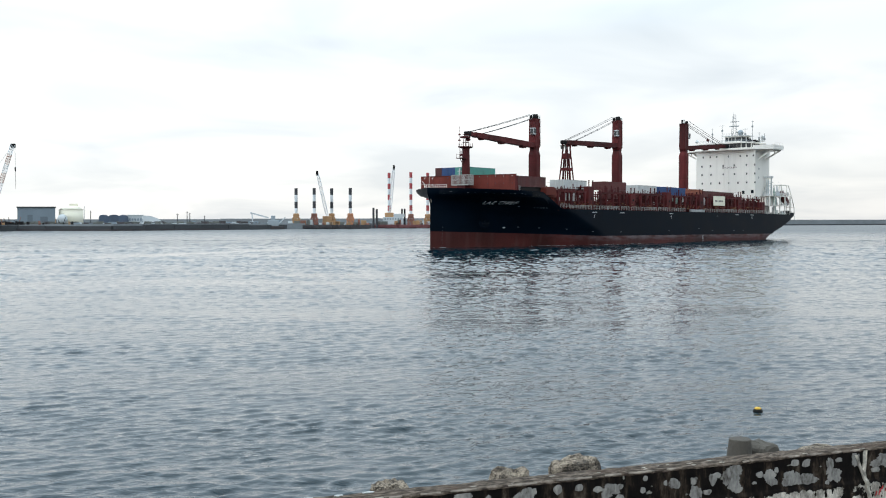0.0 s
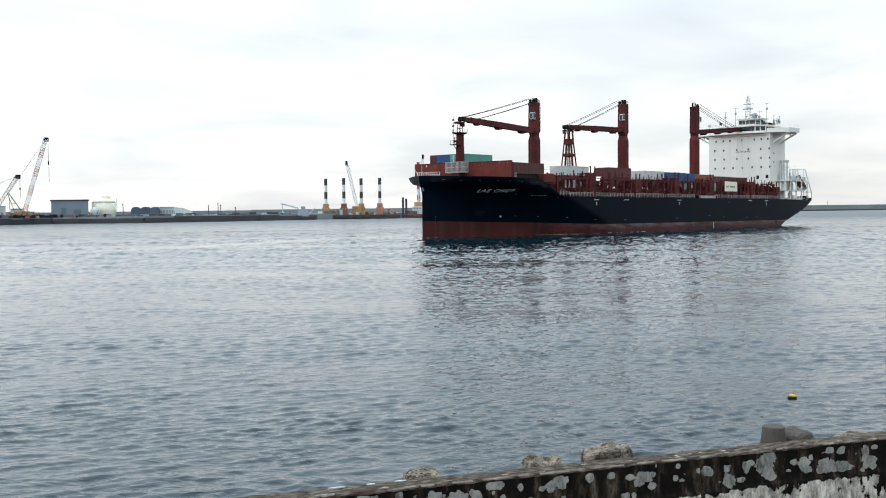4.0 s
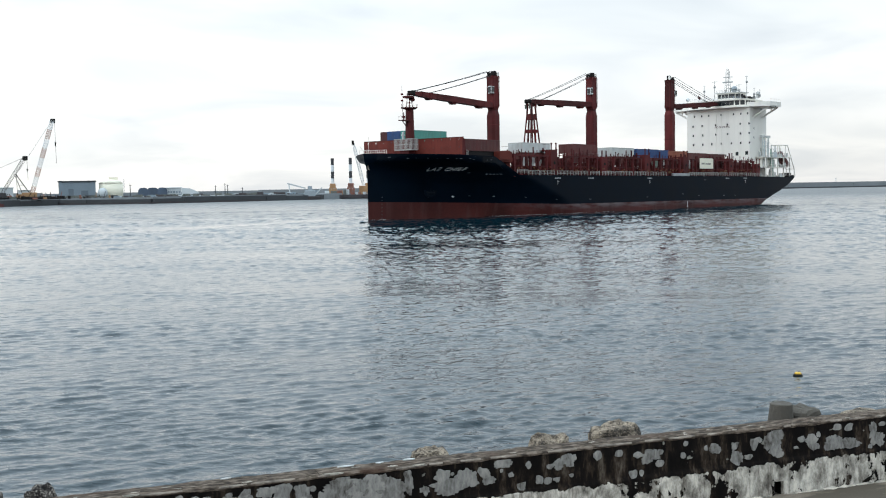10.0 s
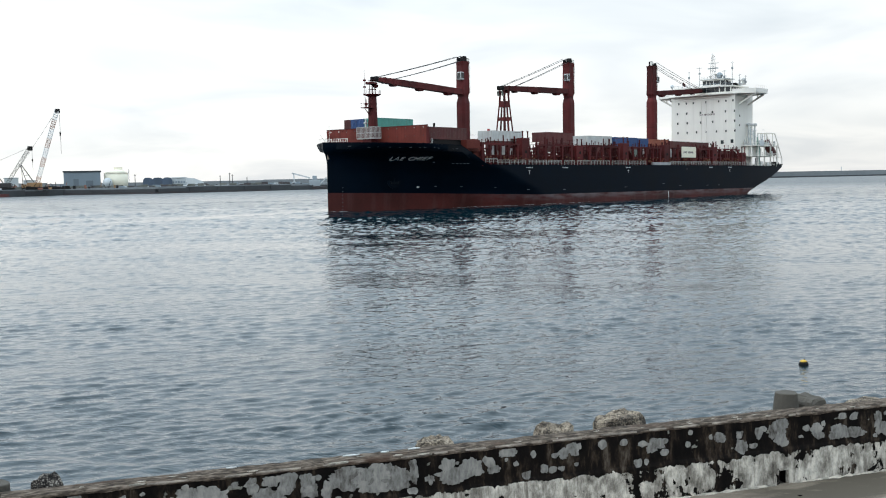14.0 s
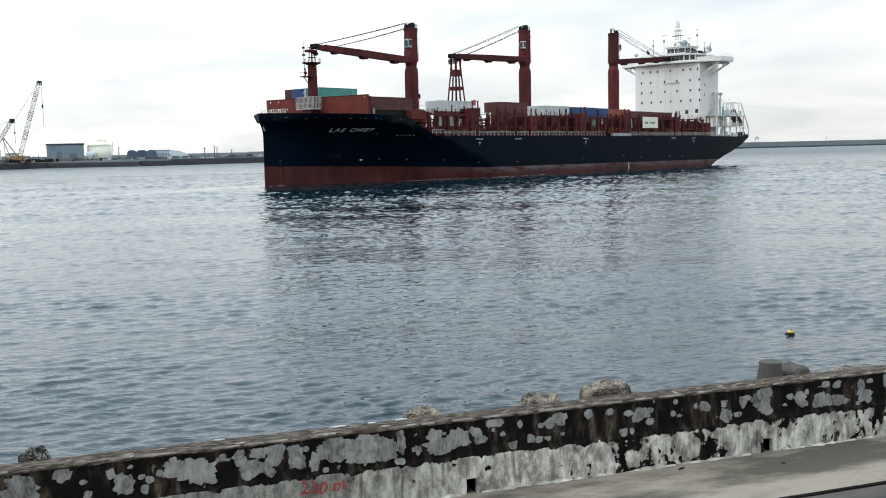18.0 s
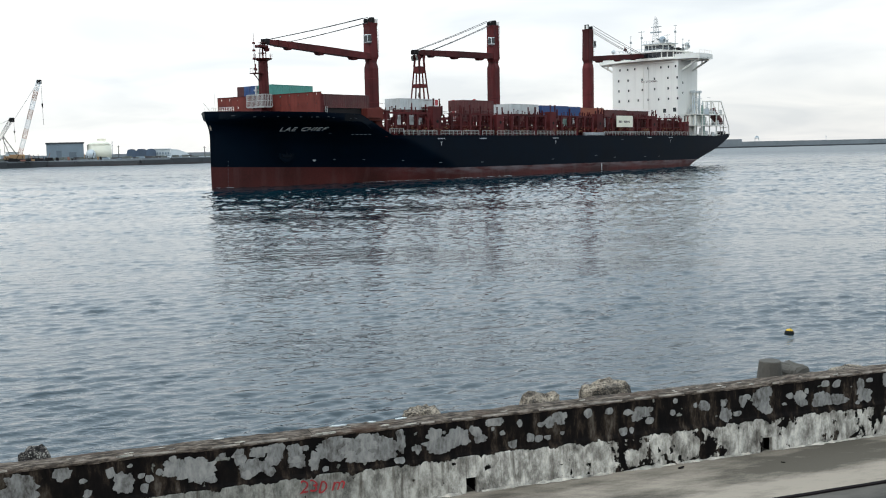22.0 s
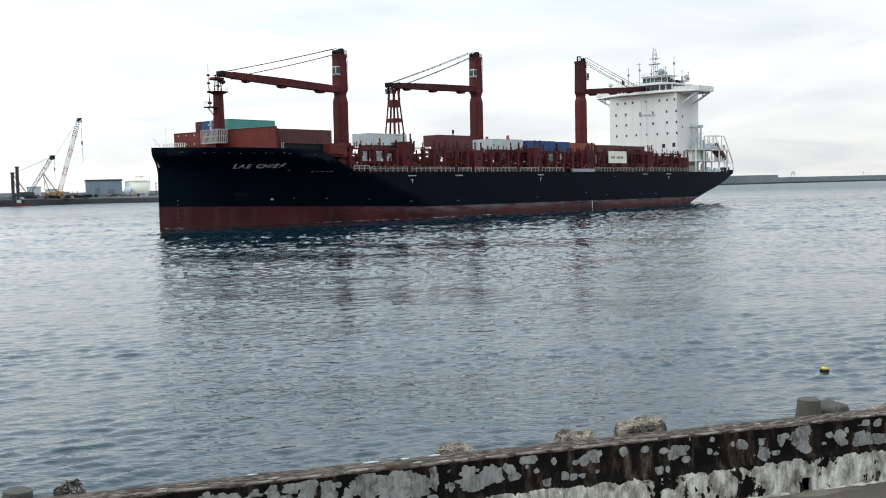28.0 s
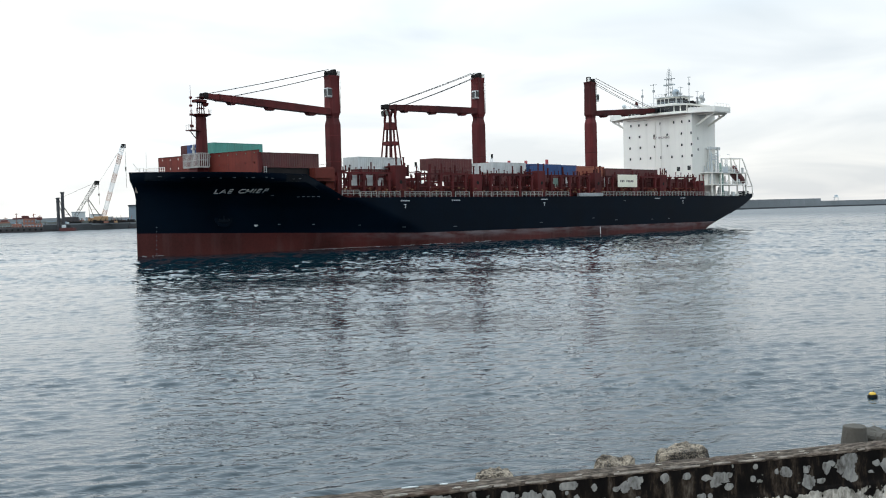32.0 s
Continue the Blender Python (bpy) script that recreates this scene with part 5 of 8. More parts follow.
    pocket = part("anchor_pocket", bm, "hull", SHIP)
    pocket.matrix_basis = m
    bm = B()
    rod(bm, (0, 0.3, -0.3), (0, 0.3, 0.7), 0.14)
    bar(bm, (-1.2, 0.32, -0.6), (1.2, 0.32, -0.6), 0.3, 0.4)
    for k in (-1, 1):
        rod(bm, (k * 1.1, 0.34, -0.7), (k * 1.2, 0.42, 0.0), 0.22, 0.1)
    anchor = part("anchor", bm, "bulwark", SHIP, "dark stockless anchor in its pocket")
    anchor.matrix_basis = m @ Matrix.Diagonal((0.8, 0.8, 0.8, 1))
    # stem emblem
    bm = B()
    prism(bm, [(-0.5, -0.36), (0.0, -0.34), (0.06, 0.0), (0.0, 0.34), (-0.5, 0.36)], 12.2, 13.4, [(-0.4, -0.40), (0.22, -0.36), (0.27, 0.0), (0.22, 0.36), (-0.4, 0.40)])
    part("stem_plate", bm, "lip", SHIP, "scuffed pinkish paint patch on the stem")
    # thin foam along the waterline
    bm = B()
    rnd = random.Random(17)
    for k in range(34):
        s = rnd.uniform(30, 84) if k < 28 else rnd.uniform(0.3, 4.0)
        ln = (rnd.uniform(0.5, 2.0) if rnd.random() < 0.6 else rnd.uniform(2.5, 7.0)) if k < 28 else rnd.uniform(0.4, 1.2)
        n = max(3, int(ln / 0.4))
        lo, hi = [], []
        for q in range(n + 1):
            a = s + ln * q / n
            w = half(a, 0) + 0.02
            zw = math.tan(radians(0.224)) * a + 0.10
            fat = (0.10 + 0.4 * rnd.random()) * math.sin(math.pi * (q + 0.15) / (n + 0.3))
            lo.append(bm.verts.new((-a, w, zw + 0.01 + 0.04 * rnd.random())))
            hi.append(bm.verts.new((-a, w + fat, zw)))
        for q in range(n):
            bm.faces.new((lo[q], hi[q], hi[q + 1], lo[q + 1]))
    tagged(part("bow_foam", bm, "foam", SHIP, "thin white foam along the waterline"), kind="stuff")


build_hull()


# --- containers
def container_mesh(length, high, mat):
    """One shell: plain rails at top and foot, ribbed long sides between."""
    w = 2.44
    n = int(length / 0.56)
    xs = [0.0, 0.16]
    dep = [0.0, 0.0]
    for i in range(n):
        a, st = 0.16 + (length - 0.32) * i / n, (length - 0.32) / n
        xs += [a + 0.02, a + st * 0.36, a + st * 0.5, a + st * 0.86]
        dep += [0.02, 0.02, 0.085, 0.085]
    xs += [length - 0.16, length]
    dep += [0.0, 0.0]
    bm = B()
    rings = []
    for z, k in ((0, 0), (0.15, 0), (0.17, 1), (high - 0.14, 1), (high - 0.12, 0), (high, 0)):
        near = [(x, d * k) for x, d in zip(xs, dep)]
        away = [(x, w - d * k) for x, d in zip(xs, dep)][::-1]
        rings.append([bm.verts.new((x, y, z)) for x, y in near + away])
    m = len(rings[0])
    for a, b in zip(rings, rings[1:]):
        for i in range(m):
            bm.faces.new((a[i], a[(i + 1) % m], b[(i + 1) % m], b[i]))
    bm.faces.new(rings[0][::-1])
    bm.faces.new(rings[-1])
    return finish(bm, "container", mat)


def door_mesh(high, mat):
    bm = B()
    for k in range(2):
        box(bm, -0.02, 0.03, 0.15 + k * 1.08, 1.2 + k * 1.08, 0.15, high - 0.14, 0.01)
    for y in (0.4, 0.95, 1.5, 2.05):
        rod(bm, (-0.05, y, 0.12), (-0.05, y, high - 0.1), 0.025, n=6)
    return finish(bm, "door", mat)


BOXES = {}


def container(s, w_port, z, mat, length=12.19, high=2.59):
    """A container with its fore end at s and its port side at w_port."""
    key = (mat, length, high)
    if key not in BOXES:
        BOXES[key] = container_mesh(length, high, mat)
        BOXES[(mat, high)] = BOXES.get((mat, high)) or door_mesh(high, mat)
    names = {"c_green": "green", "c_blue": "dark blue", "c_brown": "brown-red", "c_white": "dull white", "c_orange": "orange-red"}
    o = part("container", BOXES[key], mat, SHIP, names[mat] + " steel freight container")
    o.matrix_basis = pose(-s, w_port, z, 0, 0, 180)
    d = part("door", BOXES[(mat, high)], mat, o)
    return o


def build_cargo():
    # bow bay, behind the breakwater
    z = 16.75
    for k in range(11):
        w = 14.2 - 2.5 * k
        container(18.9 if k else 19.3, w, z, "c_brown" if k % 3 else "c_brown", 13.7 if k == 0 else 12.19, 2.9)
    for k, mat in enumerate(("c_green", "c_green", "c_blue", "c_blue", "c_brown")):
        container(18.6, -2.1 - 2.5 * k, z + 2.93, mat, 12.19, 2.9)
    # bays abaft: fore end, port side, tiers, colour, rows, length
    for s, w, base, tiers, mat, rows, ln in ((45.2, 12.0, 14.3, 2, "c_white", 2, 12.19), (67.9, 12.0, 14.45, 2, "c_brown", 2, 12.19), (87.4, 12.0, 13.9, 2, "c_white", 3, 12.19),
                                             (101.2, 12.0, 13.75, 2, "c_blue", 3, 12.19), (113.8, 12.0, 13.65, 2, "c_blue", 2, 6.06), (119.6, 12.0, 13.5, 2, "c_orange", 2, 12.19),
                                             (132.4, 12.0, 13.1, 2, "c_brown", 3, 12.19), (145.0, 12.0, 13.0, 2, "c_brown", 3, 12.19), (159.5, 13.0, 13.0, 1, "c_brown", 4, 12.19)):
        for r in range(rows):
            for t in range(tiers):
                if r > 0 and t < tiers - 1:
                    continue
                container(s, w - 2.5 * r, base + 2.62 * t, "c_brown" if t == 0 else mat, ln)


build_cargo()


# --- hatch coamings, lashing frames, rails
def build_deck_gear():
    bays = [(44.0, 57.9), (66.5, 80.6), (86.8, 93.6), (100.4, 118.6), (119.0, 131.8), (132.0, 157.6), (158.6, 173.5)]
    bm = B()
    box(bm, -0.06, 0.06, 0, 0.5, 10.3, 12.5)
    box(bm, -0.07, 0.07, -0.05, 0.55, 11.6, 11.75)
    stay = finish(bm, "stay", "red")
    bm = B(); box(bm, -0.3, 0.3, 0, 0.3, 12.45, 12.8, 0.03)
    cleat = finish(bm, "cleat", "orange")
    for a, b in bays:
        bm = B()
        box(bm, -b, -a, -14.6, 14.6, 10.3, 12.6, 0.05)
        coaming = part("hatch_coaming", bm, "red", SHIP, "brown-red hatch coaming with upright stays")
        n = int((b - a) / 1.4)
        for i in range(n + 1):
            part("stay", stay, "red", coaming).matrix_basis = pose(-a - (b - a) * i / n, 14.6, 0)
        bm = B()
        box(bm, -b + 0.15, -a - 0.15, -14.4, 14.4, 12.6, 13.0, 0.06)
        cover = part("hatch_cover", bm, "orange", SHIP, "light red steel hatch cover")
        for i in range(int((b - a) / 2.4)):
            part("cleat", cleat, "orange", cover).matrix_basis = pose(-a - 1.2 - 2.4 * i, 14.4, 0)
    # side stanchions that carry the outboard stacks, with a fore-and-aft beam on top
    def stanchion_mesh(high):
        bm = B()
        box(bm, -0.3, 0.3, -0.28, 0.28, 0, high)
        box(bm, -0.42, 0.42, -0.34, 0.34, high - 0.45, high)
        box(bm, -0.75, 0.75, -0.06, 0.06, high - 1.3, high - 0.4)
        box(bm, -0.5, 0.5, -0.4, 0.4, 0, 0.25)
        return finish(bm, "stanchion", "red")
    low = stanchion_mesh(5.3)
    row = [36.4, 39.4, 43.2, 46.6, 50.2, 58.6, 62.0, 65.6, 69.4, 73.6, 82.2, 85.2, 88.6, 92.4, 96.8, 104.4, 108.2, 111.6, 115.4, 119.6, 127.4, 130.0, 143.6, 149.8, 157.2, 160.8, 165.4, 170.2]
    first = None
    for side in (1, -1):
        for s in row:
            m = pose(-s, side * 16.0, 10.35)
            if first is None:
                first = part("stanchion", low, "red", SHIP, "brown-red steel stanchion")
                first.matrix_basis = m
            else:
                again(first, m)
    for a, b in ((36, 51), (58, 74.5), (82, 97.5), (104, 120.3), (127, 131), (143, 158), (160, 171)):
        bm = B()
        box(bm, -b, -a, 15.7, 16.3, 15.65, 16.05)
        part("stack_beam", bm, "red", SHIP)
        bm = B()
        box(bm, -b, -a, 15.86, 16.14, 13.0, 13.2)
        part("side_beam", bm, "red", SHIP)
    # cone posts that stand on the beams
    bm = B()
    box(bm, -0.07, 0.07, -0.07, 0.07, 0, 1.0)
    box(bm, -0.11, 0.11, -0.11, 0.11, 0.86, 1.08)
    post = finish(bm, "cone_post", "red")
    rnd = random.Random(3)
    first = None
    for a, b in ((36, 51), (58, 74.5), (82, 97.5), (104, 120.3), (143, 158), (160, 171)):
        x = a + 0.4
        while x < b:
            m = pose(-x, 16.0 + rnd.uniform(-0.15, 0.15), 16.05) @ Matrix.Diagonal((1, 1, rnd.uniform(0.35, 1.35), 1))
            if first is None:
                first = part("cone_post", post, "red", SHIP)
                first.matrix_basis = m
            else:
                again(first, m)
            x += rnd.uniform(0.8, 2.1)
    # lashing bridges across the ship
    # solid black disc painting in the shade of an open access hole
    bm = B(); lathe(bm, [(0.42, 0), (0.42, 0.03)], 14)
    bmesh.ops.rotate(bm, verts=bm.verts, matrix=Matrix.Rotation(radians(-90), 3, "X"))
    hole = finish(bm, "access_hole", "dark")
    for s, top in ((53.6, 18.2), (77.6, 16.6), (100.6, 17.6), (123.6, 17.4), (140.4, 16.2), (153.8, 17.2), (174.2, 15.6)):
        bm = B()
        box(bm, -s - 1.0, -s + 1.0, -14.4, 14.4, top - 0.9, top - 0.68)
        lb = part("lashing_bridge", bm, "red", SHIP, "brown-red steel lashing bridge")
        bm = B()
        box(bm, -s - 1.0, -s + 1.0, -14.4, 14.4, 13.2, 13.42)
        part("walkway", bm, "red", lb)
        for side in (1, -1):
            bm = B()
            box(bm, -s - 1.5, -s + 1.5, side * 15.2 - 0.9, side * 15.2 + 0.9, 10.35, top - 0.6, 0.08)
            part("tower", bm, "red", lb, "boxed end tower")
            bm = B()
            box(bm, -s - 0.35, -s + 0.35, side * 16.12 - 0.03, side * 16.12 + 0.03, 12.4, 13.9)
            part("tower_door", bm, "red", lb)
            for dx in (-1.2, 0.9):
                bm = B()
                box(bm, -s + dx, -s + dx + 0.28, side * 15.9 - 0.1, side * 15.9 + 0.12, top - 0.6, top + 1.2)
                box(bm, -s + dx - 0.06, -s + dx + 0.34, side * 15.9 - 0.16, side * 15.9 + 0.18, top + 1.0, top + 1.2)
                part("guide_post", bm, "red", lb)
        bm = B()
        box(bm, -0.15, 0.15, -0.15, 0.15, 10.35, top)
        post = part("bridge_post", bm, "red", lb)
        post.matrix_basis = pose(-s, -12.4, 0)
        for k in range(-3, 5):
            again(post, pose(-s, k * 3.1, 0))
        bm = B(); bar(bm, (-s, -14.4, top + 0.9), (-s, 14.4, top + 0.9), 0.06, 0.06)
        part("handrail", bm, "red", lb)
        o = part("access_hole", hole, "dark", lb)
        o.matrix_basis = pose(-s, 16.17, 14.0)
    # white stores and gear glimpsed between the stanchions
    for s, w, l, h, mat in ((41.0, 14.9, 2.2, 2.3, "c_white"), (44.4, 14.9, 2.4, 2.3, "c_white"), (48.2, 14.9, 1.6, 2.0, "c_white"), (106.0, 14.9, 3.4, 2.2, "green_pipe"), (112.2, 14.9, 1.4, 2.4, "c_white"), (128.4, 15.0, 1.6, 2.6, "c_white")):
        bm = B()
        box(bm, -s - l, -s, w - 0.6, w - 0.1, 13.1, 13.1 + h, 0.05)
        part("deck_locker", bm, mat, SHIP, "pale painted deck locker")
    # frames and pipes crossing the gaps between the bays
    rnd = random.Random(21)
    for a, b in ((37, 44), (58, 66.5), (80.6, 86.8), (93.6, 100.4), (157.6, 160), (172, 175)):
        for w in (12.5, 7.5, 2.0, -5.0, -11.0):
            bm = B(); box(bm, -b, -a, w - 0.08, w + 0.08, 13.1, 13.1 + rnd.uniform(0.15, 0.5))
            gf = part("gap_frame", bm, "red", SHIP, "brown-red pipe frame between hatches")
            for z in (11.6, 14.6):
                bm = B(); box(bm, -b, -a, w - 0.08, w + 0.08, z, z + rnd.uniform(0.15, 0.5))
                part("tie", bm, "red", gf)
            for k in range(int((b - a) / 1.1)):
                x = -a - 0.6 - 1.1 * k + rnd.uniform(-0.3, 0.3)
                bm = B(); box(bm, x - 0.12, x + 0.12, w - 0.12, w + 0.12, 10.35, rnd.uniform(13.0, 16.6))
                part("upright", bm, "red", gf)
    # tall posts and ladders outboard
    bm = B()
    for k in range(90):
        s = rnd.uniform(38, 173)
        z = rnd.choice((10.4, 10.4, 13.1))
        box(bm, -s, -s + rnd.uniform(0.1, 0.3), 15.3, 15.55, z, z + rnd.uniform(1.2, 4.4))
    for k in range(60):
        s = rnd.uniform(38, 170)
        z = rnd.uniform(12.6, 16.4)
        box(bm, -s, -s + rnd.uniform(0.6, 3.2), 15.2, 15.5, z, z + rnd.uniform(0.1, 0.35))
    for k in range(150):
        s = rnd.uniform(37, 174)
        w, z = rnd.uniform(12.3, 15.0), rnd.choice((13.0, 13.0, 15.4))
        box(bm, -s, -s + rnd.uniform(0.1, 0.5), w, w + 0.3, z, z + rnd.uniform(0.8, 3.0))
    for k in range(40):
        s = rnd.uniform(37, 168)
        z = rnd.uniform(10.6, 13.2)
        box(bm, -s - rnd.uniform(1.0, 3.5), -s, 14.7, 15.1, z, z + rnd.uniform(0.6, 1.8))
    tagged(part("side_frames", bm, "red", SHIP, "brown-red posts and ties along the side deck"), kind="stuff")
    # valves, winch bits and brackets along the side passage
    bm = B()
    rnd = random.Random(11)
    for k in range(150):
        s = rnd.uniform(37, 172)
        z = rnd.uniform(11.2, 12.9)
        box(bm, -s, -s + rnd.uniform(0.15, 0.6), 15.6, 16.1, z, z + rnd.uniform(0.15, 0.55))
    tagged(part("side_deck_gear", bm, "orange", SHIP, "small light red fittings along the side deck"), kind="stuff")
    bm = B()
    for k in range(110):
        s = rnd.uniform(38, 172)
        z = rnd.uniform(11.3, 12.6)
        box(bm, -s, -s + rnd.uniform(0.12, 0.4), 16.15, 16.4, z, z + rnd.uniform(0.12, 0.4))
    tagged(part("side_deck_valve", bm, "valve", SHIP, "ochre valves and small gear along the side deck"), kind="stuff")
    # white rails in bays along the port edge of the deck
    bm = B(); box(bm, -0.05, 0.05, -0.05, 0.05, 0, 1.15)
    post_me = finish(bm, "post", "cage")
    cache = {}
    s = 36.8
    rnd = random.Random(2)
    while s < 172:
        ln = rnd.choice((4.5, 6.0, 7.5, 9.0))
        if not 112.5 < s + ln / 2 < 126:
            if ln not in cache:
                bm = B(); box(bm, -ln, 0, -0.04, 0.04, 1.08, 1.18)
                cache[ln] = [finish(bm, "railing", "cage")]
                bm = B(); box(bm, -ln, 0, -0.035, 0.035, 0, 0.075)
                cache[ln].append(finish(bm, "rail", "cage"))
            o = part("railing", cache[ln][0], "c_white", SHIP, "off-white deck railing")
            o.matrix_basis = pose(-s, 16.75, deck_z(s) + 0.02)
            for z in (0.4, 0.76):
                part("rail", cache[ln][1], "c_white", o).matrix_basis = pose(0, 0, z)
            for x in spread(-ln, 0, max(2, int(round(ln / 1.5)))):
                part("post", post_me, "c_white", o).matrix_basis = pose(x, 0, 0)
        s += ln + rnd.choice((0.3, 0.6, 1.4))
    bm = B()
    box(bm, -124.6, -114.4, 16.2, 16.95, 10.62, 11.5, 0.08)
    for k in range(8):
        box(bm, -124.2 + k * 1.3, -124.0 + k * 1.3, 16.95, 17.02, 10.62, 11.45)
    part("gangway", bm, "steel", SHIP, "stowed grey accommodation ladder")
    # white sign board on the side
    bm = B()
    box(bm, -140.4, -131.6, 16.5, 16.68, 13.05, 16.4, 0.03)
    sign = part("sign_board", bm, "cream", SHIP, "large white board with a line of dark writing")
    rnd = random.Random(8)
    x = -132.6
    for k in range(9):
        w = rnd.uniform(0.4, 0.62)
        if k != 3:
            bm = B(); box(bm, x - w, x, 16.69, 16.70, 14.35, 14.95)
            part("writing_bar", bm, "sign_ink", sign)
        x -= w + 0.18


build_deck_gear()


# --- forecastle: breakwater, foremast
def build_forecastle():
    a, b = Vector((-14.1, -16.1, 0)), Vector((-17.7, 15.3, 0))
    d = (b - a).normalized()
    nrm = Vector((d.y, -d.x, 0))
    if nrm.x < 0:
        nrm = -nrm
    length = (b - a).length
    z0, z1 = 14.6, 20.0
    n = 12
    bm = B()
    for off in (0.0, -0.16):
        for i in range(n):
            for j in range(3):
                x0, x1 = length * i / n, length * (i + 1) / n
                y0, y1 = ((z0, 16.4), (16.4, 18.4), (18.4, z1))[j]
                cx, cy = (x0 + x1) / 2, (15.7, 17.6, 19.45)[j]
                out = [(x1, cy), (x1, y1), (cx, y1), (x0, y1), (x0, cy), (x0, y0), (cx, y0), (x1, y0)]
                vin, vout = [], []
                for k in range(8):
                    ang = k * math.pi / 4
                    vin.append(bm.verts.new(a + d * (cx + 0.21 * math.cos(ang)) + nrm * off + Vector((0, 0, cy + 0.21 * math.sin(ang)))))
                    vout.append(bm.verts.new(a + d * out[k][0] + nrm * off + Vector((0, 0, out[k][1]))))
                for k in range(8):
                    bm.faces.new((vin[k], vout[k], vout[(k + 1) % 8], vin[(k + 1) % 8]))
    bmesh.ops.remove_doubles(bm, verts=bm.verts, dist=0.002)
    wall = part("breakwater", bm, "orange", SHIP, "light red steel breakwater pierced with round holes")
    bm = B()
    bar(bm, a + Vector((0, 0, z1)) - nrm * 0.08, b + Vector((0, 0, z1)) - nrm * 0.08, 0.3, 0.12)
    for i in range(0, n + 1, 2):
        p = a + d * (length * i / n)
        bar(bm, p + Vector((0, 0, z0)) - nrm * 1.6, p + Vector((0, 0, z1 - 0.4)) - nrm * 0.12, 0.14, 0.3)
    box(bm, -18.3, -17.6, 15.0, 15.35, 14.6, 19.6)
    part("breakwater_frame", bm, "red", wall)
    # hatch abaft the breakwater, black for the shaded gap under the containers
    bm = B(); box(bm, -33.6, -18.8, 8.0, 14.0, 14.6, 16.7, 0.05)
    part("bow_hatch", bm, "dark", SHIP)
    # light red deck house; the bulkhead's lit brightness is put into its colour
    bm = B(); box(bm, -35.5, -30.5, 14.2, 16.2, 14.0, 16.7, 0.06)
    part("deck_house", bm, "orange", SHIP, "light red deck house at the break of the forecastle")
    bm = B(); box(bm, -36.0, -34.0, -15.2, 15.2, 10.4, 17.0, 0.06)
    part("fore_bulkhead", bm, "orange", SHIP, "light red bulkhead below the forecastle")
    bm = B()
    for x in (-19.3, -18.8):
        rod(bm, (x, 15.4, 14.6), (x, 15.4, 16.9), 0.06, n=6)
    for z in spread(14.9, 16.8, 6):
        bar(bm, (-19.3, 15.4, z), (-18.8, 15.4, z), 0.05, 0.05)
    part("ladder_frame", bm, "c_white", SHIP, "off-white ladder on the forecastle")


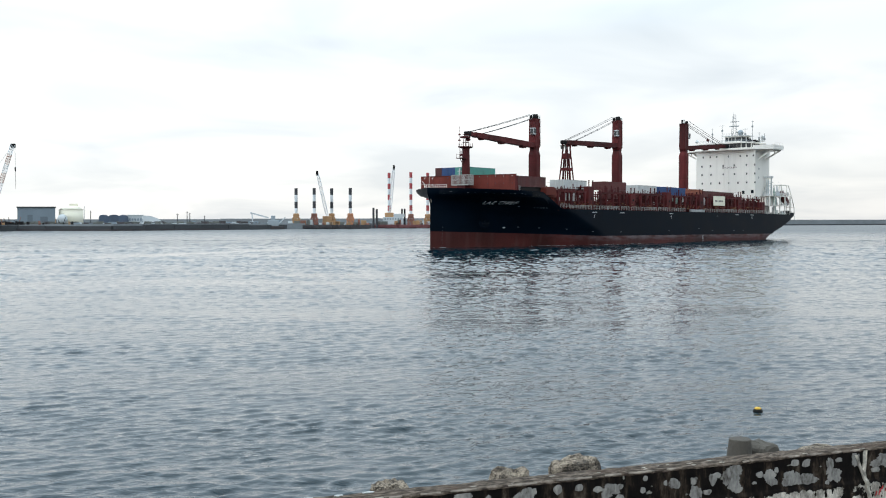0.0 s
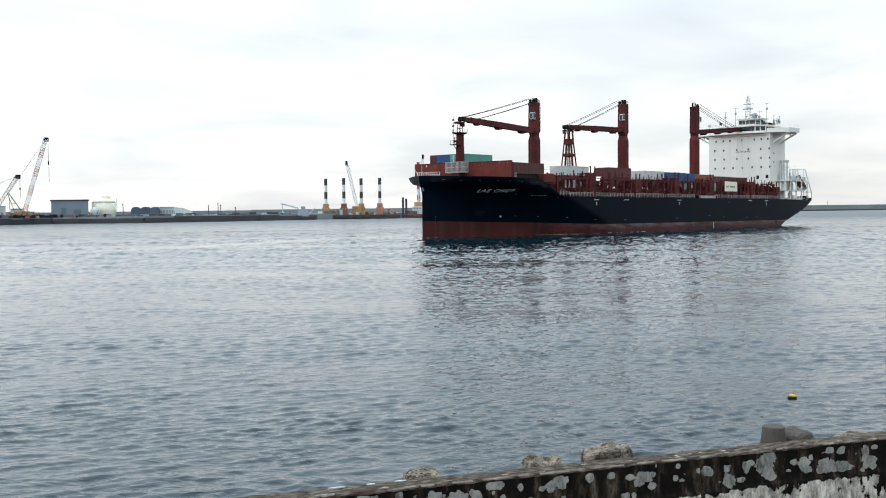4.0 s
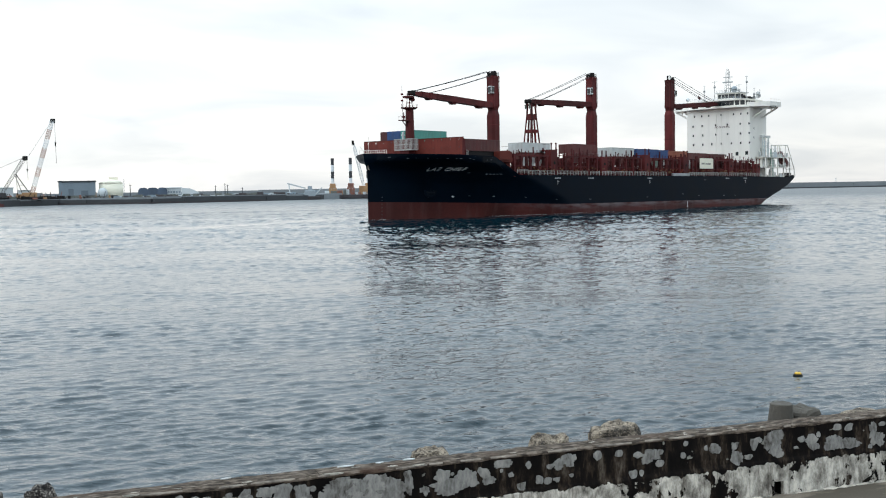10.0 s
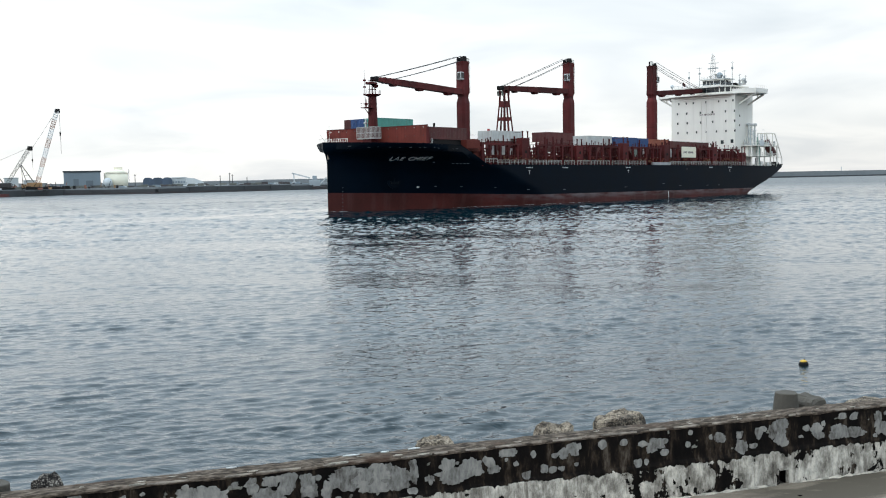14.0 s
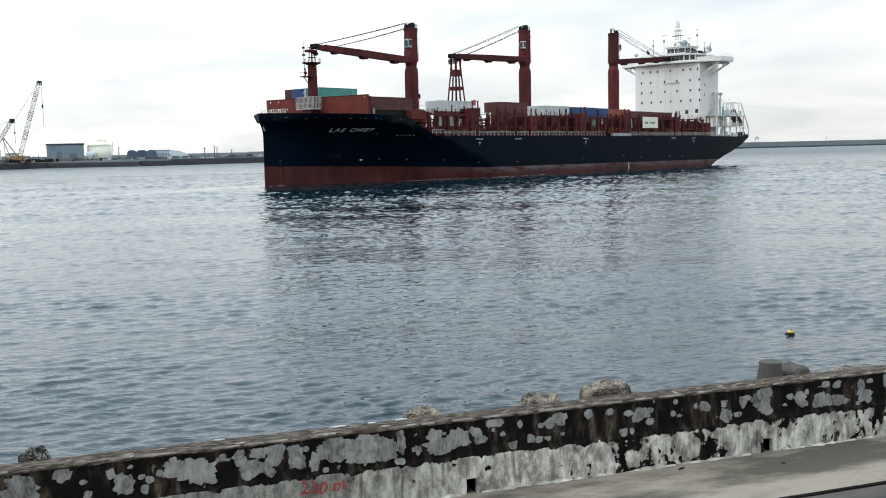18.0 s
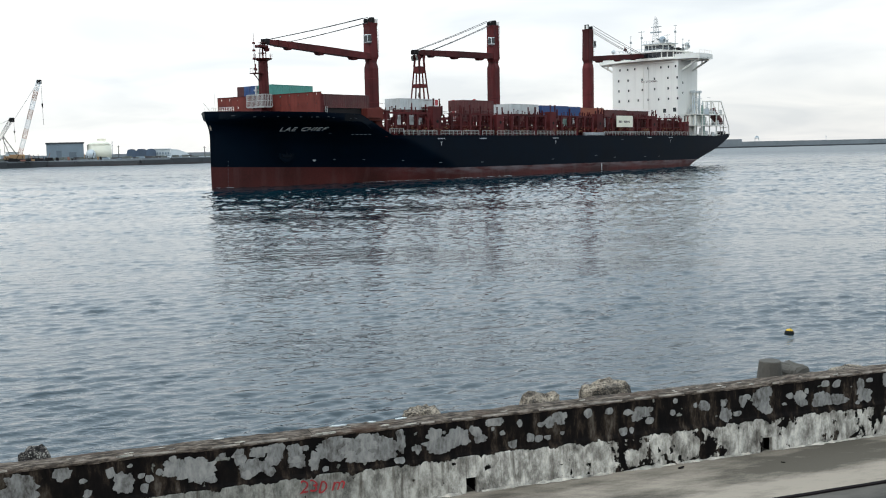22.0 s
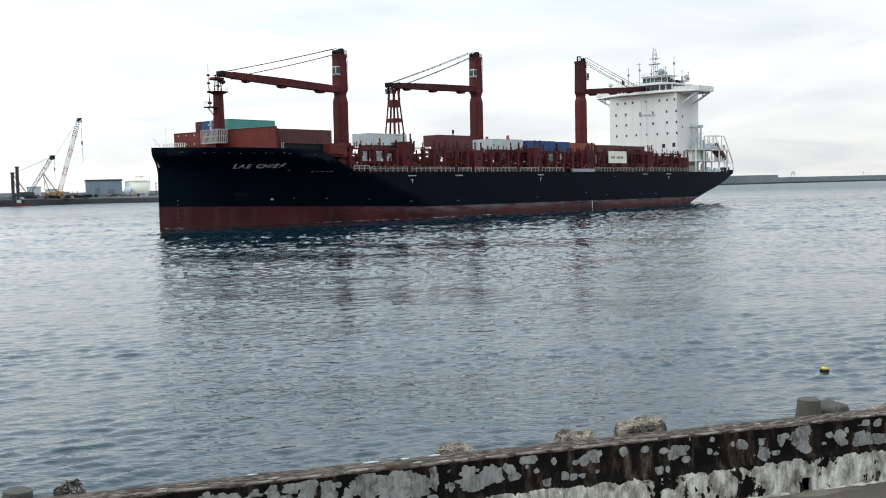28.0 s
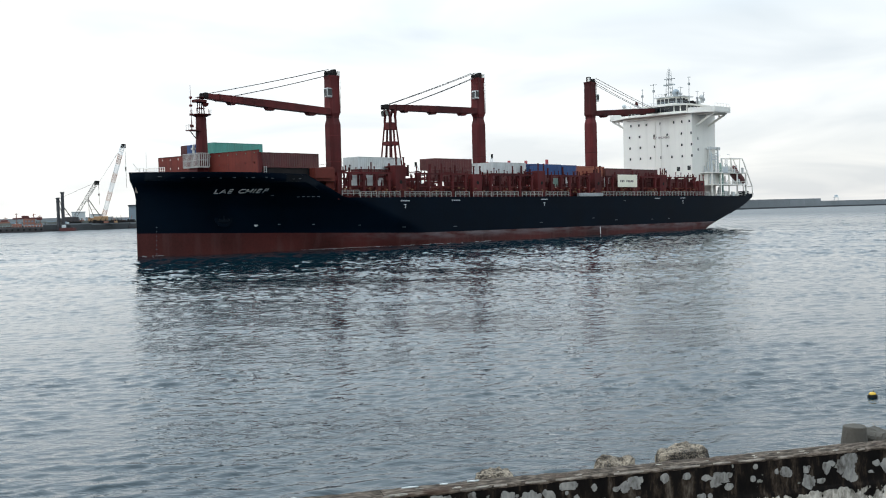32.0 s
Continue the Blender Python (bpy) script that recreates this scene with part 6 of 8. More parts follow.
def build_foremast():
    base = Vector((-14.6, 0.2, 0))
    bm = B()
    lathe(bm, [(1.35, 14.6), (1.3, 16.5), (1.2, 20), (1.02, 27.3)], 12, (base.x, base.y))
    mast = part("foremast", bm, "red", SHIP, "brown-red steel foremast with platforms and lights")
    bm = B()
    lathe(bm, [(1.0, 27.3), (2.0, 27.7), (2.1, 27.85)], 14, (base.x, base.y))
    for k in range(10):
        an = k * 0.628
        rod(bm, (base.x + 2 * math.cos(an), base.y + 2 * math.sin(an), 27.8), (base.x + 2 * math.cos(an), base.y + 2 * math.sin(an), 28.8), 0.04, n=5)
    part("mast_platform", bm, "red", mast)
    bm = B()
    box(bm, base.x + 0.8, base.x + 2.9, base.y - 1.1, base.y + 1.1, 24.5, 24.68)
    bar(bm, (base.x + 0.9, base.y, 22.7), (base.x + 2.6, base.y, 24.5), 0.14, 0.14)
    for y in (-1, 0, 1):
        rod(bm, (base.x + 2.8, base.y + y, 24.6), (base.x + 2.8, base.y + y, 25.7), 0.04, n=5)
    bar(bm, (base.x + 2.8, base.y - 1.1, 25.65), (base.x + 2.8, base.y + 1.1, 25.65), 0.06, 0.06)
    rod(bm, (base.x + 2.1, base.y, 24.6), (base.x + 2.1, base.y, 26.6), 0.12, n=6)
    box(bm, base.x + 1.8, base.x + 2.4, base.y - 0.25, base.y + 0.25, 25.2, 25.7)
    part("light_platform", bm, "red", mast)
    bm = B()
    for dx, dy in ((0.55, 0.5), (-0.55, 0.5), (0.55, -0.5), (-0.55, -0.5)):
        rod(bm, (base.x + dx, base.y + dy, 27.8), (base.x + dx * 0.6, base.y + dy * 0.6, 31.2), 0.10, n=6)
    for z in (29.0, 30.2, 31.2):
        box(bm, base.x - 0.7, base.x + 0.7, base.y - 0.65, base.y + 0.65, z, z + 0.1)
    box(bm, base.x - 1.0, base.x + 1.5, base.y - 0.9, base.y + 0.9, 30.2, 30.75, 0.1)
    part("mast_head", bm, "red", mast)
    bm = B()
    lathe(bm, [(0.05, 29.4), (0.55, 29.6), (0.7, 30.1), (0.6, 30.2)], 12, (base.x - 1.1, base.y))
    part("jib_cradle", bm, "red", mast)
    bm = B()
    rod(bm, (base.x + 1.6, base.y - 0.8, 24.6), (base.x + 1.7, base.y - 0.9, 33.6), 0.07, 0.04, n=6)
    for z in (27.6, 29.4, 31.0):
        box(bm, base.x + 1.4, base.x + 1.9, base.y - 1.15, base.y - 0.7, z, z + 0.4)
    part("signal_pole", bm, "red", mast)
    # white guard cage round the mast's foot
    bm = B()
    x0, x1, y0, y1, z0, z1 = base.x + 0.2, base.x + 2.4, base.y - 3.2, base.y + 2.9, 17.3, 19.9
    box(bm, x0, x1, y0, y1, z0 - 0.15, z0)
    for z in (z0, z0 + 1.25, z1):
        box(bm, x1 - 0.06, x1, y0, y1, z, z + 0.14)
        box(bm, x0, x1, y1 - 0.06, y1, z, z + 0.14)
        box(bm, x0, x1, y0, y0 + 0.06, z, z + 0.14)
    for y in spread(y0, y1, 14):
        box(bm, x1 - 0.05, x1 + 0.03, y - 0.075, y + 0.075, z0, z1 + 0.1)
    for x in spread(x0, x1, 5):
        box(bm, x - 0.08, x + 0.08, y1 - 0.03, y1 + 0.03, z0, z1 + 0.1)
    part("guard_cage", bm, "cage", mast, "off-white guard rails round the mast foot")
    bm = B()
    box(bm, x0 + 0.1, x1 - 0.4, base.y - 1.6, base.y + 1.4, 14.6, 17.2, 0.05)
    part("winch_house", bm, "red", mast)
    bm = B()
    box(bm, base.x + 0.9, base.x + 1.3, base.y - 1.5, base.y - 1.1, 19.9, 21.9, 0.04)
    box(bm, base.x + 0.7, base.x + 1.5, base.y - 1.7, base.y - 0.9, 20.9, 21.2, 0.04)
    part("lamp_box", bm, "c_white", mast)
    # rail, winches and jackstaff on the forecastle
    bm = B()
    for y in spread(-7.5, 0.5, 10):
        rod(bm, (-6.0, y, 14.6), (-6.0, y, 17.2), 0.07, n=6)
    for z in (16.0, 16.6, 17.2):
        bar(bm, (-6.0, -7.5, z), (-6.0, 0.5, z), 0.07, 0.07)
    part("fore_rail", bm, "white", SHIP, "white rail on the forecastle")
    bm = B()
    rod(bm, (-4.4, -4.0, 15.0), (-2.4, -5.2, 18.2), 0.06, n=6)
    for y in (-7, -5.5, -4):
        rod(bm, (-4.0, y, 14.6), (-4.0, y, 17.2), 0.05, n=5)
    bar(bm, (-4.0, -7.2, 17.2), (-4.0, -3.8, 17.2), 0.05, 0.05)
    rod(bm, (-5.2, -5.0, 14.6), (-5.2, -5.0, 20.5), 0.04, n=5)
    part("jackstaff", bm, "white", SHIP, "thin white jackstaff and rail")


build_forecastle()
build_foremast()


# --- deck cranes
def octagon(a, b, c):
    """Outline of a box 2a by 2b with corners cut by c."""
    return [(a, b - c), (a - c, b), (c - a, b), (-a, b - c), (-a, c - b), (c - a, -b), (a - c, -b), (a, c - b)]


def deck_crane(s, w, shoulder, neck, top, root_z, tip, cab_side=1, behind=False):
    """Pedestal, slewing column, cab, box jib laid towards tip (s, w, z), and its wires."""
    crane = thing("deck_crane", "", "")
    crane.parent = SHIP
    crane.matrix_basis = pose(-s, w, 0)
    bm = B()
    low, mid = octagon(1.55, 1.5, 0.62), octagon(1.12, 1.1, 0.42)
    prism(bm, low, 10.35, shoulder)
    prism(bm, low, shoulder, neck, mid)
    box(bm, -1.9, 1.9, -1.8, 1.8, 10.35, 11.0, 0.1)
    box(bm, -0.35, 0.35, 1.5, 1.6, 11.5, 13.6, 0.03)
    pedestal = part("pedestal", bm, "red", crane, "brown-red crane pedestal")
    bm = B()
    prism(bm, mid, neck, neck + 0.9, octagon(1.45, 1.3, 0.22))
    prism(bm, octagon(1.45, 1.3, 0.22), neck + 0.9, top - 2.4, octagon(1.34, 1.2, 0.22))
    prism(bm, octagon(1.34, 1.2, 0.22), top - 2.4, top - 1.3, octagon(1.48, 1.28, 0.2))
    column = part("column", bm, "red", crane, "brown-red slewing column")
    bm = B()
    prism(bm, octagon(1.26, 1.24, 0.45), neck - 0.16, neck + 0.16)
    part("slewing_ring", bm, "red", crane)
    bm = B()
    for x in (-1.25, -0.85):
        rod(bm, (x, 1.42, neck + 1.0), (x, 1.42, top - 1.5), 0.045, n=5)
    for k in range(int((top - neck - 3) / 0.7)):
        rod(bm, (-1.25, 1.42, neck + 1.3 + 0.7 * k), (-0.85, 1.42, neck + 1.3 + 0.7 * k), 0.035, n=4)
    part("ladder", bm, "red", crane, "rung ladder up the column")
    for z in (shoulder - 2.6, shoulder - 8.4):
        bm = B(); prism(bm, octagon(1.58, 1.53, 0.63), z, z + 0.18)
        part("weld_band", bm, "red", crane)
    bm = B()
    way = Vector((s - tip[0], tip[1] - w, 0)).normalized()
    for k in (-0.55, 0.55):
        q = way * 1.1 + Vector((-way.y, way.x, 0)) * k
        lathe(bm, [(0.42, top - 1.4), (0.5, top - 0.8), (0.36, top - 0.3)], 10, (q.x, q.y))
    box(bm, -way.x * 0.55 - 0.45, -way.x * 0.55 + 0.45, -0.6, 0.6, top - 1.4, top + 0.15, 0.1)
    part("sheave_head", bm, "dark", crane)
    bm = B()
    box(bm, -way.x * 1.35 - 0.3, -way.x * 1.35 + 0.3, 0.4, 1.0, top - 1.3, top - 0.2, 0.06)
    part("head_lamp", bm, "white", crane)
    # cab
    cz = neck + (top - neck) * 0.50
    cx = way.x * 1.75
    bm = B()
    box(bm, cx - 0.75, cx + 0.75, 0.1, 1.5, cz - 1.05, cz + 1.05, 0.16)
    cab = part("cab", bm, "c_white", crane, "white crane cab")
    bm = B()
    box(bm, cx - 0.56, cx + 0.58, 1.48, 1.54, cz - 0.55, cz + 0.86)
    box(bm, cx + way.x * 0.75 - 0.03, cx + way.x * 0.75 + 0.03, 0.3, 1.3, cz - 0.75, cz + 0.75)
    part("cab_window", bm, "glass", crane)
    # jib
    root = Vector((way.x * 1.1, way.y * 1.1, root_z))
    end = Vector((s - tip[0], tip[1] - w, tip[2]))
    d = (end - root).normalized()
    side = Vector((-way.y, way.x, 0))
    up = side.cross(d)
    if up.z < 0:
        up = -up
    L = (end - root).length
    bm = B()
    rings = []
    for q, hw, hh in ((0.0, 1.05, 0.62), (0.06, 1.05, 0.75), (0.5, 0.95, 0.78), (0.88, 0.75, 0.66), (1.0, 0.65, 0.45)):
        c = root + d * L * q
        rings.append([bm.verts.new(c + side * a * hw + up * b * hh) for a, b in ((-1, -1), (1, -1), (1, 1), (-1, 1))])
    for a, b in zip(rings, rings[1:]):
        for i in range(4):
            bm.faces.new((a[i], a[(i + 1) % 4], b[(i + 1) % 4], b[i]))
    bm.faces.new(rings[0][::-1]); bm.faces.new(rings[-1])
    jib = part("jib", bm, "red", crane, "brown-red box jib")
    for q, ln in ((0.16, 2.6), (0.50, 2.4), (0.80, 2.0)):
        bm = B()
        c = root + d * L * q - up * (1.0 if q < 0.6 else 0.85)
        vs = []
        for t, hgt in ((-ln / 2, 0.25), (-ln / 2 + 0.6, -0.3), (ln / 2 - 0.6, -0.3), (ln / 2, 0.25)):
            vs.append([bm.verts.new(c + d * t + up * hgt + side * k) for k in (-0.7, 0.7)])
        for i in range(3):
            bm.faces.new((vs[i][0], vs[i + 1][0], vs[i + 1][1], vs[i][1]))
        bm.faces.new((vs[3][0], vs[0][0], vs[0][1], vs[3][1]))
        bm.faces.new([v[0] for v in vs]); bm.faces.new([v[1] for v in vs][::-1])
        part("jib_bracket", bm, "red", crane)
    bm = B()
    for k in (-0.55, 0.55):
        c = end + side * k
        lathe(bm, [(0.5, c.z - 0.55), (0.62, c.z - 0.2), (0.62, c.z + 0.45), (0.45, c.z + 0.6)], 10, (c.x, c.y))
    part("jib_head", bm, "dark", crane)
    for q in spread(0.12, 0.9, 9):
        c = root + d * L * q
        bm = B()
        rim = [c + side * i * (1.07 - 0.33 * q) + up * j * 0.70 for i, j in ((-1, -1), (1, -1), (1, 1), (-1, 1))]
        for a, b in zip(rim, rim[1:] + rim[:1]):
            bar(bm, a, b, 0.10, 0.10)
        part("jib_stiffener", bm, "red", crane)
    head = Vector((way.x * 1.6, way.y * 1.6, top - 0.5))
    for k, (a, z, frac) in enumerate(((-0.8, 0.4, 0.97), (0.8, 0.4, 0.97), (-0.5, -0.9, 0.80), (0.5, -0.9, 0.80))):
        bm = B()
        e = root + d * L * frac + up * 0.6
        p0 = head + side * a + Vector((0, 0, z))
        run = [p0.lerp(e + side * a * 0.6, i / 8) - Vector((0, 0, 0.16 * math.sin(math.pi * i / 8))) for i in range(9)]
        tube(bm, run, 0.075)
        part("wire", bm, "rope", crane)
    for key in ("label", "category"):
        if key in crane:
            del crane[key]
    return crane


deck_crane(49.7, -1.8, 27.5, 29.2, 39.7, 30.3, (15.6, 0.0, 31.6))
deck_crane(97.3, -1.8, 29.6, 31.3, 42.7, 33.0, (65.4, -1.8, 32.3))
deck_crane(144.3, -1.8, 31.9, 33.6, 45.1, 34.9, (173.2, 0.6, 37.0))


def build_jib_rest():
    """Trestle in which the second jib rests."""
    c = Vector((-67.0, -1.8, 0))
    def at(z, fx, fy):
        k = (z - 14.0) / (31.2 - 14.0)
        return Vector((c.x + fx * (2.15 - 1.4 * k), c.y + fy * (2.05 - 1.35 * k), z))
    bm = B()
    box(bm, c.x - 2.6, c.x + 2.6, c.y - 2.5, c.y + 2.5, 12.4, 12.7, 0.05)
    rest = part("jib_rest", bm, "red", SHIP, "brown-red trestle carrying a crane jib")
    for fx in (-1, 1):
        for fy in (-1, 1):
            bm = B(); bar(bm, at(12.6, fx, fy), at(30.2, fx, fy), 0.36, 0.36)
            part("leg", bm, "red", rest)
    for fx, fy in ((0, 1), (0, -1), (1, 0), (-1, 0)):
        bm = B(); bar(bm, at(12.6, fx, fy), at(27.2, fx, fy), 0.26, 0.26)
        part("strut", bm, "red", rest)
    for z, h in ((17.0, 0.8), (23.8, 0.9), (27.9, 1.7)):
        bm = B()
        for fy in (-1, 1):
            bar(bm, at(z, -1, fy), at(z, 1, fy), 0.24, h)
        for fx in (-1, 1):
            bar(bm, at(z, fx, -1), at(z, fx, 1), 0.3, h)
        part("rest_beam", bm, "red", rest)
    bm = B()
    for fx in (-1, 1):
        for fy in (-1, 1):
            bar(bm, at(28.6, fx, fy), at(30.4, fx * 1.05, fy), 0.46, 0.5)
            bar(bm, at(30.3, fx * 1.05, fy), at(31.7, fx * 1.7, fy), 0.46, 0.5)
        bar(bm, at(31.3, fx * 1.5, -1.3), at(31.3, fx * 1.5, 1.3), 0.5, 0.6)
    part("rest_cradle", bm, "red", rest, "brown-red cradle arms")
    bm = B()
    for fy in (-1, 1):
        bar(bm, at(30.2, 1.9, fy), at(31.4, 2.6, fy), 0.5, 0.35)
    part("cradle_pad", bm, "moss", rest, "dull worn rubbing pad")


build_jib_rest()


# --- bridge house
def build_house():
    f, a, hw = 175.0, 188.2, 12.4           # fore face, after face, half breadth
    bm = B()
    box(bm, -a, -f, -hw, hw, 10.35, 35.42, 0.05)
    house = part("bridge_house", bm, "white", SHIP, "white painted bridge house")
    # deck edge mouldings and the gutter line under the bridge
    bm = B()
    box(bm, -f - 0.2, -f + 0.35, -hw + 4, hw - 1.5, 34.5, 34.95, 0.05)
    part("moulding", bm, "white", house)
    # square windows of the fore face, row by row
    bm = B(); box(bm, -0.06, 0.03, -0.27, 0.27, -0.37, 0.37, 0.04)
    pane = finish(bm, "window", "glass")
    bm = B()
    for y0, y1, z0, z1 in ((-0.38, 0.38, 0.39, 0.47), (-0.38, 0.38, -0.47, -0.39), (-0.38, -0.29, -0.39, 0.39), (0.29, 0.38, -0.39, 0.39)):
        box(bm, -0.02, 0.06, y0, y1, z0, z1)
    frame_me = finish(bm, "window_frame", "white")
    rows = [(32.2, (-9.6, -6.4, -3.4, 2.0, 7.2, 10.2, 13.0)), (28.6, (-10.2, -6.2, -0.4, 4.6, 10.0, 13.6)), (25.2, (-10.1, -6.0, -0.3, 4.7, 10.1, 13.7)), (21.8, (-10.0, -6.0, -2.0, 2.1, 6.3, 10.2, 13.8))]
    for z, ws in rows:
        for w in ws:
            y = w - 0.5
            o = part("window", pane, "glass", house)
            o.matrix_basis = pose(-f + 0.02, y * 0.93, z + 0.9)
            e = part("window_frame", frame_me, "white", house)
            e.matrix_basis = o.matrix_basis.copy()
    bm = B(); box(bm, -0.05, 0.04, -0.55, 0.55, -0.65, 0.65, 0.04)
    big = finish(bm, "window", "glass")
    for y, z in ((7.6, 18.9), (11.3, 19.1), (3.2, 18.3)):
        o = part("window", big if y > 4 else pane, "glass", house)
        o.matrix_basis = pose(-f + 0.02, y, z)
    for z in (27.9, 24.6):
        o = part("window", pane, "glass", house)
        o.matrix_basis = pose(-178.4, hw + 0.0, z, 0, 0, 90)
    # pipes and a cable tray down the fore face
    for y in (-0.4, 1.6):
        bm = B()
        rod(bm, (-f + 0.1, y, 13.5), (-f + 0.1, y, 33.5), 0.07, n=6)
        part("downpipe", bm, "white", house)
    t = part("painted_words", lettering("NO SMOKING", 0.95, "words", thick=0.012), "words", house, "dark red painted warning words")
    t.matrix_basis = pose(-f + 0.06, -1.2, 28.4, 0, 0, 90)
    before = set(SHIP.children)
    # navigation bridge with wings
    WING = 19.0
    bm = B()
    prism(bm, [(-186.0, -WING), (-186.0, WING), (-177.2, WING), (-173.6, 10.5), (-172.9, 7), (-172.9, -7), (-173.6, -10.5), (-177.2, -WING)], 34.4, 34.75)
    deck = part("bridge_deck", bm, "white", SHIP, "white bridge deck with open wings")
    for side in (1, -1):
        bm = B()
        pts = [(-174.6, 11.5), (-177.2, WING), (-186.0, WING), (-186.0, 12.5)]
        for (x0, y0), (x1, y1) in zip(pts, pts[1:]):
            bar(bm, (x0, side * y0, 35.4), (x1, side * y1, 35.4), 0.1, 1.3)
        part("wing_bulwark", bm, "white", deck)
        bm = B()
        for x in (-177.8, -184.6):
            bar(bm, (x, side * (hw - 0.1), 30.9), (x, side * (WING - 0.8), 34.1), 0.4, 0.55)
            bar(bm, (x, side * hw, 34.1), (x, side * (WING - 0.5), 34.2), 0.4, 0.5)
            bar(bm, (x, side * (hw + 3.6), 32.7), (x, side * (hw + 3.6), 34.2), 0.3, 0.35)
        part("wing_bracket", bm, "white", deck)
        bm = B()
        for x in spread(-185.6, -177.4, 5):
            rod(bm, (x, side * (WING - 0.1), 36), (x, side * (WING - 0.1), 37), 0.04, n=5)
        bar(bm, (-185.6, side * (WING - 0.1), 37), (-177.4, side * (WING - 0.1), 37), 0.06, 0.06)
        part("wing_rail", bm, "white", deck)
    bm = B()
    prism(bm, [(-186.4, -10.6), (-186.4, 10.6), (-175.4, 10.6), (-173.9, 7), (-173.9, -7), (-175.4, -10.6)], 34.75, 37.0)
    wheel = part("wheelhouse", bm, "white", SHIP, "white wheelhouse with a dark window band")
    for k in range(9):
        y0 = -6.9 + k * 1.54
        bm = B(); box(bm, -173.94, -173.82, y0, y0 + 1.46, 35.3, 36.95, 0.02)
        part("window", bm, "glass", wheel)
    for side in (1, -1):
        for q in range(2):
            bm = B()
            p0 = Vector((-173.95, side * 7.1, 0)).lerp(Vector((-175.4, side * 10.6, 0)), q * 0.5 + 0.04)
            p1 = Vector((-173.95, side * 7.1, 0)).lerp(Vector((-175.4, side * 10.6, 0)), q * 0.5 + 0.44)
            bar(bm, (p0.x, p0.y, 36.1), (p1.x, p1.y, 36.1), 0.12, 1.6)
            part("window", bm, "glass", wheel)
        for q in range(4):
            bm = B(); box(bm, -182.9 + q * 1.85, -181.4 + q * 1.85, side * 10.62 - 0.04, side * 10.62 + 0.04, 35.35, 36.9)
            part("window", bm, "glass", wheel)
    bm = B()
    prism(bm, [(-187.2, -11.4), (-187.2, 11.4), (-175.0, 11.4), (-173.2, 7.4), (-173.2, -7.4), (-175.0, -11.4)], 37.0, 37.45)
    part("wheelhouse_roof", bm, "white", wheel)
    # compass deck: upper house, rails, domes, masts
    bm = B()
    prism(bm, [(-182.5, -1.2), (-182.5, 7.2), (-178.4, 7.2), (-177.0, 5.6), (-177.0, -1.2)], 37.45, 40.0)
    upper = part("upper_house", bm, "white", SHIP, "white upper house on the compass deck")
    for y in (-0.9, 0.5, 1.9, 3.3, 4.5):
        bm = B(); box(bm, -177.0, -176.92, y, y + 1.2, 38.2, 39.6, 0.03)
        part("window", bm, "glass", upper)
    bm = B(); bar(bm, (-177.2, 5.9, 38.75), (-178.2, 7.05, 38.75), 0.1, 1.5)
    part("window", bm, "glass", upper)
    bm = B()
    prism(bm, [(-183.4, -2.0), (-183.4, 8.0), (-178.2, 8.0), (-176.4, 6.2), (-176.4, -2.0)], 40.0, 40.25)
    part("roof", bm, "c_white", upper)
    bm = B()
    for y in spread(-1.8, 7.8, 8):
        rod(bm, (-177.4, y, 40.25), (-177.4, y, 41.2), 0.035, n=5)
    for z in (40.7, 41.2):
        bar(bm, (-177.4, -1.8, z), (-177.4, 7.8, z), 0.05, 0.05)
    part("roof_rail", bm, "steel", upper)
    bm = B()
    for y in spread(-11, 11, 14):
        rod(bm, (-174.9, y, 37.45), (-174.9, y, 38.4), 0.04, n=5)
    bar(bm, (-174.9, -11, 38.4), (-174.9, 11, 38.4), 0.06, 0.06)
    bar(bm, (-174.9, -11, 37.95), (-174.9, 11, 37.95), 0.05, 0.05)
    part("compass_rail", bm, "tug", SHIP, "grey rail round the compass deck")
    bm = B(); bmesh.ops.create_uvsphere(bm, u_segments=16, v_segments=10, radius=1.15)
    dome = part("radome", bm, "tug", SHIP, "pale grey satellite dome", True)
    dome.matrix_basis = pose(-179.5, 4.2, 41.5)
    bm = B(); bmesh.ops.create_uvsphere(bm, u_segments=12, v_segments=8, radius=0.7)
    d2 = part("radome", bm, "pale", SHIP, "small pale satellite dome", True)
    d2.matrix_basis = pose(-176.6, -13.0, 38.6)
    bm = B(); rod(bm, (-176.6, -13.0, 34.8), (-176.6, -13.0, 38.0), 0.12)
    part("dome_post", bm, "white", SHIP)
    # radar mast
    bm = B()
    for dx in (-0.8, 0.8):
        for dy in (-0.9, 0.9):
            rod(bm, (-181.5 + dx, 0.6 + dy, 39.9), (-181.5 + dx * 0.45, 0.6 + dy * 0.5, 48.4), 0.075, n=6)
    for z in spread(40.5, 48.6, 6):
        for dy in (-0.85, 0.85):
            k = 1 - 0.5 * (z - 40.5) / 8.1
            bar(bm, (-181.5 - 0.7 * k, 0.6 + dy * k, z), (-181.5 + 0.7 * k, 0.6 - dy * k, z + 0.6), 0.06, 0.06)
            bar(bm, (-181.5 - 0.7 * k, 0.6 + dy * k, z), (-181.5 + 0.7 * k, 0.6 + dy * k, z), 0.06, 0.06)
    bar(bm, (-181.5, -1.2, 46.2), (-181.5, 2.7, 46.2), 0.16, 0.2)
    rod(bm, (-181.5, 0.3, 48.3), (-181.5, 0.3, 49.8), 0.05, n=5)
    rod(bm, (-181.5, 0.9, 48.3), (-181.5, 0.9, 49.3), 0.05, n=5)
    mast = part("radar_mast", bm, "mast_grey", SHIP, "grey-white lattice radar mast")
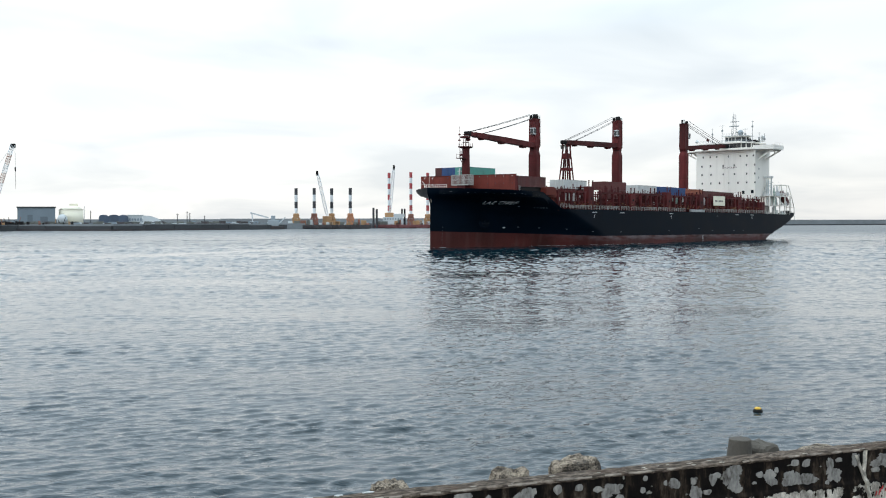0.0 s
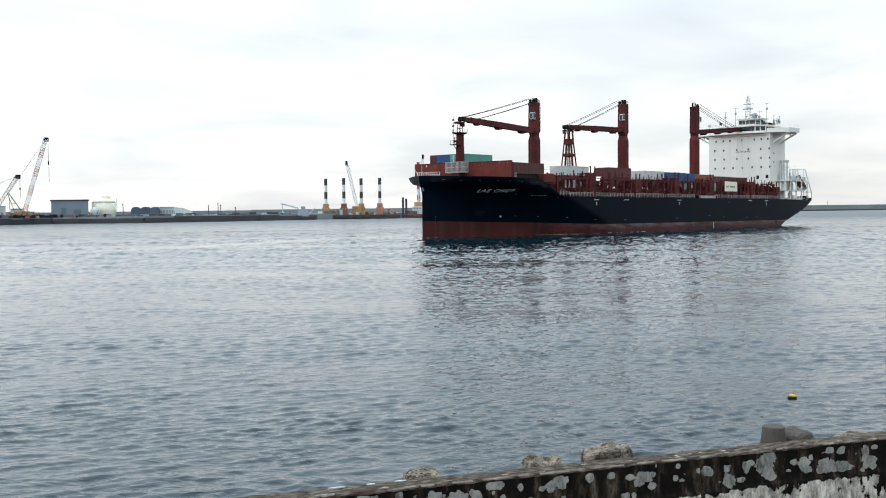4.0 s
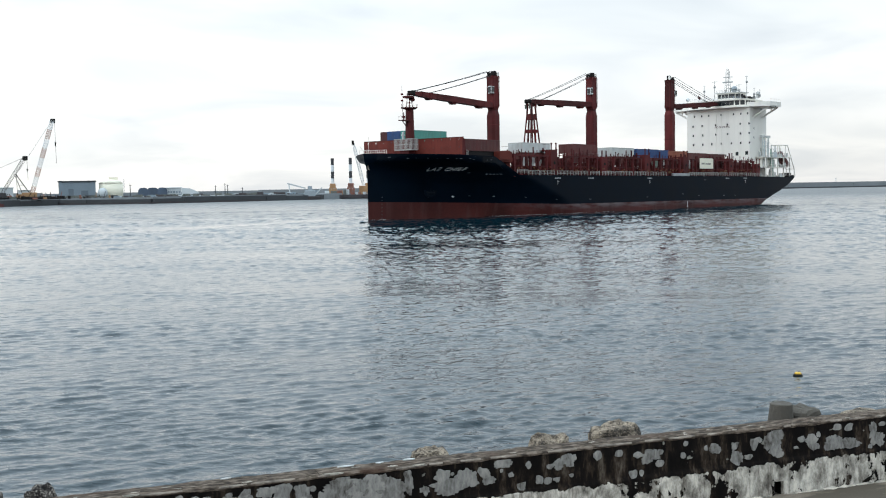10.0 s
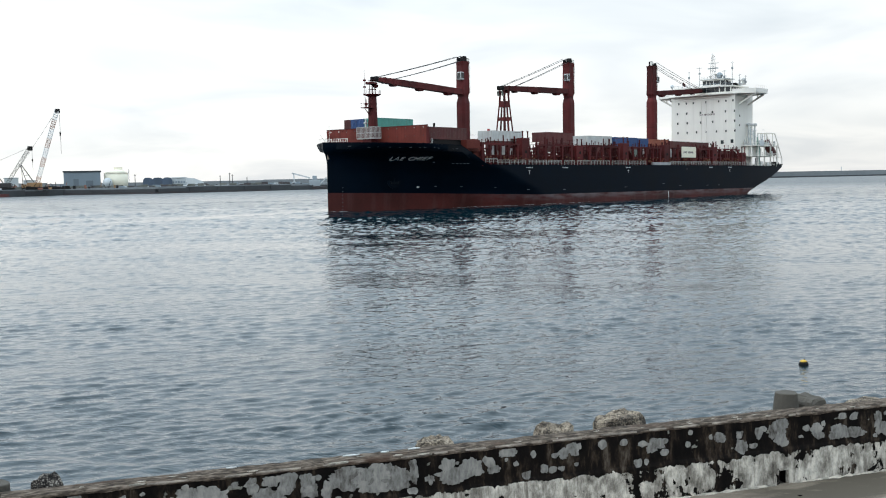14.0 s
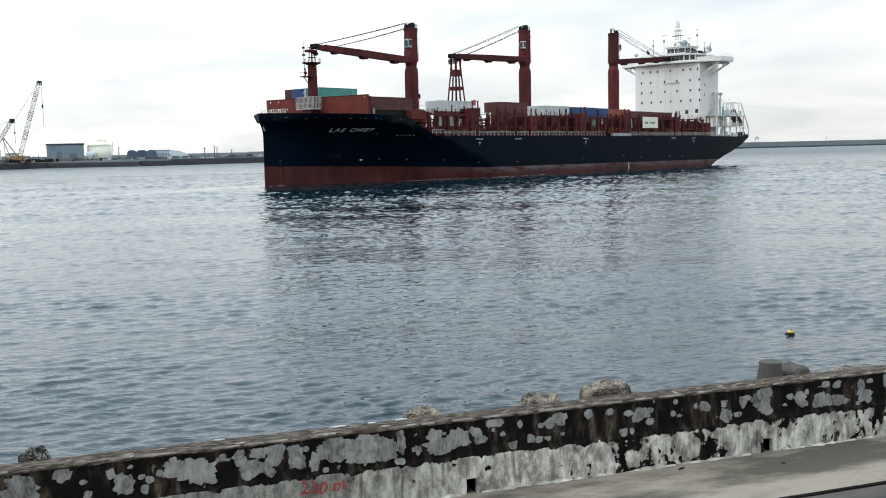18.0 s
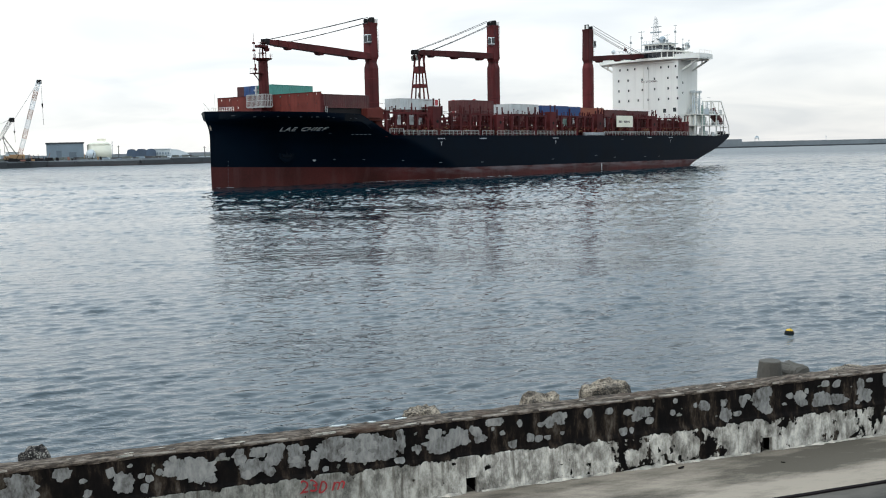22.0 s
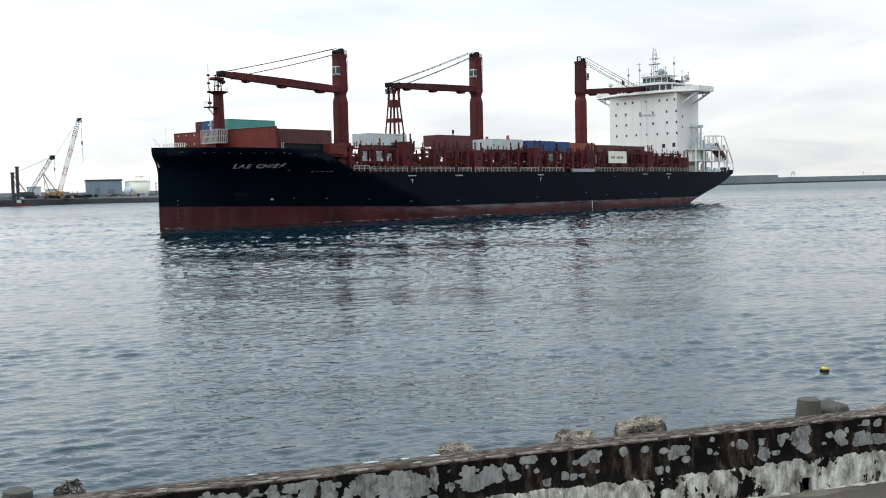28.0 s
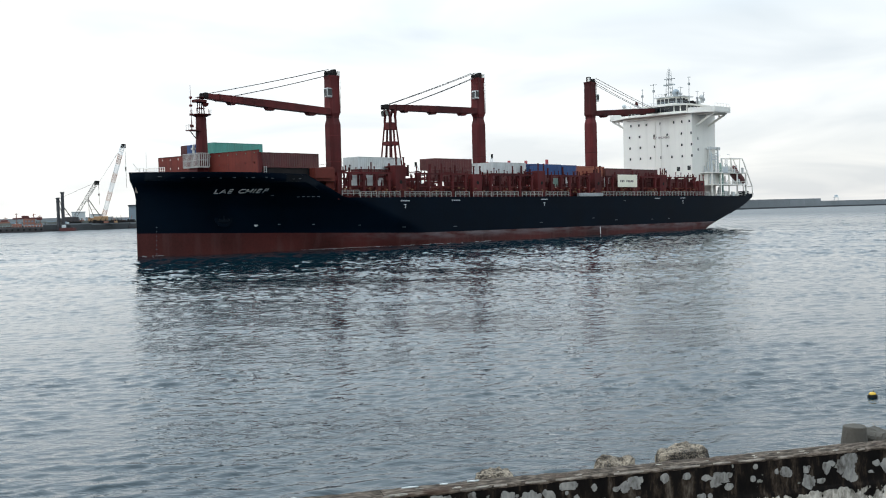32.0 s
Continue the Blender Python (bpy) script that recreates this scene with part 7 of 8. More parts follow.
    bm = B(); box(bm, -181.7, -181.2, -1.4, 2.6, 44.2, 44.6, 0.05)
    part("radar_scanner", bm, "mast_grey", mast)
    for y, zt, arm in ((-7.0, 43.6, 0.4), (-2.8, 44.8, 1.2), (9.8, 45.8, 0.5), (6.8, 43.0, 1.0), (12.6, 41.2, 0.5), (14.8, 40.6, 0.3)):
        bm = B()
        rod(bm, (-178, y, 37.45), (-178, y, zt), 0.11, 0.07, n=6)
        bar(bm, (-178, y - arm, zt - 0.3), (-178, y + arm, zt - 0.3), 0.09, 0.12)
        box(bm, -178.25, -177.75, y - 0.3, y + 0.3, zt - 2.6, zt - 1.9, 0.05)
        part("antenna_pole", bm, "mast_grey", SHIP, "grey aerial pole")
    for y, w, h in ((8.2, 0.8, 1.5), (9.1, 0.5, 1.0), (10.2, 1.0, 0.9), (11.3, 0.5, 0.6), (-4.6, 0.6, 0.5), (-6.2, 0.4, 0.4), (7.5, 0.6, 2.0), (12.2, 0.4, 1.1)):
        bm = B()
        box(bm, -178.6, -178.6 + w, y, y + w, 37.45, 37.45 + h, 0.05)
        part("deck_box", bm, "dark", SHIP, "dark instrument box on the compass deck")
    for y, h in ((3.2, 1.5), (5.4, 1.1), (1.2, 0.9)):
        bm = B()
        rod(bm, (-178.5, y, 40.25), (-178.5, y, 40.25 + h), 0.09, n=6)
        box(bm, -178.7, -178.3, y - 0.35, y + 0.35, 40.1 + h, 40.4 + h, 0.05)
        part("searchlight", bm, "moss", SHIP, "dull grey lamp on the upper roof")
    bm = B()
    box(bm, -180.5, -179.2, 10.6, 12.2, 37.45, 38.3, 0.06)
    part("deck_locker", bm, "c_white", SHIP, "off-white locker on the compass deck")
    bm = B()
    lathe(bm, [(0.5, 37.45), (0.5, 38.6), (0.75, 38.9), (0.7, 39.5), (0.2, 39.9)], 10, (-178.2, 13.9))
    part("vent_cowl", bm, "c_white", SHIP, "off-white ventilator on the compass deck")
    # signal flag on a halyard
    bm = B()
    vs = [bm.verts.new(c) for c in ((-177.0, -8.9, 40.0), (-177.6, -8.2, 39.2), (-177.5, -8.4, 38.2), (-177.0, -9.1, 38.8))]
    bm.faces.new(vs)
    r = bmesh.ops.extrude_face_region(bm, geom=list(bm.faces))
    for v in r["geom"]:
        if isinstance(v, bmesh.types.BMVert):
            v.co.x += 0.05
    part("signal_flag", bm, "red", SHIP, "small dark red signal flag")
    for o in set(SHIP.children) - before:          # the bridge sits a little over the house top
        o.location.z += 1.0


build_house()


def build_stern():
    # funnel casing and platforms abaft the house
    bm = B()
    box(bm, -193.5, -186.5, -6.5, 8.0, 10.35, 20.5, 0.1)
    part("engine_casing", bm, "white", SHIP, "white engine casing")
    bm = B()
    prism(bm, octagon(2.6, 2.4, 0.6), 20.5, 27.0, octagon(2.2, 2.0, 0.6))
    fun = part("funnel", bm, "c_white", SHIP, "off-white funnel with exhaust pipes")
    fun.matrix_basis = pose(-190, 1.5, 0)
    for dx, dy in ((-0.9, -0.6), (0.2, -0.7), (0.9, 0.5), (-0.5, 0.7)):
        bm = B(); rod(bm, (dx, dy, 26.5), (dx, dy, 28.3), 0.35, n=10)
        part("exhaust_pipe", bm, "dark", fun)
    # open white frames: platforms on posts
    for z in (13.8, 17.4):
        bm = B()
        box(bm, -200.5, -179.4, 9.5, 16.6, z, z + 0.22)
        for x in spread(-200.3, -179.6, 6):
            rod(bm, (x, 16.4, z), (x, 16.4, z + 1.1), 0.06, n=6)
        for dz in (0.55, 1.1):
            bar(bm, (-200.3, 16.4, z + dz), (-179.6, 16.4, z + dz), 0.08, 0.08)
        part("stern_platform", bm, "white", SHIP, "white stern platform with rails")
    for x in (-179.8, -184.6, -189.6, -194.4, -199.6):
        bm = B(); box(bm, x - 0.16, x + 0.16, 16.0, 16.4, 10.35, 17.4)
        part("platform_post", bm, "white", SHIP)
    bm = B(); box(bm, -187.5, -180.4, 10.2, 14.4, 13.9, 17.3, 0.1)
    part("store_house", bm, "white", SHIP)
    # provision crane and goose-neck frames
    bm = B()
    for x in (-183.2, -187.8):
        rod(bm, (x, 13.4, 17.6), (x, 13.4, 25.4), 0.34, 0.28, n=8)
        box(bm, x - 0.6, x + 0.6, 12.8, 14.0, 24.6, 25.5, 0.1)
    bar(bm, (-182.6, 13.4, 25.2), (-188.6, 13.4, 25.0), 0.4, 0.5)
    for z in (19.6, 21.2, 22.8):
        bar(bm, (-183.2, 13.4, z), (-187.8, 13.4, z + 0.9), 0.16, 0.16)
        bar(bm, (-187.8, 13.4, z - 0.4), (-183.2, 13.4, z + 0.9), 0.12, 0.12)
    part("provision_crane", bm, "c_white", SHIP, "off-white stores crane abaft the bridge house")
    bm = B()
    for x, y, z0, z1 in ((-186.2, 15.2, 10.4, 20.6), (-187.2, 15.4, 10.4, 19.2)):
        rod(bm, (x, y, z0), (x, y, z1), 0.3, n=8)
    part("vent_pipe", bm, "green_pipe", SHIP, "pale green ventilation pipes")
    rnd = random.Random(31)
    bm = B()
    for k in range(80):
        x, y = rnd.uniform(-200, -180), rnd.uniform(12, 16.2)
        z = rnd.choice((10.4, 14.0, 14.0, 17.6, 17.6))
        if rnd.random() < 0.5:
            rod(bm, (x, y, z), (x, y, z + rnd.uniform(1.2, 3.3)), rnd.uniform(0.08, 0.25), n=6)
        else:
            box(bm, x, x + rnd.uniform(0.4, 1.6), y, y + 0.6, z, z + rnd.uniform(0.5, 2.0), 0.05)
    tagged(part("stern_fittings", bm, "c_white", SHIP, "white pipes, lockers and vents crowding the stern decks"), kind="stuff")
    bm = B()
    for k in range(14):
        x = rnd.uniform(-192, -181)
        rod(bm, (x, 14.5, 17.6), (x, 14.5, rnd.uniform(19, 24)), 0.12, n=6)
        bar(bm, (x, 14.5, 20 + k * 0.25), (x - rnd.uniform(1, 3), 14.5, 20 + k * 0.25), 0.12, 0.12)
    tagged(part("stern_pipework", bm, "pale", SHIP, "pale pipework and rails round the funnel"), kind="stuff")
    bm = B(); box(bm, -188.2, -185.4, 16.0, 16.7, 17.5, 19.4, 0.1)
    part("raft_rack", bm, "pale", SHIP)
    # free-fall lifeboat in its sloping frame
    bm = B()
    for y in (13.2, 16.3):
        bar(bm, (-190.5, y, 22.0), (-197.5, y, 22.0), 0.24, 0.24)
        bar(bm, (-197.5, y, 22.0), (-203.4, y, 13.4), 0.26, 0.26)
        bar(bm, (-203.4, y, 13.4), (-203.6, y, 10.3), 0.24, 0.24)
        bar(bm, (-190.5, y, 22.0), (-191.5, y, 17.5), 0.24, 0.24)
        bar(bm, (-196.0, y, 22.0), (-195.6, y, 17.5), 0.2, 0.2)
    for x, z in ((-190.5, 22.0), (-197.5, 22.0), (-200.4, 17.7), (-203.4, 13.4)):
        bar(bm, (x, 13.2, z), (x, 16.3, z), 0.2, 0.2)
    part("launch_frame", bm, "white", SHIP, "white lifeboat launching frame")
    bm = B()
    lathe(bm, [(0.15, -4.6), (0.9, -3.8), (1.35, -2.2), (1.5, 0), (1.4, 2.2), (1.0, 3.6), (0.3, 4.3)], 14)
    boat = part("lifeboat", bm, "lifeboat", SHIP, "orange enclosed lifeboat", True)
    boat.matrix_basis = pose(-197.0, 14.7, 16.6, 0, 62, 0)
    bm = B()
    lathe(bm, [(0.5, 2.0), (0.95, 2.4), (0.9, 3.4), (0.4, 3.7)], 10, (-1.1, 0))
    part("steering_cupola", bm, "lifeboat", boat)
    # stern bulwark fittings and ensign staff
    bm = B()
    box(bm, -203.2, -201.2, 12.5, 15.2, 10.35, 12.0, 0.1)
    box(bm, -199.2, -197.4, 15.0, 16.2, 10.35, 11.8, 0.1)
    part("mooring_winch", bm, "dark", SHIP, "dark mooring winches at the stern")
    bm = B()
    for x in spread(-204.2, -176.0, 15):
        rod(bm, (x, 15.9 if x < -200 else 16.5, 10.3), (x, 15.9 if x < -200 else 16.5, 11.5), 0.05, n=5)
    for z in (10.9, 11.5):
        bar(bm, (-204.2, 15.9, z), (-176, 16.5, z), 0.07, 0.07)
    part("stern_rail", bm, "white", SHIP, "white rail along the stern")


build_stern()


# ---------------------------------------------------------------- far shore (placed by bearing to the left of ahead and distance)
def far(az, dist, z=0.0):
    a = radians(az)
    return Vector((-dist * math.sin(a), dist * math.cos(a), z))


def shore_frame(az, dist, z=0.0):
    """Local x to the right as seen from the quay, y away from it."""
    p = far(az, dist)
    return pose(p.x, p.y, z, 0, 0, az)


def rise(dist, slope):
    """Height of what is seen at that slope from the eye."""
    return 7.2 + dist * slope


def build_shore():
    # quay edge of the reclaimed land: a broken line of caissons and moored lighters
    corners = [(38, 700), (28.3, 838), (25.2, 830), (22.2, 900), (17.5, 857), (11.7, 923), (8.6, 985)]
    tail = [(4.0, 1090), (0, 1180), (-6, 1330)]
    line = [far(a, d) for a, d in corners + tail]
    bm = B()
    back = [p + p.normalized() * 900 for p in line]
    lo, hi = [], []
    for p, q in zip(line, back):
        lo.append((bm.verts.new((p.x, p.y, -3)), bm.verts.new((q.x, q.y, -3))))
        hi.append((bm.verts.new((p.x, p.y, 5.4)), bm.verts.new((q.x, q.y, 5.6))))
    for i in range(len(line) - 1):
        bm.faces.new((lo[i][0], lo[i + 1][0], hi[i + 1][0], hi[i][0]))
        bm.faces.new((hi[i][0], hi[i + 1][0], hi[i + 1][1], hi[i][1]))
    bm.faces.new((lo[0][0], lo[0][1], hi[0][1], hi[0][0]))
    bm.faces.new((lo[-1][0], lo[-1][1], hi[-1][1], hi[-1][0]))
    land = part("far_bank", bm, "far_land", None)
    tagged(land, "low grey reclaimed land across the harbour", "land", kind="structure")
    # dark quay front in caissons
    first = None
    rnd = random.Random(4)
    quay = tagged(new("quay_front"), "dark concrete caissons along the far quay", "quay", kind="structure")
    for p, q in zip(line, line[1:7]):
        n = max(1, int((q - p).length / 26))
        for i in range(n):
            a, b = p.lerp(q, i / n), p.lerp(q, (i + 0.985) / n)
            bm = B()
            h = rnd.uniform(3.6, 5.0)
            bar(bm, (a.x, a.y - 2, h / 2 - 1), (b.x, b.y - 2, h / 2 - 1), 6, h + 2)
            part("caisson", bm, "far_quay", quay)
    for p, q in zip(line[:7], line[1:7]):
        bm = B()
        bar(bm, (p.x, p.y - 5.5, 0.2), (q.x, q.y - 5.5, 0.2), 1.6, 2.6)
        part("fender_wale", bm, "barge", quay, "dark wet timber wale along the quay foot")
    # rear wall of the land, on the skyline
    bm = B()
    for a, b, zt in ((40, 23, 9.5), (23, 12, 8.2), (12, 4, 8.8), (4, -6, 9.0)):
        p, q = far(a, 1350), far(b, 1350)
        bar(bm, (p.x, p.y, 5 + (zt - 5) / 2), (q.x, q.y, 5 + (zt - 5) / 2), 4, zt - 5 + 4)
    part("skyline_wall", bm, "far_wall", None)
    tagged(bpy.data.objects["skyline_wall"], "long pale sea wall along the skyline", "wall", kind="structure")


build_shore()


def clad_building(az0, az1, dist, top, mat, label, roof=1.2, ribs=10):
    a, b = far(az0, dist), far(az1, dist)
    L = (b - a).length
    h = thing("warehouse", label, "building", at=shore_frame((az0 + az1) / 2, dist, 5.0))
    bm = B(); box(bm, -L / 2, L / 2, 0, 30, 0, top - 5 - roof)
    part("wall", bm, mat, h)
    for i in range(ribs + 1):
        x = -L / 2 + L * i / ribs
        bm = B(); box(bm, x - 0.15, x + 0.15, -0.3, 0, 0, top - 5 - roof)
        part("pilaster", bm, mat, h)
    bm = B(); box(bm, -L / 2 - 0.8, L / 2 + 0.8, -0.8, 31, top - 5 - roof, top - 5, 0.2)
    part("roof", bm, "far_quay" if roof > 1 else mat, h)
    if roof > 1:
        for x0, x1, zt in ((-0.24, -0.10, 8.0), (0.10, 0.30, 6.5)):
            bm = B(); box(bm, L * x0, L * x1, -0.4, 0, 0, zt)
            part("shutter_door", bm, "shed_dark", h, "dark shutter door")
    return h


def build_buildings():
    clad_building(22.17, 20.38, 930, rise(930, 0.0136), "shed_blue", "large blue-grey clad warehouse on the far bank")
    h = clad_building(16.8, 16.06, 940, rise(940, 0.0063), "pale", "small pale grey building on the far bank", 0.6, 6)
    for k in range(5):
        bm = B(); box(bm, -5.2 + k * 2.3, -3.7 + k * 2.3, -0.34, 0, 3.0, 5.0)
        part("window", bm, "shed_blue", h)
    d = 940
    tank = thing("storage_tank", "cream storage tank with a domed roof", "tank", at=shore_frame(19.6, d, 5.0))
    r = d * math.tan(radians(0.6))
    bm = B(); lathe(bm, [(r, 0), (r, rise(d, 0.0108) - 5)], 32)
    part("shell", bm, "cream", tank, "", True)
    bm = B(); lathe(bm, [(r * 1.02, rise(d, 0.0106) - 5), (r * 0.7, rise(d, 0.0132) - 5), (r * 0.4, rise(d, 0.0142) - 5), (0.3, rise(d, 0.0145) - 5)], 32)
    part("roof", bm, "cream", tank, "", True)
    bm = B(); box(bm, -1.5, 5.5, -1, 1, rise(d, 0.0142) - 5, rise(d, 0.0163) - 5)
    part("roof_platform", bm, "cream", tank)
    ball = thing("gas_sphere", "small white spherical tank beside the cream tank", "tank", at=shore_frame(20.03, 928, 5.0))
    bm = B(); bmesh.ops.create_uvsphere(bm, u_segments=20, v_segments=12, radius=4.0)
    bmesh.ops.translate(bm, verts=bm.verts, vec=(0, 0, 4.6))
    part("shell", bm, "pale", ball, "", True)
    for k in range(6):
        bm = B(); x, y = 3.8 * math.cos(k * 1.047), 3.8 * math.sin(k * 1.047)
        rod(bm, (x, y, 0), (x, y, 4.8), 0.25, n=6)
        part("leg", bm, "pale", ball)
    bm = B()
    for k in range(12):
        rod(bm, (r * 1.04 + 0.6 * (k % 2), -2, k * 1.3), (r * 1.04 + 0.6 * ((k + 1) % 2), -2, (k + 1) * 1.3), 0.2, n=5)
    part("stair", bm, "shed_blue", tank)
    # dark sheeted sheds, pale dome
    for az, w in ((18.0, 8.0), (17.5, 9.5), (17.02, 8.0)):
        s = thing("sheeted_stack", "stack under dark blue sheeting on the far bank", "stack", "sheeted stacks", at=shore_frame(az, 935, 5.0))
        bm = B()
        top = rise(935, 0.0064) - 5
        loaf = [(-w * 0.5, 0), (w * 0.5, 0)] + [(w * 0.53 * math.copysign(abs(math.cos(q)) ** 0.6, math.cos(q)), top * (0.35 + 0.65 * math.sin(q) ** 0.7)) for q in [math.pi * j / 10 for j in range(11)]]
        ends = [[bm.verts.new((x, y, z)) for x, z in loaf] for y in (0, 9)]
        for j in range(len(loaf)):
            bm.faces.new((ends[0][j], ends[0][(j + 1) % len(loaf)], ends[1][(j + 1) % len(loaf)], ends[1][j]))
        bm.faces.new(ends[0]); bm.faces.new(ends[1][::-1])
        part("sheet", bm, "navy_cover", s)
    bm = B()
    ends = [[bm.verts.new((x, y, z)) for x, z in ((-8, 0), (-8, 7.6), (-1, 7.0), (5, 4.6), (10, 0.6), (10, 0))] for y in (0, 10)]
    for j in range(6):
        bm.faces.new((ends[0][j], ends[0][(j + 1) % 6], ends[1][(j + 1) % 6], ends[1][j]))
    bm.faces.new(ends[0]); bm.faces.new(ends[1][::-1])
    o = part("sheeted_heap", bm, "pale", None)
    o.matrix_basis = shore_frame(15.55, 940, 5.0)
    tagged(o, "pale sheeted heap of stores on the far bank", "heap")
    for az, sl in ((14.27, 0.0076), (13.77, 0.0097), (13.63, 0.0081), (12.86, 0.0055), (18.65, 0.0098)):
        bm = B()
        rod(bm, (0, 0, 0), (0, 0, rise(930, sl) - 5), 0.42, 0.25, n=6)
        bar(bm, (-0.9, 0, rise(930, sl) - 6), (0.9, 0, rise(930, sl) - 6), 0.3, 0.3)
        o = part("pole", bm, "far_quay", None)
        o.matrix_basis = shore_frame(az, 930, 5.0)
        tagged(o, "thin dark pole on the far bank", "pole", "poles on the far bank")


build_buildings()


def lattice(bm, a, b, w, panels, r, ends=True):
    """A square lattice boom from a to b."""
    a, b = Vector(a), Vector(b)
    d = (b - a).normalized()
    s = d.cross(Vector((0, 1, 0))).normalized()
    u = s.cross(d)
    def c(q, i):
        taper = min(1.0, 0.35 + 4 * q, 0.35 + 4 * (1 - q)) if ends else 1.0
        sx, sy = ((-1, -1), (1, -1), (1, 1), (-1, 1))[i % 4]
        return a.lerp(b, q) + s * sx * w / 2 * taper + u * sy * w / 2 * taper
    for k in range(panels):
        q0, q1 = k / panels, (k + 1) / panels
        for i in range(4):
            rod(bm, c(q0, i), c(q1, i), r, n=4)
            rod(bm, c(q0, i), c(q1, i + 1), r * 0.6, n=4)
            rod(bm, c(q0, i), c(q0, i + 1), r * 0.6, n=4)
    return bm


def crawler_crane(az, dist, base, tip, tip_az, bands, label, mat_body="ochre"):
    cr = thing("crawler_crane", label, "crane", "cranes on the far bank", at=shore_frame(az, dist, base))
    dx = dist * math.tan(radians(az - tip_az))
    top = rise(dist, tip) - base
    foot = Vector((0, 0, 3.0))
    end = Vector((dx, 0, top))
    for k in range(bands):
        bm = B()
        lattice(bm, foot.lerp(end, k / bands), foot.lerp(end, (k + 1) / bands), 3.0 if bands > 4 else 2.2, 4, 0.22 if bands > 4 else 0.17, False)
        part("boom_section", bm, "boom_pink" if (k % 2 == 0 and bands > 4) else ("moss" if bands < 5 else "band_white"), cr)
    bm = B(); box(bm, end.x - 1.5, end.x + 2.2, -1, 1, end.z - 2.2, end.z + 1.0, 0.3)
    part("boom_head", bm, "dark", cr)
    bm = B()
    box(bm, -7, 4, -2.5, 2.5, 1.8, 5.2, 0.3)
    box(bm, -11, -7, -2.5, 2.5, 1.4, 4.0, 0.2)
    part("machine_house", bm, mat_body, cr)
    bm = B()
    for y in (-3.2, 3.2):
        box(bm, -6, 6, y - 0.8, y + 0.8, 0, 1.7, 0.5)
    part("track", bm, "dark", cr)
    bm = B()
    mast = Vector((-10.5, 0, 19))
    rod(bm, (-1, 0, 4), mast, 0.35, n=5); rod(bm, (-6.5, 0, 4), mast + Vector((-1, 0, 0)), 0.25, n=5)
    rod(bm, (-10, 0, 3.5), mast, 0.2, n=5)
    for z in (7, 11, 15):
        k = (z - 4) / 15
        bar(bm, (-1 - 9.5 * k, 0, z), (-6.5 - 4 * k, 0, z), 0.3, 0.3)
    part("back_mast", bm, "barge", cr)
    bm = B()
    rod(bm, mast, end, 0.10, n=4)
    rod(bm, end + Vector((1.6, 0, 0)), end + Vector((1.9, 0, -0.55 * top)), 0.12, n=4)
    part("rope", bm, "rope", cr)
    bm = B()
    rod(bm, end + Vector((1.7, 0, -0.28 * top)), end + Vector((1.7, 0, -0.33 * top)), 0.6, 0.4, n=8)
    part("hook_block", bm, "dark", cr)
    return cr


crawler_crane(23.48, 870, 5.2, 0.0680, 22.36, 8, "tall red and white lattice crawler crane on the far bank")
crawler_crane(24.94, 850, 5.2, 0.0348, 23.75, 4, "smaller grey lattice crane on the far bank", "barge")


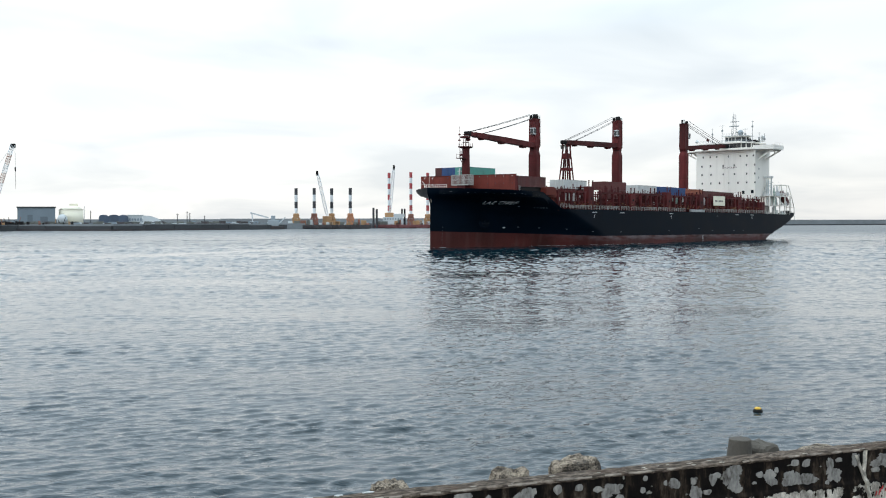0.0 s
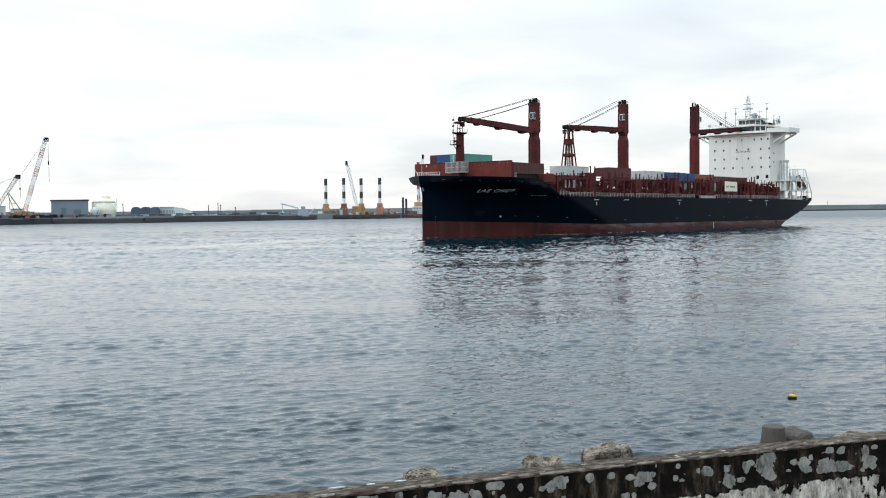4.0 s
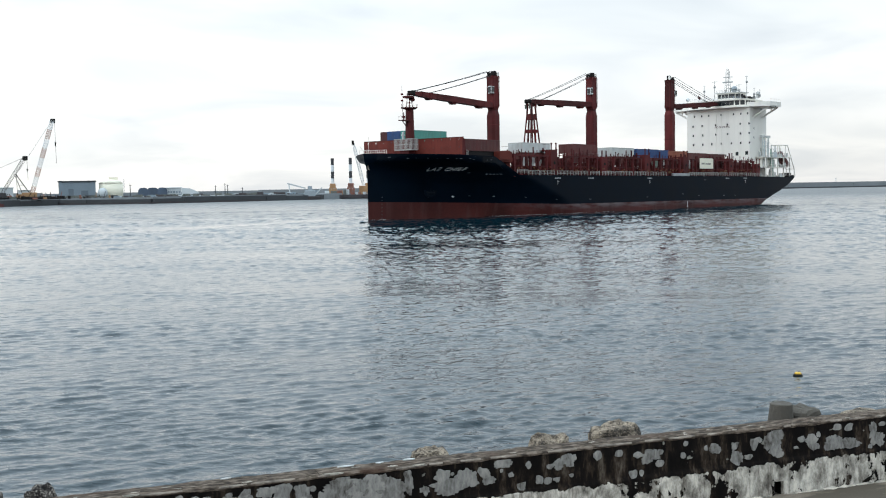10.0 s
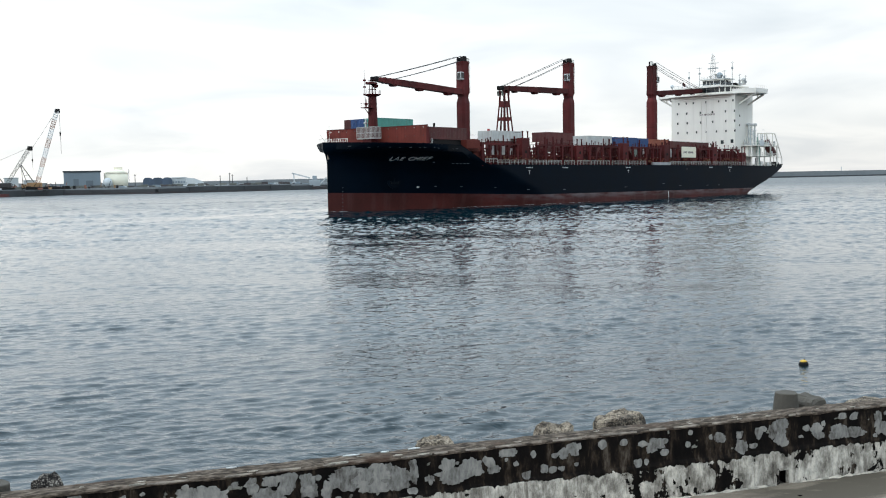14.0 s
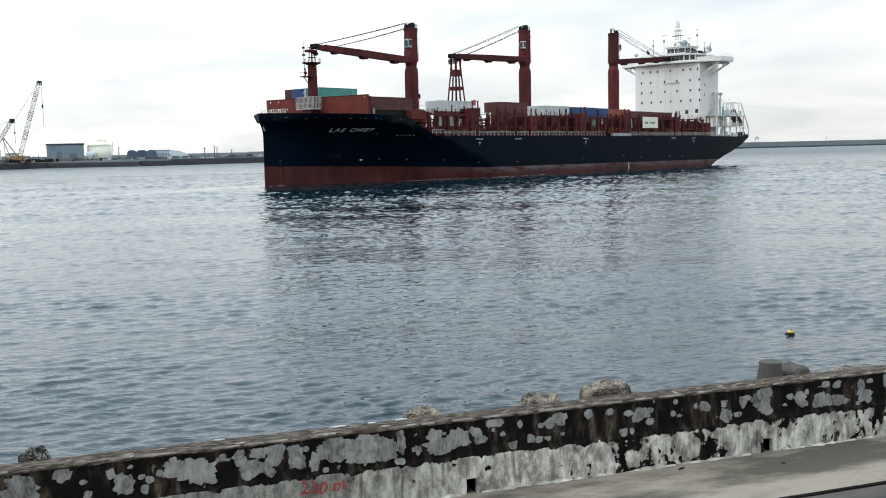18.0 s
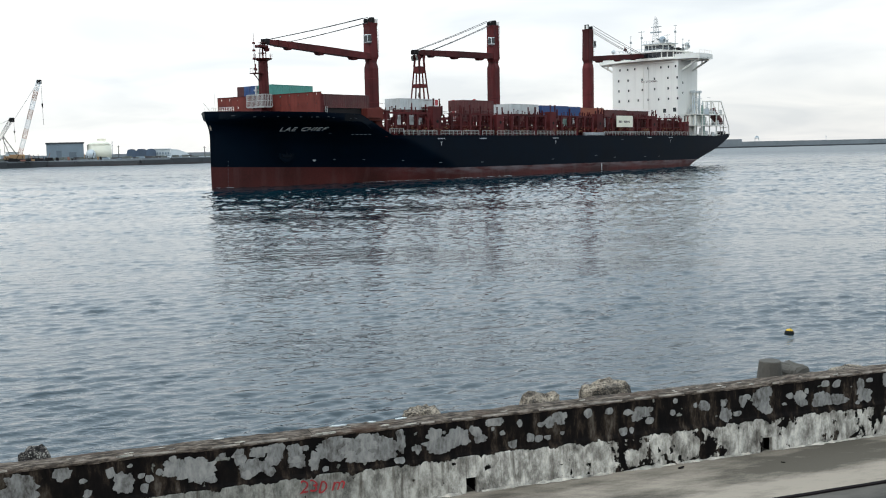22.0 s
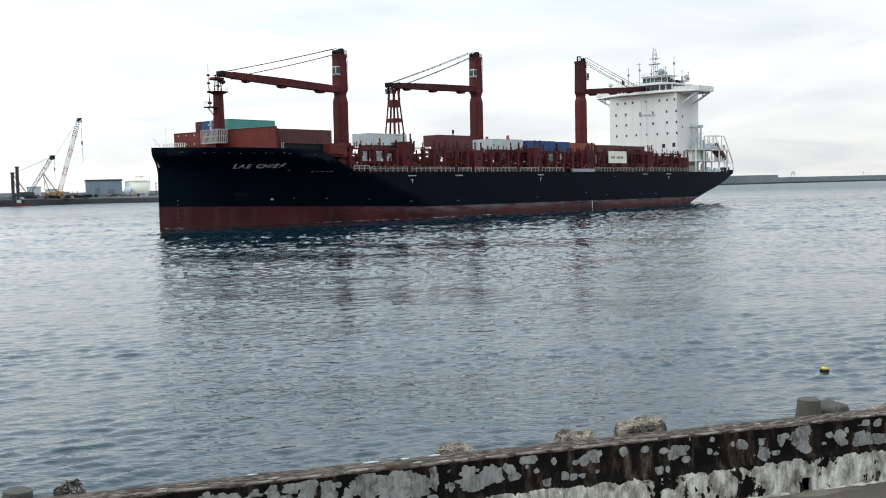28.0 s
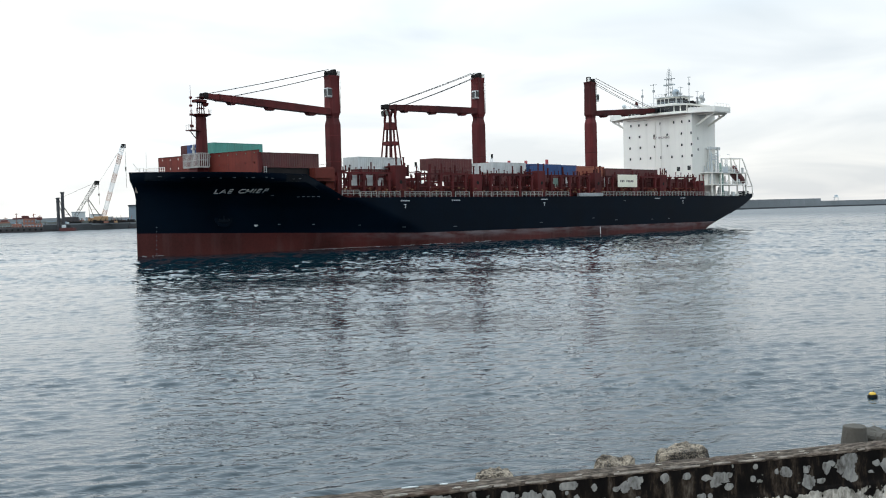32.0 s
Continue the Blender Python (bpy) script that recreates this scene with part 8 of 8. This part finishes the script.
def build_left_clutter():
    clad_building(25.0, 24.35, 905, rise(905, 0.0085), "pale", "pale grey shed behind the cranes", 0.6, 5)
    clad_building(24.1, 23.5, 905, rise(905, 0.0060), "pale", "low pale shed behind the cranes", 0.6, 5)
    for az, sl in ((25.66, 0.0213), (25.43, 0.0263)):
        bm = B(); rod(bm, (0, 0, 0), (0, 0, rise(825, sl) - 1), 1.15, n=10)
        box(bm, -1.5, 1.5, -1.5, 1.5, rise(825, sl) - 2, rise(825, sl) - 1)
        o = part("spud_pile", bm, "band_black", None)
        o.matrix_basis = shore_frame(az, 822, 1)
        tagged(o, "upright black spud pile on a work barge", "pile", "black spud piles")
    b = thing("work_boat", "orange-red work boat at the far quay", "boat", at=shore_frame(25.3, 818, 0))
    bm = B(); prism(bm, [(-5, -2), (5, -2), (7, 0), (5, 2), (-5, 2)], -0.5, 2.4)
    part("hull", bm, "lifeboat", b)
    bm = B(); box(bm, -3, 0, -1.4, 1.4, 2.4, 4.6, 0.2)
    part("wheelhouse", bm, "pale", b)
    v = thing("moored_dredger", "rust-brown moored dredger with orange deck gear", "boat", at=shore_frame(27.0, 812, 0))
    bm = B(); box(bm, -26, 9, 0, 12, -1, 3.6, 0.4)
    part("hull", bm, "barge", v)
    bm = B()
    for x0, x1, z0, z1 in ((-24, -14, 3.6, 8.0), (-14, -6, 3.6, 6.2), (-5, 3, 3.6, 9.6), (3, 8, 3.6, 6.0)):
        box(bm, x0, x1, 2, 9, z0, z1, 0.3)
    part("deck_house", bm, "rust", v)
    bm = B()
    for x0, x1, z0, z1 in ((-12, 6, 9.4, 10.6), (-6, -1, 10.4, 12.0), (-20, -15, 8.0, 9.2), (4, 8, 8.6, 10.8)):
        box(bm, x0, x1, 3, 8, z0, z1, 0.3)
    part("gantry", bm, "lifeboat", v)
    for x0, x1, z0, z1, y in ((-24, -14, 5.2, 6.6, 1.9), (-4.4, 2.4, 4.6, 5.8, 1.9), (-4.4, 2.4, 7.2, 8.4, 1.9), (3.4, 7.4, 4.4, 5.4, 1.9)):
        n = max(2, int((x1 - x0) / 1.8))
        for k in range(n):
            bm = B(); box(bm, x0 + (x1 - x0) * (k + 0.2) / n, x0 + (x1 - x0) * (k + 0.8) / n, y, y + 0.2, z0, z1)
            part("window", bm, "shed_dark", v)
    bm = B()
    for x, zt in ((-22, 12.5), (-17, 11.0), (-9.5, 14.0), (2.2, 13.4), (6.5, 12.2)):
        rod(bm, (x, 5, 3.6), (x, 5, zt), 0.28, n=6)
        bar(bm, (x - 1.6, 5, zt - 1.2), (x + 1.6, 5, zt - 0.6), 0.25, 0.25)
    part("derrick", bm, "rust", v)
    bm = B()
    for x in spread(-25, 8, 16):
        rod(bm, (x, 0.4, 3.6), (x, 0.4, 4.8), 0.1, n=4)
    bar(bm, (-25, 0.4, 4.8), (8, 0.4, 4.8), 0.12, 0.12)
    part("rail", bm, "pale", v)
    for x in spread(-24, 7, 8):
        bm = B()
        lathe(bm, [(0.35, -0.35), (0.75, -0.35), (0.75, 0.35), (0.35, 0.35)], 10)
        bmesh.ops.rotate(bm, verts=bm.verts, matrix=Matrix.Rotation(radians(90), 3, "X"))
        o = part("tyre_fender", bm, "rubber", v)
        o.matrix_basis = pose(x, -0.45, 1.8)
    bm = B(); box(bm, -23, -13, 1.6, 2.2, 4.0, 6.8); box(bm, -1.5, 1.5, 1.5, 2.1, 0.2, 3.0)
    part("store_pile", bm, "moss", v)
    # piles of gear behind the quay edge
    bm = B()
    rnd = random.Random(9)
    for k in range(120):
        az, dd = rnd.uniform(12, 28), rnd.uniform(0, 40)
        edge = mix(-az, [(-28.3, 842), (-25.2, 838), (-22.2, 905), (-17.5, 865), (-11.7, 930)])
        p = far(az, edge + 4 + dd)
        w, h = rnd.uniform(1, 4), rnd.uniform(0.5, 2.2)
        box(bm, p.x - w, p.x + w, p.y, p.y + 3, 5.2, 5.3 + h)
    tagged(part("quay_gear", bm, "moss", None), "low heaps of gear along the far quay edge", "clutter", kind="stuff")
    for mat, count, top, seed, lab in (("barge", 150, 2.4, 13, "dark heaps and plant along the far quay"), ("pale", 40, 1.8, 14, "pale crates along the far quay"), ("shed_blue", 50, 3.2, 15, "blue-grey stacks on the far bank")):
        rnd = random.Random(seed)
        bm = B()
        for k in range(count):
            az, dd = rnd.uniform(8.6, 28), rnd.uniform(0, 25)
            edge = mix(-az, [(-28.3, 842), (-25.2, 838), (-22.2, 905), (-17.5, 865), (-11.7, 930), (-8.6, 992)])
            p = far(az, edge + 2 + dd)
            w, h = rnd.uniform(0.4, 3.5), rnd.uniform(0.3, top) * rnd.random() + 0.3
            box(bm, p.x - w, p.x + w, p.y, p.y + 2, 4.8, 5.3 + h)
        tagged(part("quay_plant", bm, mat, None), lab, "clutter", kind="stuff")
    # small machines and timber by the cranes
    for mat, count, seed, lab in (("rust", 26, 41, "rusty small plant round the far cranes"), ("ochre", 6, 42, "ochre small plant round the far cranes"), ("dark", 60, 43, "dark gear lying round the far cranes")):
        rnd = random.Random(seed)
        bm = B()
        for k in range(count):
            p = far(rnd.choice((rnd.uniform(22.2, 25.2), rnd.uniform(19.5, 28))), rnd.uniform(855, 905) if rnd.random() < 0.5 else rnd.uniform(838, 880))
            w, h = rnd.uniform(0.3, 1.8), rnd.uniform(0.4, 2.8)
            if rnd.random() < 0.6:
                box(bm, p.x - w, p.x + w, p.y, p.y + 2, 5.0, 5.3 + h, 0.15)
            else:
                bar(bm, (p.x, p.y, 5.2), (p.x + rnd.uniform(-4, 4), p.y, 5.2 + 2 * h), 0.35, 0.35)
        tagged(part("crane_side_plant", bm, mat, None), lab, "clutter", kind="stuff")
    # grey boats between quay and jack-up barge
    t = thing("dredge_boat", "grey dredging boat with a raised ladder", "boat", at=shore_frame(9.6, 965, 0))
    bm = B(); box(bm, -16, 16, -3, 5, -1, 3.0, 0.5)
    part("hull", bm, "barge", t)
    bm = B(); box(bm, 1, 11, -2, 4, 3, 8.5, 0.4); box(bm, 4, 8, -1, 3, 8.5, 12.5, 0.3)
    part("deck_house", bm, "tug", t)
    bm = B()
    bar(bm, (-12, 0, 3), (-13, 0, 14.5), 1.0, 1.0); bar(bm, (-14.5, 0, 15.2), (2, 0, 10.5), 1.0, 1.2); bar(bm, (-13, 0, 8), (-6, 0, 3), 0.7, 0.7)
    bar(bm, (11, 0, 5), (17, 0, 11), 0.7, 0.9)
    part("ladder_frame", bm, "pale", t)


build_left_clutter()


def jack_up(name_label, dist, az0, az1, legs, top, mat, hull_mat, bands, boom, house):
    """Jack-up barge with banded legs; legs: bearings; boom: foot and tip bearings and slopes."""
    mid = (az0 + az1) / 2
    j = thing("jack_up_barge", name_label, "barge", "jack-up barges", at=shore_frame(mid, dist, 0))
    X = lambda az: dist * math.tan(radians(mid - az))
    L0, L1 = X(az0), X(az1)
    deck = rise(dist, -0.0033)
    bm = B(); box(bm, L0, L1, -6, 22, 0.2, deck, 0.4)
    n = int((L1 - L0) / 6)
    for i in range(n + 1):
        x = L0 + (L1 - L0) * i / n
        rod(bm, (x, -6.5, 0.6), (x, -6.5, deck - 0.4), 0.6, n=6)
    part("hull", bm, hull_mat, j)
    for i, az in enumerate(legs):
        x = X(az)
        y = 2 if i % 2 else 14
        zt = rise(dist, top)
        zb = deck
        leg = None
        step = (zt - zb - 3) / bands
        for k in range(bands):
            bm = B()
            z1 = zt - step * k
            rod(bm, (x, y, z1 - step), (x, y, z1), 1.55 if k % 2 == 0 else 1.5, n=14)
            part("leg_band", bm, mat if k % 2 == 0 else "band_white", j, "painted band of a jack-up leg")
        bm = B()
        box(bm, x - 3.6, x + 3.6, y - 4, y + 4, zb, zb + 7.0, 0.3)
        box(bm, x - 4.3, x + 4.3, y - 4.2, y + 4.2, zb + 4.6, zb + 5.2, 0.1)
        box(bm, x - 2.7, x + 2.7, y - 3.2, y + 3.2, zb + 7.0, zb + 11.0, 0.3)
        box(bm, x - 3.3, x + 3.3, y - 3.5, y + 3.5, zb + 9.2, zb + 9.6, 0.1)
        for q in (-2.6, 0, 2.6):
            box(bm, x + q - 0.5, x + q + 0.5, y - 4.4, y - 3.9, zb + 0.5, zb + 7.8)
        part("jack_house", bm, ("ochre", "rust", "ochre", "jack_orange")[i % 4], j, "jacking house round a leg")
        bm = B()
        for q in spread(-4.3, 4.3, 6):
            rod(bm, (x + q, y - 4.3, zb + 5.2), (x + q, y - 4.3, zb + 6.4), 0.12, n=4)
        bar(bm, (x - 4.3, y - 4.3, zb + 6.4), (x + 4.3, y - 4.3, zb + 6.4), 0.15, 0.15)
        part("gallery_rail", bm, "pale", j)
        bm = B(); box(bm, x - 1.2, x + 0.2, y - 4.06, y - 3.98, zb, zb + 2.6)
        part("house_door", bm, "shed_dark", j)
        for q in (-2.4, 1.6):
            bm = B(); box(bm, x + q, x + q + 1.0, y - 4.06, y - 3.98, zb + 2.4, zb + 3.6)
            part("window", bm, "shed_dark", j)
    rnd = random.Random(int(dist))
    for k in range(26):
        x = rnd.uniform(L0 + 2, L1 - 3)
        w, h = rnd.uniform(1, 3.5), rnd.uniform(1, 5.5)
        bm = B(); box(bm, x - w, x + w, -3, 0, deck, deck + h, 0.2)
        part("deck_gear", bm, rnd.choice(("ochre", "pale", "moss", "rust", "ochre")), j)
    (fa, fs), (ta, ts) = boom
    bm = B()
    lattice(bm, (X(fa), 8, rise(dist, fs)), (X(ta), 8, rise(dist, ts)), 2.6, 14, 0.30)
    part("boom", bm, "band_white", j, "white lattice crane boom")
    bm = B(); box(bm, X(ta) - 1.1, X(ta) + 1.1, 7, 9, rise(dist, ts) - 4, rise(dist, ts) + 0.5)
    part("boom_head", bm, "dark", j)
    bm = B(); box(bm, X(fa) - 5, X(fa) + 4, 5, 11, deck, rise(dist, fs) + 2, 0.4)
    part("crane_house", bm, "ochre", j)
    if house:
        bm = B(); box(bm, X(3.3), X(2.2), -2, 4, deck, rise(dist, 0.0040), 0.3); box(bm, X(2.7), X(2.1), -1, 4, rise(dist, 0.0040), rise(dist, 0.0072), 0.3)
        h = part("deck_house", bm, "pale", j, "white deck house")
        for k in range(7):
            bm = B(); box(bm, X(3.2) + k * 2.7, X(3.2) + k * 2.7 + 1.3, -2.15, -2, rise(dist, 0.0015), rise(dist, 0.0030))
            part("window", bm, "shed_blue", h)
        for az, sl in ((2.25, 0.012), (2.1, 0.0118)):
            bm = B(); rod(bm, (X(az), 0, deck), (X(az), 0, rise(dist, sl)), 0.9, n=8)
            part("exhaust", bm, "dark", j)
    return j


jack_up("jack-up work barge with four black and white legs", 1010, 8.5, 4.0, (8.03, 7.03, 6.08, 5.07), 0.0318, "band_black", "barge", 5, ((6.30, 0.0030), (6.87, 0.0478)), False)
jack_up("jack-up work barge with tall red and white legs", 1080, 3.84, -0.6, (2.97, 1.76, 0.83, -0.3), 0.0469, "band_red", "maroon", 9, ((2.93, 0.0064), (2.69, 0.0534)), True)
for az, sl in ((3.81, 0.0129), (3.63, 0.0116)):
    bm = B(); rod(bm, (0, 0, -1), (0, 0, rise(1070, sl)), 1.1, n=8)
    o = part("mooring_pile", bm, "band_black", None)
    o.matrix_basis = shore_frame(az, 1070)
    tagged(o, "black steel mooring pile in the water", "pile", "black mooring piles")


# ---------------------------------------------------------------- outer breakwater
def build_breakwater():
    bw = tagged(new("breakwater_outer"), "long pale concrete breakwater closing the harbour", "breakwater", kind="structure")
    def run(a0, d0, a1, d1, top, n):
        for i in range(n):
            q0, q1 = i / n, (i + 0.99) / n
            p, q = far(a0 + (a1 - a0) * q0, d0 + (d1 - d0) * q0), far(a0 + (a1 - a0) * q1, d0 + (d1 - d0) * q1)
            bm = B()
            bar(bm, (p.x, p.y, top / 2 - 1), (q.x, q.y, top / 2 - 1), 9, top + 2)
            part("caisson", bm, "far_wall", bw)
    run(-2, 1150, -14.33, 1560, 12.2, 16)
    run(-14.33, 1570, -36, 2600, 8.6, 26)
    bm = B()
    for a0, d0, a1, d1 in ((-2, 1140, -14.33, 1550), (-14.33, 1550, -36, 2580)):
        p, q = far(a0, d0), far(a1, d1)
        bar(bm, (p.x, p.y - 7, 0.6), (q.x, q.y - 7, 0.6), 14, 2.6)
    part("toe", bm, "far_quay", bw, "dark wet toe of the breakwater")
    lt = thing("harbour_light", "small pale light tower on the breakwater", "beacon", at=shore_frame(-15.2, 1590, 8.6))
    for x in (-3, 3):
        for y in (-3, 3):
            bm = B()
            rod(bm, (x, y, 0), (x * 0.7, y * 0.7, 4.2), 0.4, n=5)
            part("leg", bm, "pale", lt)
    bm = B(); box(bm, -4, 4, -4, 4, 4.2, 5.0, 0.2); box(bm, -2.6, 2.6, -2.6, 2.6, 5.0, 7.0, 0.2)
    part("gallery", bm, "pale", lt)
    bm = B(); lathe(bm, [(2.8, 7.0), (0.3, 8.2)], 10)
    part("roof", bm, "shed_blue", lt)
    bm = B()
    rod(bm, (0, 0, 0), (0, 0, 6), 0.4, n=6); box(bm, -0.8, 0.8, -0.8, 0.8, 5, 6.2)
    o = part("beacon_post", bm, "pale", None)
    o.matrix_basis = shore_frame(-18.6, 1765, 8.6)
    tagged(o, "thin pale beacon post on the breakwater", "beacon")


build_breakwater()


# ---------------------------------------------------------------- what moves
def motions():
    # the ship steams in on a nearly straight course at about seven knots
    head, turn, speed, slow = 229.18, 0.0278, 3.63, -0.00505
    x, y, rows, step = -3.404, 278.862, [], 0.5
    for k in range(65):
        t = k * step
        rows.append((t, pose(x, y, 0, 0, -0.224, head + turn * t)))
        a = radians(head + turn * (t + step / 2))
        v = speed + slow * (t + step / 2)
        x, y = x + v * step * math.cos(a), y + v * step * math.sin(a)
    walk(SHIP, rows)
    # the float rides the ripples
    walk(buoy, [(t * 0.8, pose(11.88 + 0.06 * math.sin(t * 0.31), 39.25 + 0.1 * math.sin(t * 0.23), -0.03 + 0.02 * math.sin(t * 1.9) + 0.02 * math.sin(t * 0.83), 4 * math.sin(t * 1.3), 4 * math.sin(t * 1.7), 9 * math.sin(t * 0.2))) for t in range(41)])
    # ripples travel slowly across the harbour
    walk(water, [(t, pose(0.12 * t, -0.42 * t, 0)) for t in (0, 8, 16, 24, 32)])


motions()
